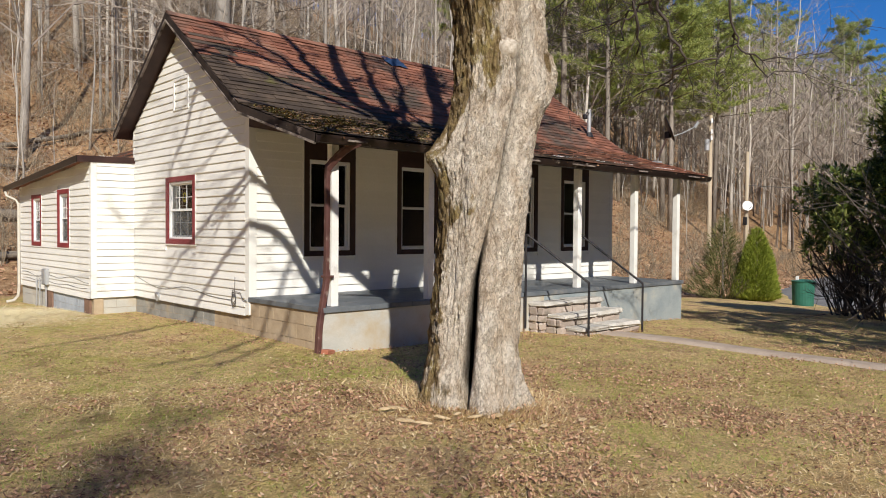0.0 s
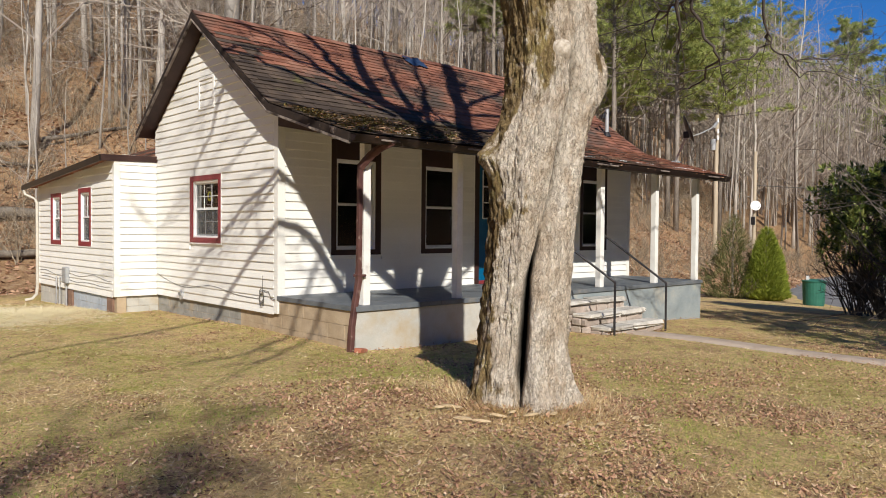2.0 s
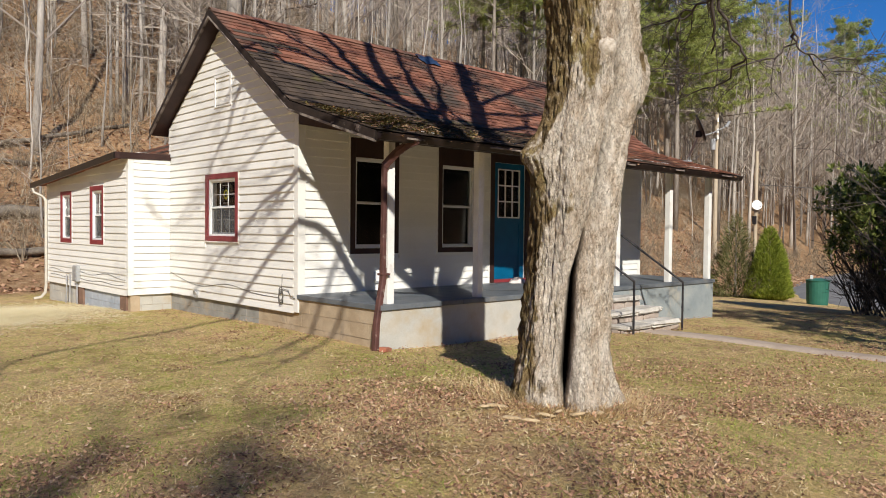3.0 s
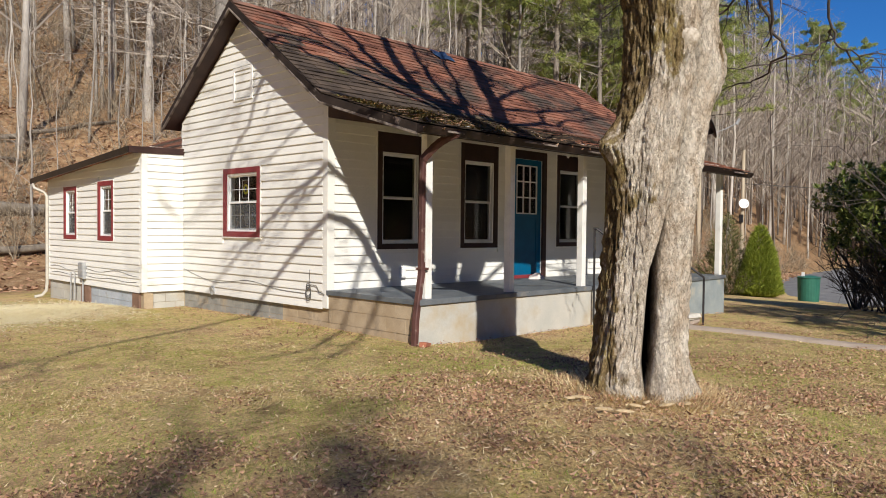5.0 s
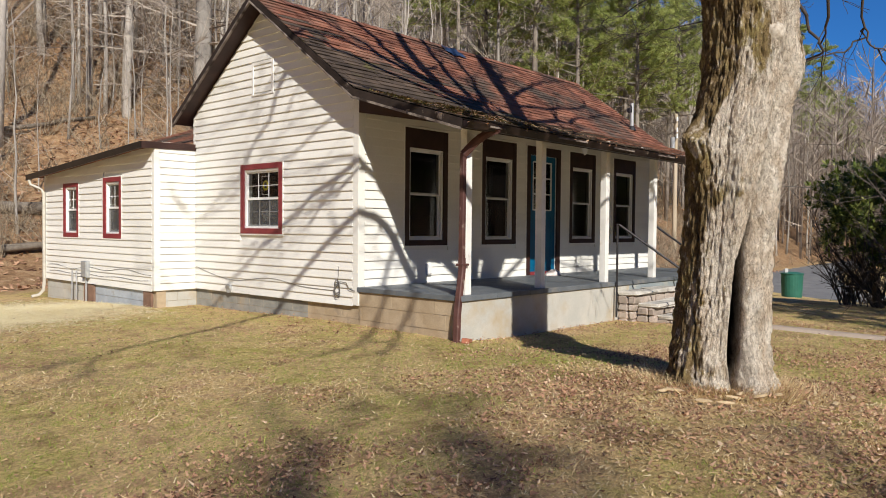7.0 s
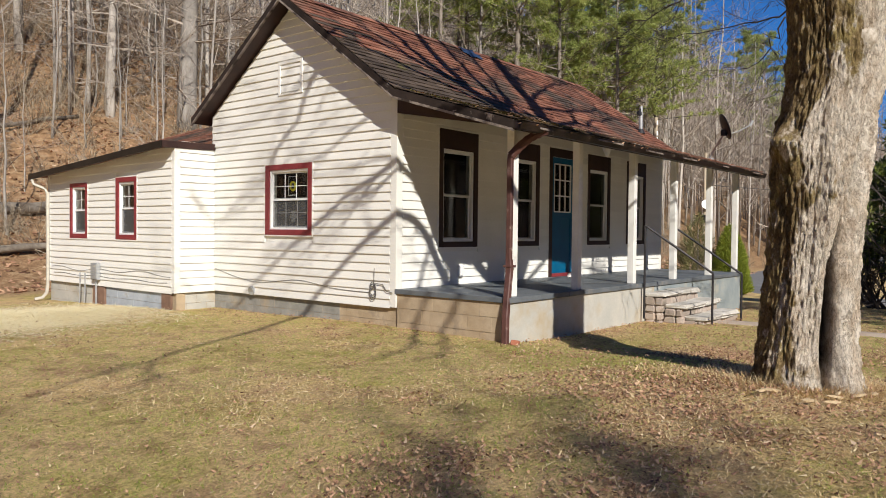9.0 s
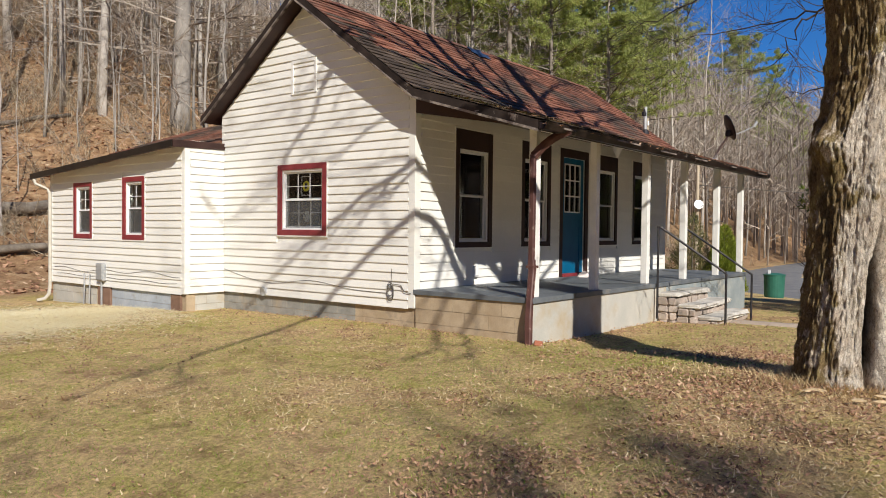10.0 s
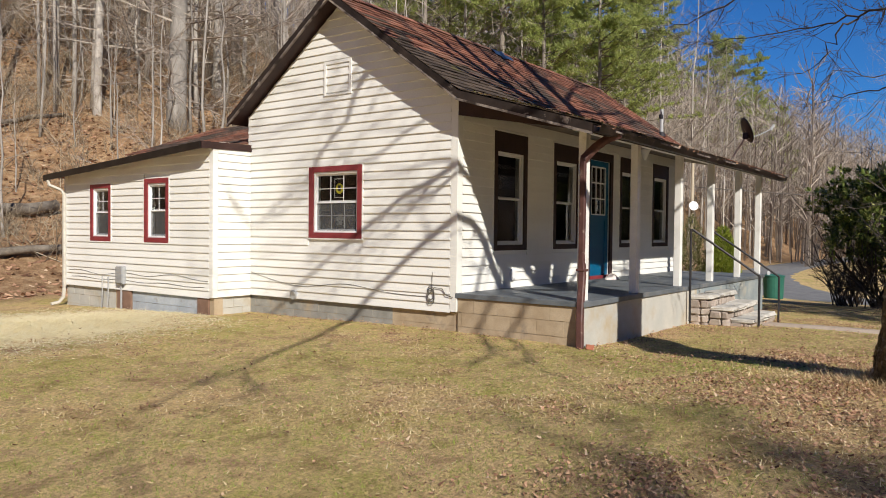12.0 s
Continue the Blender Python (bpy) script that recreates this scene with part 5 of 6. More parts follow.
# woods farther off
def far_woods():
    rs = np.random.RandomState(12)
    n = 2600
    x, y = rs.uniform(-40, 330, n * 4), rs.uniform(14, 230, n * 4)
    keep = (y > foot_of_hill(x) + 3) & (np.hypot(x - 20, y - 20) > 34)
    x, y = x[keep][:n], y[keep][:n]
    x2, y2 = rs.uniform(60, 420, 2200), rs.uniform(-120, 14, 2200)
    far = x2 > 95
    x, y = np.concatenate([x, x2[far]]), np.concatenate([y, y2[far]])
    x, y = np.concatenate([x, rs.uniform(62, 190, 1900)]), np.concatenate([y, rs.uniform(6, 100, 1900)])
    n = len(x)
    z = land(x, y)
    h = rs.uniform(10, 19, n)
    b = np.stack([x, y, z - 0.5], 1)
    lean = rs.normal(0, 0.04, (n, 2))
    t = b + np.stack([lean[:, 0] * h, lean[:, 1] * h, h], 1)
    ch = [spikes(b, t, rs.uniform(0.07, 0.2, n), 0.2)]
    k = 11
    s = rs.uniform(0.25, 1.0, (n, k))
    o = (b[:, None] + (t - b)[:, None] * s[..., None]).reshape(-1, 3)
    a = rs.uniform(0, 6.28, n * k)
    d = np.stack([np.cos(a), np.sin(a), rs.uniform(0.3, 1.5, n * k)], 1)
    d /= np.linalg.norm(d, axis=1, keepdims=True)
    ch += spray(o, d, np.repeat(h, k) * 0.16 * rs.uniform(0.6, 1.2, n * k), np.full(n * k, 0.05), 2, 3, rs)
    scatter_mesh("far_woods", ch, TWIG, None, "distant leafless grey woods on the hills", "woods")


far_woods()


def hillside_brush():
    rs = np.random.RandomState(15)
    n = 2600
    x, y = rs.uniform(-14, 60, n * 4), rs.uniform(8, 60, n * 4)
    keep = (y > foot_of_hill(x) + 0.3) & ((x > 12) | (y > 15))
    x, y = x[keep][:n], y[keep][:n]
    k = 7
    b = np.repeat(np.stack([x, y, land(x, y) - 0.05], 1), k, 0) + rs.normal(0, 0.12, (n * k, 3)) * [1, 1, 0]
    d = rs.normal(0, 0.5, (n * k, 3)) + [0, 0, 1.0]
    d[:, 2] = np.abs(d[:, 2])
    d /= np.linalg.norm(d, axis=1, keepdims=True)
    big = np.repeat(rs.uniform(0.5, 1.7, n) * (1 + 0.7 * (y > 24)), k)
    ch = spray(b, d, big * rs.uniform(0.5, 1.1, n * k), np.full(n * k, 0.012), 3, 3, rs)
    scatter_mesh("hillside_brush", ch, BRUSH, None, "tangled tan leafless brush on the hillside", "brush")


hillside_brush()

# ---- pines ----
NEEDLE = leaf_material("pine_needles", [(0.0, (0.18, 0.23, 0.065)), (0.5, (0.40, 0.46, 0.14)), (1.0, (0.62, 0.64, 0.25))], 0.6, 0.5)


def pine(seed, h, label="tall green pine on the hillside", bare=0.38, spread=0.19, k=19, m=30):
    rs = np.random.RandomState(seed)
    t = thing("pine_tree", label, "tree", "pines beyond the house")
    g = Geo()
    g.tube([(0, 0, -0.5), (0.1, 0, h * 0.3), (0.15, 0.1, h * 0.65), (0.1, 0.1, h)], [0.2, 0.16, 0.1, 0.02], 8)
    part("trunk", g, BARK, t, smooth=True)
    n = 85
    s = rs.uniform(bare, 0.99, n)
    a = rs.uniform(0, 6.28, n)
    L = h * spread * (1.15 - s) / 0.8 * rs.uniform(0.5, 1.3, n) + 0.4
    o = np.stack([0.1 * s, 0.1 * s, s * h], 1)
    d = np.stack([np.cos(a), np.sin(a), rs.uniform(-0.05, 0.45, n)], 1)
    d /= np.linalg.norm(d, axis=1, keepdims=True)
    tip = o + d * L[:, None]
    scatter_mesh("branchwork", [spikes(o, tip, 0.045, 0.3)], BARK, t)
    u = rs.uniform(0.3, 1.0, (n, k))
    c = (o[:, None] + (tip - o)[:, None] * u[..., None]).reshape(-1, 3) + rs.normal(0, 0.22, (n * k, 3)) * np.array([1, 1, 0.5])
    dirs = rs.normal(0, 1, (len(c) * m, 3)) + np.array([0, 0, 0.35])
    dirs /= np.linalg.norm(dirs, axis=1, keepdims=True)
    cb = np.repeat(c, m, 0)
    side = np.cross(dirs, rs.normal(0, 1, dirs.shape))
    side /= np.linalg.norm(side, axis=1, keepdims=True)
    scatter_mesh("needle_crown", [blades(cb, cb + dirs * rs.uniform(0.18, 0.42, len(cb))[:, None], side, 0.042)], NEEDLE, t)
    return t


pines = [pine(i, 21 + 1.5 * i) for i in range(4)]
pine_spots = [(35.5, 18.5), (42, 22), (37, 27.5), (46, 16.5), (33, 29), (34, 21), (40, 16.5), (38.5, 24), (44, 19.5), (31.5, 25.5), (47, 25), (52, 20), (36, 31), (43, 33), (29, 33), (57, 27), (50, 36), (92, 22), (97, 26), (104, 19), (88, 30), (112, 24)]
place_copies(pines, pine_spots, rw, 0.75, 1.15)

# ---- shrubs beside the road ----
CONIFER = leaf_material("bright_conifer", [(0.0, (0.13, 0.17, 0.02)), (0.5, (0.26, 0.31, 0.04)), (1.0, (0.38, 0.42, 0.07))], 0.7, 0.3)
JUNIPER = leaf_material("dull_conifer", [(0.0, (0.08, 0.09, 0.03)), (0.6, (0.18, 0.18, 0.07)), (1.0, (0.32, 0.27, 0.13))], 0.7, 0.2)
RHODO = leaf_material("glossy_leaves", [(0.0, (0.05, 0.075, 0.02)), (0.6, (0.15, 0.20, 0.045)), (1.0, (0.46, 0.48, 0.16))], 0.28, 0.35)


def cone_shrub(x, y, h, w, mat, label, seed, n=9000, power=1.0, ragged=0.12):
    rs = np.random.RandomState(seed)
    t = thing("conical_shrub", label, "shrub", at=(x, y, land_at(x, y)))
    g = Geo()
    g.tube([(0, 0, -0.1), (0, 0, h * 0.8)], [0.07, 0.02], 6)
    part("trunk", g, BARK, t)
    s = 1 - np.sqrt(rs.uniform(0, 1, n))
    a = rs.uniform(0, 6.28, n)
    lump = 1 + ragged * np.sin(3 * a + 9 * s) + ragged * np.sin(7 * a - 15 * s)
    r = w * (1 - s) ** power * lump * np.minimum(1, (s + 0.06) / 0.12) * rs.uniform(0.75, 1.02, n)
    p = np.stack([r * np.cos(a), r * np.sin(a), 0.05 + s * h], 1)
    d = np.stack([np.cos(a), np.sin(a), rs.uniform(0.2, 1.6, n)], 1) + rs.normal(0, 0.35, (n, 3))
    d /= np.linalg.norm(d, axis=1, keepdims=True)
    side = np.cross(d, rs.normal(0, 1, d.shape))
    side /= np.linalg.norm(side, axis=1, keepdims=True)
    scatter_mesh("foliage", [blades(p - d * 0.1, p + d * rs.uniform(0.02, 0.09, n)[:, None] * (1 + 4 * ragged), side, 0.035)], mat, t)


cone_shrub(24.0, 3.3, 2.95, 0.95, CONIFER, "dense bright green conical shrub beside the road", 4, 20000, 0.55, 0.05)
cone_shrub(23.8, 4.6, 3.5, 1.15, JUNIPER, "ragged dull green conifer shrub behind the cone", 8, 5000, 0.7, 0.3)


def evergreen_bush(name, x, y, h, w, label, seed, n=9000, stems=22, skirt=0.28):
    """A broadleaf evergreen: a thicket of bare crooked stems under a shell of leaf rosettes."""
    rs = np.random.RandomState(seed)
    t = thing(name, label, "shrub", at=(x, y, land_at(x, y)))
    a = rs.uniform(0, 6.28, stems)
    rad = rs.uniform(0.1, 1, stems) * w * 0.3
    o = np.stack([rad * np.cos(a), rad * np.sin(a), np.full(stems, -0.1)], 1)
    d = np.stack([np.cos(a) * 0.5, np.sin(a) * 0.5, np.ones(stems)], 1) + rs.normal(0, 0.25, (stems, 3))
    d /= np.linalg.norm(d, axis=1, keepdims=True)
    scatter_mesh("stemwork", spray(o, d, rs.uniform(0.35, 0.6, stems) * h, np.full(stems, 0.035), 4, 3, rs), BARK_DARK, t)
    m = n // 9
    c = rs.normal(0, 1, (m, 3))
    c /= np.linalg.norm(c, axis=1, keepdims=True)
    lump = 0.80 + 0.16 * np.sin(3.1 * c[:, 0] * 2 + 1) * np.sin(4.2 * c[:, 1] * 2) + 0.12 * np.sin(6 * c[:, 2] + 3 * c[:, 0]) + rs.uniform(-0.18, 0.12, m)
    c = c * lump[:, None] * np.array([w, w, h * (1 - skirt) / 2]) + np.array([0, 0, h * (skirt + (1 - skirt) / 2)])
    k = 9
    cc = np.repeat(c, k, 0)
    outw = cc - np.array([0, 0, h * 0.45])
    outw /= np.linalg.norm(outw, axis=1, keepdims=True)
    d = outw * 0.5 + rs.normal(0, 0.6, cc.shape) + np.array([0, 0, 0.1])
    d /= np.linalg.norm(d, axis=1, keepdims=True)
    side = np.cross(d, np.array([0, 0, 1.0]) + rs.normal(0, 0.3, d.shape))
    side /= np.linalg.norm(side, axis=1, keepdims=True)
    scatter_mesh("foliage", [leaves(cc, d, side, rs.uniform(0.13, 0.22, len(cc)), rs.uniform(0.05, 0.075, len(cc)), 0.15)], RHODO, t)


evergreen_bush("evergreen_bush", 15.2, -4.0, 4.2, 2.2, "large glossy dark evergreen bush on bare stems", 31, 15000)
evergreen_bush("evergreen_bush", 13.9, -5.4, 6.0, 1.4, "tall glossy dark evergreen bush beside the path", 32, 15000)
evergreen_bush("evergreen_bush", 6.6, -10.9, 7.4, 3.0, "broad evergreen bush beside the path", 33, 16000)
evergreen_bush("evergreen_bush", 10.6, -11.5, 7.0, 3.0, "broad evergreen bush beside the path", 34, 16000)

# leafless shrubs by the road
def bare_shrub(x, y, h, seed):
    rs = np.random.RandomState(seed)
    t = thing("bare_shrub", "leafless twiggy dark shrub beside the road", "shrub", at=(x, y, land_at(x, y)))
    n = 16
    a = rs.uniform(0, 6.28, n)
    d = np.stack([np.cos(a) * 0.45, np.sin(a) * 0.45, np.ones(n)], 1) + rs.normal(0, 0.15, (n, 3))
    d /= np.linalg.norm(d, axis=1, keepdims=True)
    scatter_mesh("stemwork", spray(rs.normal(0, 0.12, (n, 3)) * [1, 1, 0], d, rs.uniform(0.4, 0.8, n) * h, np.full(n, 0.025), 4, 3, rs), BARK_DARK, t)


for i, (x, y, h) in enumerate(((16.4, -2.6, 2.0), (17.6, -2.2, 2.0), (15.9, -3.3, 2.2), (20.8, -2.2, 1.6))):
    bare_shrub(x, y, h, 60 + i)

# trees behind the viewer that shade the foreground
shade = [bare_tree("shade_tree", 120 + i, 15 + i, 0.2, "leafless tree at the edge of the yard", 0.03, 30, 0.35) for i in range(2)]
place_copies(shade, [(-16.6, -25.0), (-17.2, -26.6), (-15.6, -27.0), (-18.0, -25.4)], rw, 0.95, 1.1)
shade_pine = [pine(33, 16.5, "sparse pine at the edge of the yard", 0.3, 0.22, 4, 6)]
place_copies(shade_pine, [(x - 13.1, y - 21.2) for x, y in ((-4.7, -5.2), (-4.0, -6.2), (-3.1, -7.2), (-3.9, -5.0))], rw, 0.96, 1.02)

# ---- lawn: blades, leaves and straw ----
GREEN = leaf_material("green_grass", [(0.0, (0.15, 0.23, 0.03)), (0.5, (0.34, 0.43, 0.07)), (1.0, (0.48, 0.49, 0.13))], 0.7, 0.35)
STRAW = leaf_material("dry_grass", [(0.0, (0.42, 0.28, 0.14)), (0.5, (0.74, 0.56, 0.31)), (1.0, (0.86, 0.74, 0.48))], 0.8, 0.3)
PALE_STRAW = leaf_material("pale_straw", [(0.0, (0.76, 0.65, 0.38)), (0.5, (0.90, 0.80, 0.52)), (1.0, (0.93, 0.88, 0.68))], 0.8, 0.2)
DEAD = leaf_material("dead_leaves", [(0.0, (0.13, 0.065, 0.04)), (0.5, (0.42, 0.235, 0.145)), (0.9, (0.56, 0.35, 0.22)), (1.0, (0.72, 0.55, 0.38))], 0.75, 0.15)


def patch(x, y, s, ox=0.0):
    """A smooth random field between about 0 and 1."""
    f = np.sin(x * s + 1.3 * np.sin(y * s * 0.7 + ox)) * np.sin(y * s * 1.1 + 1.7 * np.sin(x * s * 0.6 + 2 + ox))
    f += 0.6 * np.sin(x * s * 2.3 + ox + 0.9 * np.sin(y * s * 1.9)) * np.sin(y * s * 2.1 - ox)
    return 0.5 + 0.36 * f


def yard_points(n, rs, x0=-10, x1=13, y0=-9, y1=9):
    x, y = rs.uniform(x0, x1, n), rs.uniform(y0, y1, n)
    near = np.hypot(x + 6.5, y + 8.5)
    keep = ~((x > -0.02) & (x < 9.0) & (y > -1.98)) & ~((x > -0.82) & (y > 4.48)) & (rs.uniform(0, 1, n) < np.clip(1.25 - near / 17, 0.12, 1)) & (near > 2.6) & ~((np.abs(x - np.interp(-y, (3.0, 4.7, 6.7, 9.0), (4.85, 4.8, 4.72, 4.6))) < 0.33) & (y < -3.2) & (rs.uniform(0, 1, n) < 0.93))
    keep &= ~((x > 3.9) & (x < 5.8) & (y > -2.9) & (y < -1.9)) & (np.hypot(x + 1.01, y + 5.7) > 0.36)
    keep &= rs.uniform(0, 1, n) < 0.15 + smoothstep(0.6, 1.2, ((x + 3.8) / 2.9) ** 2 + ((y - 5.7) / 2.1) ** 2)
    return x[keep], y[keep]


def green_field(x, y):
    """Where living grass grows thickest."""
    return patch(x, y, 0.9) * 0.6 + patch(x, y, 2.6, 2) * 0.4 + 0.3 * smoothstep(-5.0, -0.5, y) + 0.16 * smoothstep(0.5, 3.5, x) - 0.12 * np.exp(-((x + 1) ** 2 + (y + 5.7) ** 2) / 3) - 0.5 * smoothstep(1.3, 0.7, ((x + 3.8) / 2.9) ** 2 + ((y - 5.7) / 2.1) ** 2)


def lawn():
    rs = np.random.RandomState(18)
    x, y = yard_points(1000000, rs)
    green = green_field(x, y)
    is_green = green + rs.normal(0, 0.09, len(x)) > 0.52
    z = land(x, y)
    n = len(x)
    a = rs.uniform(0, 6.28, n)
    flat = rs.uniform(0.8, 4.5, n)
    for name, mask, mat, label, hh in (("green_grass", is_green, GREEN, "patchy short green winter grass", 0.032), ("dry_grass", ~is_green, STRAW, "flattened dry straw-coloured grass", 0.045)):
        m = mask & (rs.uniform(0, 1, n) < (1.0 if name == "green_grass" else 0.7))
        b = np.stack([x, y, z - 0.004], 1)[m]
        d = np.stack([np.cos(a) * flat, np.sin(a) * flat, np.ones(n)], 1)[m]
        d /= np.linalg.norm(d, axis=1, keepdims=True)
        s = np.stack([-np.sin(a), np.cos(a), np.zeros(n)], 1)[m]
        scatter_mesh(name, [blades(b, b + d * (hh * rs.uniform(0.5, 1.6, len(b)))[:, None], s, 0.0065)], mat, None, label, "grass")
    # crumbs of leaf and straw matted between the blades
    x, y = yard_points(620000, rs)
    n = len(x)
    drift = patch(x, y, 1.1, 4) * 0.6 + patch(x, y, 3.1, 1) * 0.5 + 0.25 * smoothstep(-2.0, -6.0, y) + rs.normal(0, 0.14, n)
    keep = rs.uniform(0, 1, n) < np.clip(0.5 + 0.6 * (drift - 0.5) - 0.6 * (green_field(x, y) > 0.57), 0.12, 1)
    x, y, drift = x[keep], y[keep], drift[keep]
    n = len(x)
    a = rs.uniform(0, 6.28, n)
    d = np.stack([np.cos(a), np.sin(a), rs.normal(0.12, 0.3, n)], 1)
    s = np.stack([-np.sin(a), np.cos(a), rs.normal(0, 0.4, n)], 1)
    p = np.stack([x, y, land(x, y) + rs.uniform(0.002, 0.018, n)], 1)
    L, W = rs.uniform(0.015, 0.05, n), rs.uniform(0.008, 0.026, n)
    leafy = drift > 0.64
    scatter_mesh("leaf_crumbs", [blades(p[leafy], p[leafy] + d[leafy] * L[leafy][:, None], s[leafy], W[leafy])], DEAD, None, "matted crumbs of brown leaves in the lawn", "leaves")
    q = ~leafy
    scatter_mesh("thatch", [blades(p[q], p[q] + d[q] * (L[q] * 1.3)[:, None], s[q], W[q] * 0.45)], STRAW, None, "matted dry thatch in the lawn", "grass")
    # fallen leaves, thicker in drifts
    x, y = yard_points(300000, rs)
    thick = patch(x, y, 1.1, 4) * 0.7 + patch(x, y, 3.1, 1) * 0.5 + 0.25 * smoothstep(-3.0, -6.5, y) + 0.04 * smoothstep(-2, 4, x) - 0.35 * smoothstep(-2, 3, y)
    wallside = np.exp(-np.minimum(np.abs(y + 2.05) + 3 * (x < 0), np.abs(x + 0.12) + 3 * (y < 0) + 3 * (y > 4.5)) / 0.22)
    keep = rs.uniform(0, 1, len(x)) < np.clip((thick - 0.66) * 1.7, 0.03, 0.6) + 0.8 * wallside
    x, y = x[keep], y[keep]
    n = len(x)
    a = rs.uniform(0, 6.28, n)
    al = np.stack([np.cos(a), np.sin(a), rs.uniform(-0.1, 0.9, n)], 1)
    al /= np.linalg.norm(al, axis=1, keepdims=True)
    ac = np.cross(al, np.stack([rs.normal(0, 0.3, n), rs.normal(0, 0.3, n), np.ones(n)], 1))
    ac /= np.linalg.norm(ac, axis=1, keepdims=True)
    p = np.stack([x, y, land(x, y) + rs.uniform(0.006, 0.045, n)], 1)
    scatter_mesh("fallen_leaves", [leaves(p, al, ac, rs.uniform(0.010, 0.036, n), rs.uniform(0.008, 0.026, n), 0.5)], DEAD, None, "scattered curled brown fallen leaves", "leaves")
    # loose straw over the seeded strip
    m = 90000
    x, y = -3.8 + 3.0 * rs.normal(0, 0.5, m), 5.7 + 2.1 * rs.normal(0, 0.5, m)
    ok = x < -0.85
    x, y = x[ok], y[ok]
    a = rs.uniform(0, 6.28, len(x))
    p = np.stack([x, y, land(x, y) + 0.012], 1)
    d = np.stack([np.cos(a), np.sin(a), rs.normal(0, 0.12, len(x))], 1)
    scatter_mesh("loose_straw", [blades(p, p + d * rs.uniform(0.08, 0.25, len(x))[:, None], np.stack([-np.sin(a), np.cos(a), 0 * a], 1), 0.010)], PALE_STRAW, None, "loose pale straw spread on bare soil", "straw")


lawn()


SHARD = material("shed_bark", [(0.3, (0.42, 0.31, 0.18)), (0.7, (0.58, 0.46, 0.30))], 12, 0.9, 60, 0.4, 0.4)


def tree_foot():
    """Dry grass banked round the old trunk, with shed bark on it."""
    rs = np.random.RandomState(44)
    n = 5000
    a = rs.uniform(0, 6.28, n)
    r = 0.40 + np.abs(rs.normal(0, 0.22, n))
    x, y = TREE.x + r * np.cos(a), TREE.y + r * np.sin(a)
    p = np.stack([x, y, land(x, y) - 0.01], 1)
    b = a + rs.normal(0, 1.0, n)
    d = np.stack([np.cos(b), np.sin(b), rs.uniform(0.15, 1.3, n)], 1)
    d /= np.linalg.norm(d, axis=1, keepdims=True)
    scatter_mesh("straw_bank", [blades(p, p + d * rs.uniform(0.05, 0.16, n)[:, None], np.stack([-np.sin(b), np.cos(b), 0 * b], 1), 0.008)], STRAW, None, "dry grass banked round the old trunk", "grass")
    rr = random.Random(5)
    for i in range(11):
        a = math.radians(-135 + rr.uniform(-55, 60))
        r = rr.uniform(0.55, 1.0)
        x, y = TREE.x + r * math.cos(a), TREE.y + r * math.sin(a)
        L = rr.uniform(0.03, 0.085)
        ob = part("bark_shard", Geo().prism([(-L, 0), (-L * 0.4, 0.012), (L * 0.6, 0.010), (L, 0.002), (L * 0.4, -0.008), (-L * 0.5, -0.006)], "y", -0.010, 0.010), SHARD)
        ob.matrix_basis = pose(x, y, land_at(x, y) + 0.035, rr.uniform(-15, 15), rr.uniform(-8, 8), rr.uniform(-60, 30))
        tagged(ob, "pale shed bark shard lying in dry grass", "bark", "bark shards under the old tree")


tree_foot()


def hill_leaves():
    rs = np.random.RandomState(19)
    n = 60000
    x, y = rs.uniform(-16, 50, n), rs.uniform(6, 48, n)
    keep = y > foot_of_hill(x) - 1.0
    x, y = x[keep], y[keep]
    n = len(x)
    a = rs.uniform(0, 6.28, n)
    al = np.stack([np.cos(a), np.sin(a), rs.uniform(-0.2, 0.5, n)], 1)
    al /= np.linalg.norm(al, axis=1, keepdims=True)
    ac = np.cross(al, np.stack([rs.normal(0, 0.4, n), rs.normal(0, 0.4, n), np.ones(n)], 1))
    ac /= np.linalg.norm(ac, axis=1, keepdims=True)
    p = np.stack([x, y, land(x, y) + 0.02], 1)
    scatter_mesh("leaf_litter", [leaves(p, al, ac, rs.uniform(0.10, 0.22, n), rs.uniform(0.08, 0.15, n), 0.3)], DEAD, None, "thick orange-brown leaf litter on the hillside", "leaves")


hill_leaves()


# ---- logs ----
LOG_BARK = material("rotting_bark", [(0.3, (0.11, 0.085, 0.065)), (0.7, (0.30, 0.26, 0.21))], 3, 0.95, 25, 0.8, 0.6, depth=0.03)
def log(x0, y0, x1, y1, r, seed, lift=0.0):
    rr = random.Random(seed)
    n = 9
    pts = []
    for i in range(n):
        s = i / (n - 1)
        x, y = x0 + (x1 - x0) * s, y0 + (y1 - y0) * s
        pts.append((x, y, land_at(x, y) + r * 0.7 + lift))
    zs = [p[2] for p in pts]
    pts = [(p[0], p[1], zs[0] + (zs[-1] - zs[0]) * i / (n - 1) + rr.gauss(0, r * 0.3)) for i, p in enumerate(pts)]
    g = Geo()
    g.tube(pts, [r * (1 - 0.3 * i / (n - 1)) * rr.uniform(0.95, 1.05) for i in range(n)], 10)
    tagged(part("fallen_log", g, LOG_BARK, smooth=True), "grey fallen log lying on the leafy bank", "log")


log(-4.5, 17.3, 3.4, 18.6, 0.25, 1, 0.15)
log(-5.0, 15.0, 3.0, 15.6, 0.14, 2, 0.1)
log(1.0, 23.8, 7.0, 25.4, 0.11, 3, 0.05)
log(-6.0, 24.0, 2.5, 22.6, 0.09, 4, 0.05)
log(18.0, 14.0, 23.0, 17.0, 0.12, 6, 0.1)

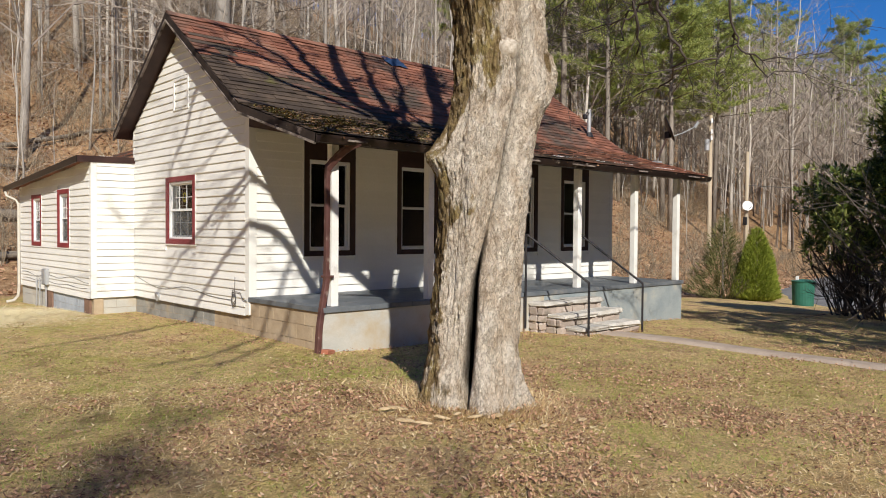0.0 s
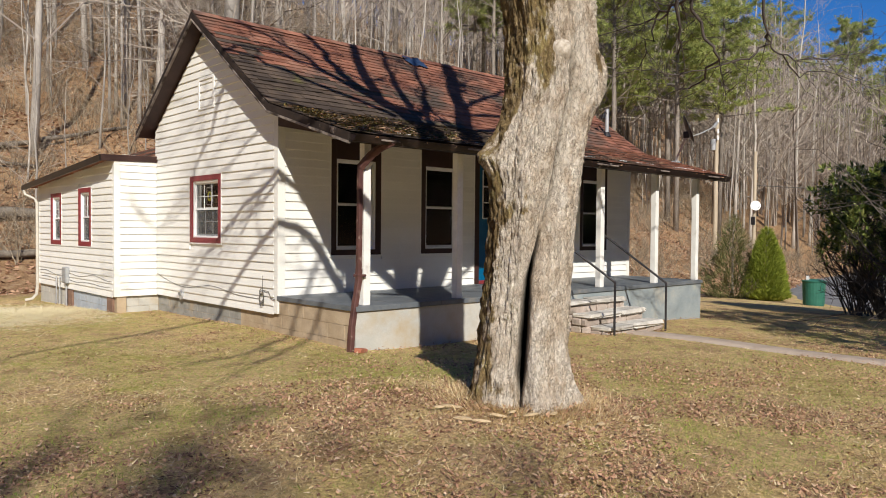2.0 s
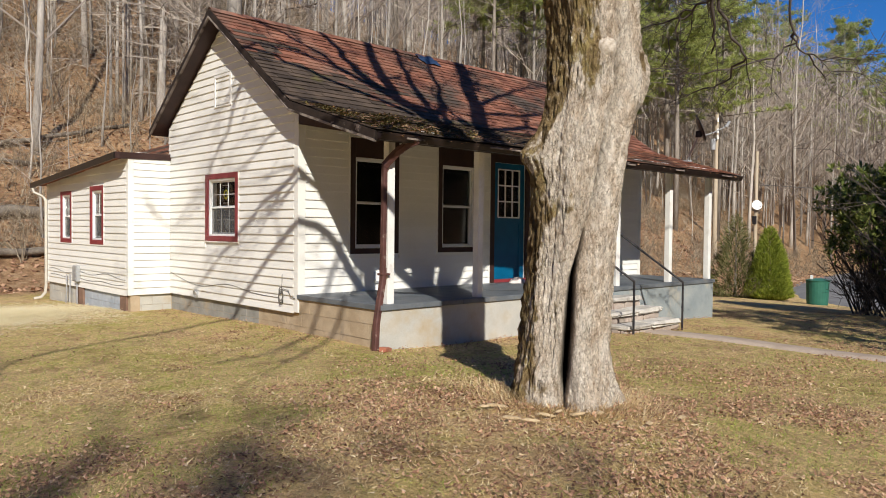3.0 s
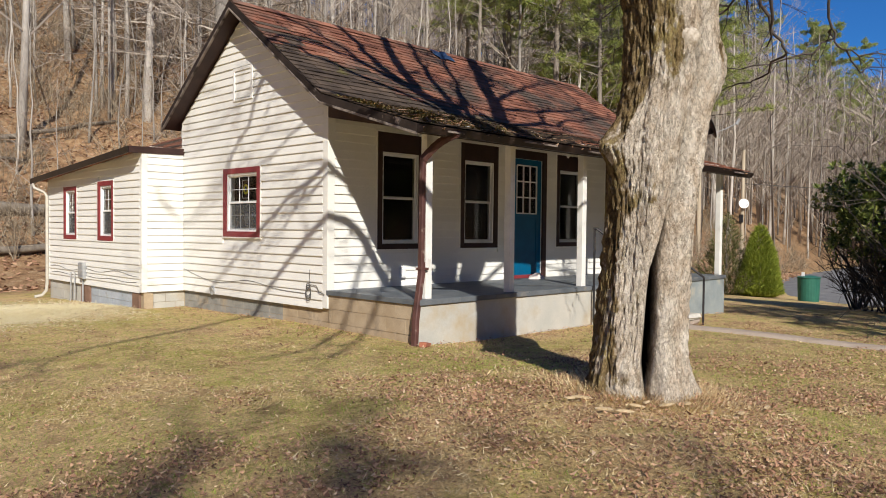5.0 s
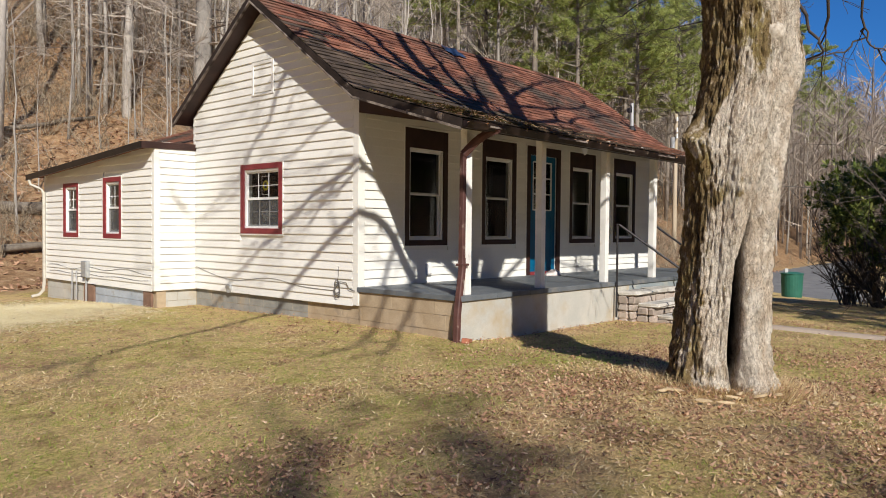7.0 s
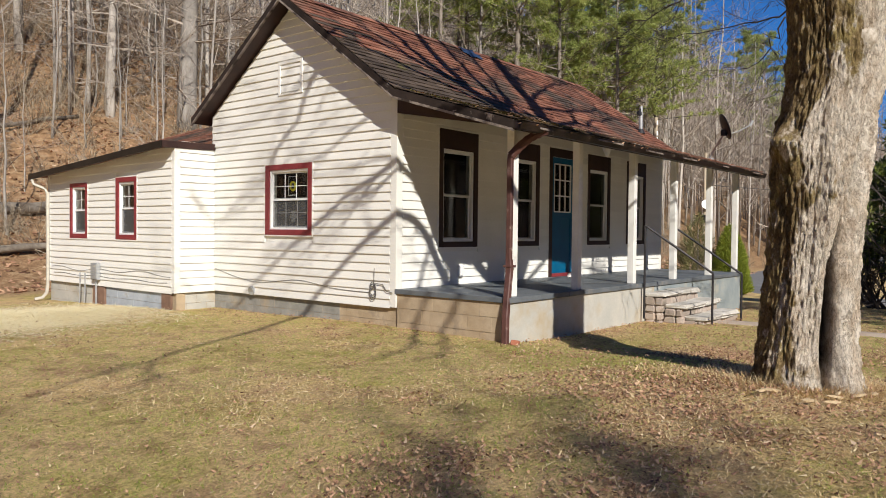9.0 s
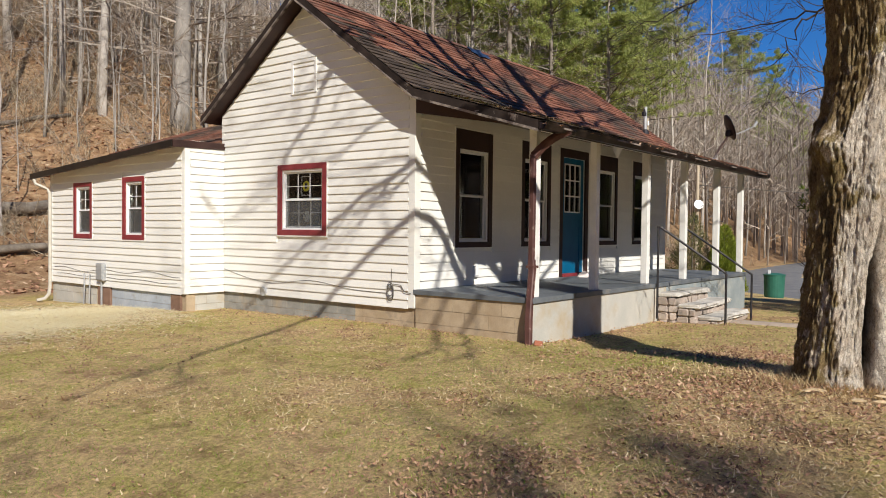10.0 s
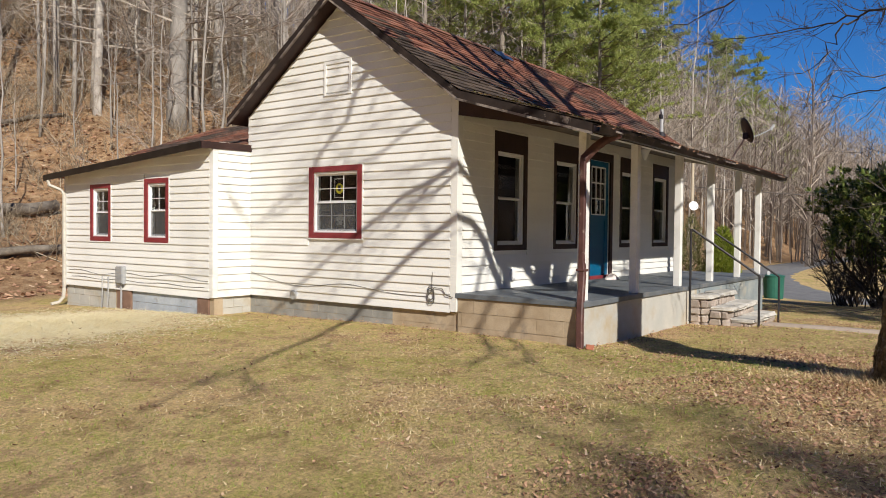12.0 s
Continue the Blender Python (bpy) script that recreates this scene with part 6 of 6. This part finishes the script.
# ---- steps and rails ----
steps = thing("porch_steps", "worn tan and white stone porch steps with loose slabs", "steps")
rs_ = random.Random(9)


def rough_stone(x0, x1, y0, y1, z0, z1, wear=0.012):
    """A hand-laid stone: a block with uneven corners, worn edges and a slightly domed top."""
    g = Geo().box(x0, x1, y0, y1, z0, z1, min(0.02, (z1 - z0) * 0.3))
    g.v = [(x + rs_.gauss(0, wear), y + rs_.gauss(0, wear), z + rs_.gauss(0, wear * 0.5)) for x, y, z in g.v]
    return g


PALE_STONE = material("pale_worn_stone", [(0.3, (0.42, 0.39, 0.34)), (0.6, (0.58, 0.55, 0.50))], 5, 0.85, 60, 0.6, 0.5, stain=(0.16, 0.13, 0.11), stain_scale=4, stain_at=(0.55, 0.68), vary=0.2)
for top, ya, yb, xa, xb, cut in ((0.45, -2.30, -1.965, 3.98, 5.60, 4.72), (0.27, -2.62, -2.27, 4.06, 5.70, 4.95), (0.09, -2.95, -2.59, 4.14, 5.80, 4.85)):
    part("step_core", Geo().box(xa + 0.06, xb - 0.06, ya + 0.06, yb - 0.002, -0.3, top - 0.07, 0.01), STONE, steps)
    for a, b in ((xa, cut), (cut, xb)):
        part("slab", rough_stone(a + 0.008, b - 0.008, ya - rs_.uniform(0.0, 0.04), yb - 0.006, top - 0.075, top + rs_.uniform(-0.015, 0.008)), PALE_STONE, steps)
    z1 = top - 0.078
    while z1 > -0.12:
        h_ = rs_.uniform(0.10, 0.16)
        x = xa
        while x < xb - 0.12:
            w_ = min(rs_.uniform(0.22, 0.5), xb - x)
            part("riser_stone", rough_stone(x + 0.006, x + w_ - 0.006, ya + rs_.uniform(0.015, 0.045), ya + 0.14, z1 - h_, z1 - 0.006, 0.009), STONE, steps)
            x += w_
        part("side_stone", rough_stone(xa + 0.005, xa + 0.12, ya + 0.15, yb - 0.01, z1 - h_, z1 - 0.006, 0.009), STONE, steps)
        z1 -= h_


def hand_rail(top, low, foot_top, label):
    t = thing("stair_railing", label, "railing", "railings beside the steps")
    r = 0.019
    tx, ty, tz = top
    lx, ly, lz = low
    part("upper_post", Geo().tube([(tx, ty, foot_top), (tx, ty, tz)], [r, r], 8), IRON, t)
    part("lower_post", Geo().tube([(lx, ly, land_at(lx, ly) - 0.05), (lx, ly, lz)], [r, r], 8), IRON, t)
    part("top_rail", Geo().tube([(tx, ty + 0.02, tz), (tx, ty - 0.03, tz), (lx, ly + 0.03, lz + 0.02), (lx, ly, lz)], [r] * 4, 8), IRON, t)


hand_rail((3.84, -2.03, 1.54), (4.17, -3.04, 0.80), 0.02, "bent black iron pipe handrail beside stone steps")
hand_rail((5.55, -1.80, 1.55), (5.78, -2.98, 0.72), 0.60, "black iron pipe handrail standing on the deck edge")

# ---- rainwater pipe at the porch corner ----
PIPE = material("maroon_metal", [(0.3, (0.065, 0.03, 0.027)), (0.7, (0.13, 0.06, 0.052))], 5, 0.45, 50, 0.15, 0.3, stain=(0.3, 0.24, 0.2), stain_scale=6, stain_at=(0.6, 0.75))


def square_pipe(g, pts, a, b, ribs=0):
    """A flattened pipe of half-widths a and b along a line."""
    pts = [Vector(p) for p in pts]
    rings = []
    for i, p in enumerate(pts):
        d = (pts[min(i + 1, len(pts) - 1)] - pts[max(i - 1, 0)]).normalized()
        s = Vector((0, 1, 0)) - d * d.y
        s.normalize()
        u = d.cross(s)
        k = 1 + (0.1 * (i % 2) if ribs else 0)
        rings.append([p + s * a * k * cs + u * b * k * sn for cs, sn in ((-1, -0.7), (-0.7, -1), (0.7, -1), (1, -0.7), (1, 0.7), (0.7, 1), (-0.7, 1), (-1, 0.7))])
    vs = [tuple(q) for r in rings for q in r]
    fs = [(8 * i + k, 8 * i + (k + 1) % 8, 8 * i + 8 + (k + 1) % 8, 8 * i + 8 + k) for i in range(len(pts) - 1) for k in range(8)]
    return g.face_set(vs, fs + [tuple(range(7, -1, -1)), tuple(range(len(vs) - 8, len(vs)))])


down = thing("downspout", "dented dark maroon metal downspout beside the corner post", "downspout")
e0, e1 = Vector((0.30, -2.26, 2.70)), Vector((0.09, -1.90, 2.40))
part("elbow", square_pipe(Geo(), [Vector((0.33, -2.27, 2.76)), e0] + [e0.lerp(e1, i / 12) + Vector((0, 0, 0.05 * math.sin(i / 12 * 3.14))) for i in range(1, 13)], 0.048, 0.040, 1), PIPE, down, "ribbed bent elbow")
part("pipe", square_pipe(Geo(), [(0.09, -1.90, 2.42), (0.085, -1.895, 2.33), (0.08, -1.90, 1.75), (0.07, -1.90, 1.05)], 0.038, 0.03), PIPE, down)
part("pipe", square_pipe(Geo(), [(0.07, -1.905, 1.08), (0.055, -1.92, 0.92), (-0.02, -1.94, 0.6), (-0.075, -1.96, 0.35), (-0.115, -1.985, -0.01)], 0.044, 0.034), PIPE, down)
part("strap", Geo().box(0.02, 0.15, -1.96, -1.845, 0.98, 1.01, 0.004), PIPE, down)
BRICK = material("red_brick", [(0.3, (0.35, 0.12, 0.07)), (0.7, (0.45, 0.19, 0.12))], 12, 0.9, 60, 0.5, 0.4)
bk = part("brick", Geo().box(-0.1, 0.1, -0.05, 0.05, 0, 0.065, 0.008), BRICK)
bk.matrix_basis = pose(-0.02, -2.07, land_at(0, -2.05) - 0.01, 6, 8, 28)
tagged(bk, "broken red brick at the porch corner", "brick")

# ---- fittings on the house ----
GREY_BOX = material("grey_metal_box", [(0.3, (0.36, 0.37, 0.38)), (0.7, (0.46, 0.47, 0.48))], 6, 0.45, 50, 0.1, 0.2, metal=0.3)
BROWN_PAINT = material("brown_board", [(0.3, (0.20, 0.12, 0.085)), (0.7, (0.29, 0.18, 0.13))], 5, 0.8, 50, 0.4, 0.4)
BLUE_GREY = material("blue_grey_block_paint", [(0.3, (0.33, 0.37, 0.42)), (0.7, (0.46, 0.50, 0.55))], 3, 0.8, 60, 0.4, 0.3, stain=(0.28, 0.25, 0.22), stain_scale=4, stain_at=(0.58, 0.72), vary=0.06)
block_wall(base2, "y", WING_X + 0.02, -1, 4.95, 7.0, -0.3, 0.29, BLUE_GREY)
for ya, yb in ((4.62, 4.93), (7.02, 7.5)):
    part("patch_board", Geo().box(WING_X - 0.01, WING_X + 0.029, ya, yb, -0.35, 0.28, 0.004), BROWN_PAINT, base2, "brown board over the foundation")
meter = thing("meter_box", "small grey utility box on the siding", "utility box")
part("cabinet", Geo().box(WING_X - 0.10, WING_X - 0.02, 7.15, 7.40, 0.40, 0.74, 0.01), GREY_BOX, meter)
part("cabinet_lid", Geo().box(WING_X - 0.112, WING_X - 0.10, 7.16, 7.39, 0.42, 0.73, 0.005), GREY_BOX, meter)
part("conduit", Geo().tube([(WING_X - 0.05, 7.28, 0.41), (WING_X - 0.05, 7.28, -0.25)], [0.02, 0.02], 8), GREY_BOX, meter)
for y, x in ((7.95, -0.06), (7.75, -0.05)):
    tagged(part("wall_pipe", Geo().tube([(WING_X + x, y, 0.52), (WING_X + x, y, 0.2), (WING_X + x - 0.01, y + 0.02, -0.25)], [0.014] * 3, 7), GREY_BOX), "thin grey service pipe beside the utility box", "pipe")


def cable(name, pts, r, label):
    tagged(part(name, Geo().tube(pts, [r] * len(pts), 6), CABLE), label, "cable")


CABLE = material("dark_cable", [(0.3, (0.06, 0.055, 0.05)), (0.7, (0.13, 0.12, 0.11))], 9, 0.6, 40, 0.1, 0.2)
cable("cable", [(WING_X - 0.03, 9.3 - 4.7 * i / 20, 0.60 + 0.03 * math.sin(i * 0.9) - 0.02 * math.sin(i * 0.31)) for i in range(21)], 0.004, "dark cable sagging along the wing's siding")
cable("cable", [(WING_X - 0.03, 9.2 - 4.5 * i / 16, 0.47 + 0.015 * math.sin(i * 1.2)) for i in range(17)], 0.004, "thin cable along the wing's siding")
cable("cable", [(-0.03, 4.45 - 3.95 * i / 24, 0.72 - 0.20 * math.sin(min(1, i / 9) * 1.57) + 0.10 * math.exp(-((i - 14) / 4) ** 2)) for i in range(25)], 0.004, "dark cable sagging along the gable wall")
coil = [(-0.04 - 0.004 * (i % 3), 0.42 + 0.06 * math.cos(i * 0.55) * (1 + 0.004 * i), 0.60 - 0.03 * i / 10 + 0.09 * math.sin(i * 0.55)) for i in range(36)]
cable("coiled_cable", coil + [(-0.04, 0.36, 0.66), (-0.04, 0.22, 0.65), (-0.04, 0.15, 0.56), (-0.04, 0.03, 0.54)], 0.006, "coiled dark cable hanging on the gable wall")
cable("cable", [(-0.03, 0.42, 0.62), (-0.03, 0.41, 0.74), (-0.03, 0.405, 0.88)], 0.005, "cable end standing up from the coil")
vent = thing("dryer_vent", "round grey vent hood on the foundation", "vent")
part("collar", Geo().tube([(0.02, 3.34, 0.38), (-0.05, 3.34, 0.38)], [0.085, 0.08], 16), GREY_BOX, vent)
part("flap", Geo().tube([(-0.05, 3.34, 0.38), (-0.056, 3.34, 0.378)], [0.07, 0.068], 16), GREY_BOX, vent)
gv = thing("gable_vent", "painted-over white frame of an old gable vent", "vent")
for ya, yb, za, zb in ((2.04, 2.09, 3.62, 4.17), (2.60, 2.65, 3.62, 4.17), (2.09, 2.60, 4.12, 4.17), (2.09, 2.60, 3.62, 3.65)):
    part("trim_board", Geo().box(-0.04, -0.018, ya, yb, za, zb, 0.003), WHITE, gv)
out_box = thing("outlet_cover", "white outdoor outlet cover on the porch wall", "outlet")
part("cover", Geo().box(1.38, 1.49, -0.07, -0.012, 0.72, 0.90, 0.01), VINYL, out_box)
part("lid", Geo().box(1.395, 1.475, -0.082, -0.07, 0.74, 0.88, 0.006), VINYL, out_box)

lamp = thing("porch_lamp", "white conical porch ceiling lamp", "lamp", at=(4.72, -0.86, 2.98))
g = Geo()
g.tube([(0, 0, 0.06), (0, 0, 0.03), (0, 0, 0.028), (0, 0, -0.16)], [0.07, 0.07, 0.10, 0.015], 14)
part("shade", g, VINYL, lamp, smooth=False)

CLOTH = material("white_cloth", [(0.3, (0.62, 0.52, 0.5)), (0.7, (0.78, 0.72, 0.7))], 12, 0.9, 60, 0.4, 0.3)
g = Geo()
nn, mm = 14, 9
for i in range(mm):
    for k in range(nn):
        a = 2 * math.pi * k / nn
        s = i / (mm - 1)
        r = math.sin(s * math.pi * 0.5 + 0.02)
        g.v.append((0.20 * r * math.cos(a) * (1 + 0.12 * math.sin(3 * a)), 0.11 * r * math.sin(a), 0.09 * math.cos(s * math.pi * 0.5) * (1 + 0.25 * math.sin(4 * a + 5 * s))))
g.f = [(i * nn + k, (i + 1) * nn + k, (i + 1) * nn + (k + 1) % nn, i * nn + (k + 1) % nn) for i in range(mm - 1) for k in range(nn)]
rag = part("cloth_bundle", g, CLOTH, smooth=True)
rag.location = (4.55, -0.32, 0.603)
tagged(rag, "crumpled pale cloth lying on the deck by the door", "cloth")

# sticker in the gable window
YELLOW = material("yellow_sticker", [(0.3, (0.62, 0.55, 0.02)), (0.7, (0.72, 0.65, 0.04))], 20, 0.5, 60, 0.05, 0.1)
st = thing("window_sticker", "yellow round label in a white border inside the window", "sticker")
xs = 0.047
g = Geo()
g.tube([(xs, 2.36, 2.14), (xs - 0.002, 2.36, 2.14)], [0.085, 0.085], 24)
part("disc", g, YELLOW, st)
for ya, yb, za, zb in ((2.26, 2.27, 1.99, 2.30), (2.46, 2.47, 1.99, 2.30), (2.27, 2.46, 2.29, 2.30), (2.27, 2.46, 1.99, 2.00)):
    part("border", Geo().box(xs - 0.002, xs, ya, yb, za, zb), VINYL, st)
part("print_bar", Geo().box(xs - 0.004, xs - 0.0022, 2.33, 2.39, 2.10, 2.19), IRON, st)
st2 = thing("window_label", "small pale paper label on the lower sash", "sticker")
part("paper", Geo().box(0.062, 0.064, 2.31, 2.41, 1.56, 1.74), VINYL, st2)
part("paper_fold", Geo().box(0.061, 0.063, 2.27, 2.45, 1.62, 1.68), VINYL, st2)

# wing rainwater pipe and gutter end
DULL_WHITE = material("dull_white_metal", [(0.3, (0.50, 0.47, 0.41)), (0.7, (0.62, 0.59, 0.52))], 6, 0.5, 50, 0.15, 0.3)
wd = thing("downspout", "white metal downspout at the wing's far corner", "downspout")
part("elbow", square_pipe(Geo(), [(-1.06, 9.72, 2.44), (-1.04, 9.68, 2.34), (-0.88, 9.50, 2.24), (-0.85, 9.46, 2.14)], 0.032, 0.026), DULL_WHITE, wd)
part("pipe", square_pipe(Geo(), [(-0.85, 9.46, 2.18), (-0.85, 9.46, 1.2), (-0.85, 9.46, 0.15)], 0.032, 0.026), DULL_WHITE, wd)
part("shoe", square_pipe(Geo(), [(-0.85, 9.46, 0.2), (-0.87, 9.46, 0.02), (-0.95, 9.48, -0.08), (-1.1, 9.5, -0.11)], 0.034, 0.028), DULL_WHITE, wd)

# ---- roof fittings and litter ----
TARP = material("blue_tarp", [(0.3, (0.015, 0.03, 0.07)), (0.7, (0.04, 0.075, 0.15))], 8, 0.4, 30, 0.4, 0.3)
g = Geo()
for i in range(7):
    for k in range(5):
        x, yy = 4.15 + 0.5 * i / 6, 2.22 - 0.30 * k / 4
        g.v.append((x, yy + 0.03 * math.sin(i * 2.2), RIDGE_Z - (RIDGE_Y - yy) * 0.72 + 0.045 + 0.02 * math.sin(i * 1.7 + k * 2.1)))
g.f = [(i * 5 + k, i * 5 + k + 1, (i + 1) * 5 + k + 1, (i + 1) * 5 + k) for i in range(6) for k in range(4)]
tagged(part("tarp_scrap", g, TARP, smooth=True), "crumpled scrap of blue tarp on the roof ridge", "tarp")
vp = thing("vent_pipe", "grey metal vent pipe on the roof", "pipe")
zr = RIDGE_Z - (RIDGE_Y - 0.35) * 0.72
part("pipe", Geo().tube([(8.75, 0.35, zr - 0.05), (8.75, 0.35, zr + 0.62)], [0.045, 0.045], 10), GREY_BOX, vp)
part("collar", Geo().tube([(8.75, 0.35, zr - 0.02), (8.75, 0.35, zr + 0.09)], [0.11, 0.055], 10), IRON, vp)
part("bracket", Geo().tube([(8.75, 0.35, zr + 0.5), (8.6, 0.30, zr + 0.54), (8.48, 0.26, zr + 0.44)], [0.012, 0.012, 0.012], 6), IRON, vp)
part("box", Geo().box(8.42, 8.52, 0.22, 0.30, zr + 0.36, zr + 0.46, 0.01), IRON, vp)

DISH = material("black_dish_mesh", [(0.3, (0.012, 0.012, 0.014)), (0.7, (0.03, 0.03, 0.03))], 9, 0.5, 40, 0.1, 0.2)
sd = thing("satellite_dish", "old black satellite dish on a grey arm above the eave", "satellite dish")
c0 = Vector((9.07, -1.49, 3.82))
axis = Vector((0.50, -0.78, 0.36)).normalized()
s1 = axis.cross(Vector((0, 0, 1))).normalized()
s2 = s1.cross(axis)
g = Geo()
for ring in range(6):
    r = 0.30 * ring / 5
    for k in range(24):
        a = 2 * math.pi * k / 24
        p = c0 + s1 * r * math.cos(a) + s2 * r * math.sin(a) + axis * (0.55 * r * r - 0.02)
        g.v.append(tuple(p))
g.f = [(i * 24 + k, i * 24 + (k + 1) % 24, (i + 1) * 24 + (k + 1) % 24, (i + 1) * 24 + k) for i in range(5) for k in range(24)]
ds_ = part("reflector", g, DISH, sd, smooth=True)
ds_.modifiers.new("thick", "SOLIDIFY").thickness = 0.01
part("mast", Geo().tube([(9.30, -1.08, 3.15), (9.18, -1.28, 3.42), (9.03, -1.50, 3.66)], [0.02, 0.02, 0.02], 8), GREY_BOX, sd)
part("arm", Geo().tube([(9.03, -1.52, 3.62), (9.2, -1.75, 3.72), (9.36, -1.98, 3.86)], [0.014] * 3, 8), GREY_BOX, sd)
part("receiver", Geo().tube([(9.34, -1.95, 3.83), (9.38, -2.01, 3.95)], [0.035, 0.03], 8), GREY_BOX, sd)
part("bracket", Geo().box(8.98, 9.08, -1.56, -1.44, 3.62, 3.76, 0.01), DISH, sd)
part("foot_plate", Geo().box(9.22, 9.38, -1.16, -1.0, 3.13, 3.17, 0.005), GREY_BOX, sd)

MOSS = leaf_material("roof_moss", [(0.0, (0.06, 0.055, 0.02)), (0.6, (0.15, 0.13, 0.04)), (1.0, (0.34, 0.17, 0.05))], 0.9, 0.1)


def roof_litter():
    rs = np.random.RandomState(23)
    n = 3600
    y = -0.25 - 1.9 * rs.beta(1.6, 1.4, n)
    x = X0 + 0.05 + 3.4 * rs.beta(1.1, 2.2, n)
    keep = patch(x, y, 3.1) + rs.normal(0, 0.12, n) > 0.46
    x, y = x[keep], y[keep]
    z = KINK_Z + (y - KINK_Y) * 0.30 + 0.018
    n = len(x)
    a = rs.uniform(0, 6.28, n)
    p = np.stack([x, y, z], 1)
    d = np.stack([np.cos(a) * 1.3, np.sin(a) * 1.3, rs.uniform(0.1, 0.9, n)], 1)
    d /= np.linalg.norm(d, axis=1, keepdims=True)
    s = np.stack([-np.sin(a), np.cos(a), 0 * a], 1)
    scatter_mesh("roof_moss", [blades(p, p + d * rs.uniform(0.02, 0.06, n)[:, None], s, 0.03)], MOSS, None, "yellow-green moss on the porch roof", "moss")
    n = 240
    x = X0 + 0.05 + 9.6 * rs.beta(0.8, 1.6, n)
    y = -2.15 + 1.7 * rs.beta(0.8, 2.0, n)
    z = KINK_Z + (y - KINK_Y) * 0.30 + 0.03
    a = rs.normal(0.3, 0.8, n)
    p = np.stack([x, y, z], 1)
    d = np.stack([np.cos(a), np.sin(a), rs.normal(0.0, 0.12, n) + 0.3 * np.sin(a)], 1)
    scatter_mesh("roof_twigs", [spikes(p, p + d * rs.uniform(0.05, 0.3, n)[:, None], 0.005)], DEAD, None, "dry straw and twigs caught on the porch roof", "litter")
    n = 260
    x = X0 + 0.05 + 9.6 * rs.uniform(0, 1, n)
    y = -2.24 + 0.06 * rs.uniform(-1, 1, n)
    a = rs.uniform(0, 6.28, n)
    al = np.stack([np.cos(a), np.sin(a), rs.uniform(-0.2, 0.6, n)], 1)
    al /= np.linalg.norm(al, axis=1, keepdims=True)
    ac = np.cross(al, np.stack([rs.normal(0, 0.3, n), rs.normal(0, 0.3, n), np.ones(n)], 1))
    ac /= np.linalg.norm(ac, axis=1, keepdims=True)
    scatter_mesh("gutter_leaves", [leaves(np.stack([x, y, np.full(n, EAVE_Z - 0.05)], 1), al, ac, 0.06, 0.045, 0.3)], DEAD, None, "dead leaves filling the gutter", "leaves")


roof_litter()

# ---- beyond the porch: bin, poles and wires ----
BIN = material("green_bin", [(0.3, (0.022, 0.11, 0.08)), (0.7, (0.035, 0.15, 0.105))], 4, 0.5, 40, 0.1, 0.2)
POLE = material("weathered_pole", [(0.3, (0.42, 0.34, 0.24)), (0.7, (0.56, 0.48, 0.36))], 4, 0.85, 40, 0.4, 0.4, stretch=(1, 1, 0.1))
bin_ = thing("rubbish_bin", "round dull green rubbish bin with a pale lid tag", "bin", at=(22.5, 0.9, land_at(22.5, 0.9)))
bin_.scale = (0.92, 0.92, 0.9)
part("barrel", Geo().tube([(0, 0, 0.0), (0, 0, 0.1), (0, 0, 0.9), (0, 0, 0.97)], [0.38, 0.39, 0.42, 0.43], 24), BIN, bin_)
part("lid", Geo().tube([(0, 0, 0.97), (0, 0, 1.0), (0, 0, 1.06)], [0.45, 0.45, 0.2], 24), BIN, bin_)
part("lid_tag", Geo().box(-0.25, -0.2, 0.1, 0.2, 1.03, 1.2), VINYL, bin_)

dp = thing("dish_pole", "tall pale wooden pole with a small white dish", "pole", at=(30.5, 6.8, land_at(30.5, 6.8)))
zb = dp.location.z
part("pole", Geo().tube([(0, 0, -0.3), (0, 0, 5.6 - zb)], [0.10, 0.085], 10), POLE, dp)
part("dish", Geo().tube([(-0.14, -0.10, 2.92 - zb), (-0.20, -0.14, 2.93 - zb), (-0.24, -0.17, 2.94 - zb)], [0.06, 0.22, 0.24], 20), VINYL, dp)
part("dish_arm", Geo().tube([(-0.1, -0.05, 2.7 - zb), (-0.3, -0.4, 2.9 - zb)], [0.02, 0.02], 6), GREY_BOX, dp)
part("meter_can", Geo().box(-0.16, -0.08, -0.1, 0.1, 2.0 - zb, 2.4 - zb, 0.02), IRON, dp)
up_ = thing("utility_pole", "wooden utility pole with pale insulators", "pole", at=(40.0, 13.7, land_at(40, 13.7)))
zb = up_.location.z
part("pole", Geo().tube([(0, 0, -0.5), (0, 0, 9.2 - zb)], [0.16, 0.12], 10), POLE, up_)
for z in (8.7, 8.0, 7.6):
    part("insulator", Geo().tube([(-0.12, -0.1, z - zb), (-0.24, -0.2, z - zb), (-0.24, -0.2, z + 0.25 - zb)], [0.05, 0.07, 0.05], 8), VINYL, up_)
part("transformer", Geo().tube([(-0.35, 0.05, 6.9 - zb), (-0.35, 0.05, 7.6 - zb)], [0.16, 0.16], 12), GREY_BOX, up_)
cable("overhead_wire", [(30.5 + 25 * i / 12, 6.8 - 17 * i / 12, 3.95 - 0.35 * math.sin(i / 12 * 3.14)) for i in range(13)], 0.018, "sagging overhead wire beyond the road")
cable("overhead_wire", [(40 - 30.7 * i / 14, 13.7 - 13 * i / 14, 7.6 - 4.4 * i / 14 - 0.7 * math.sin(i / 14 * 3.14)) for i in range(15)], 0.012, "overhead service wire to the house")
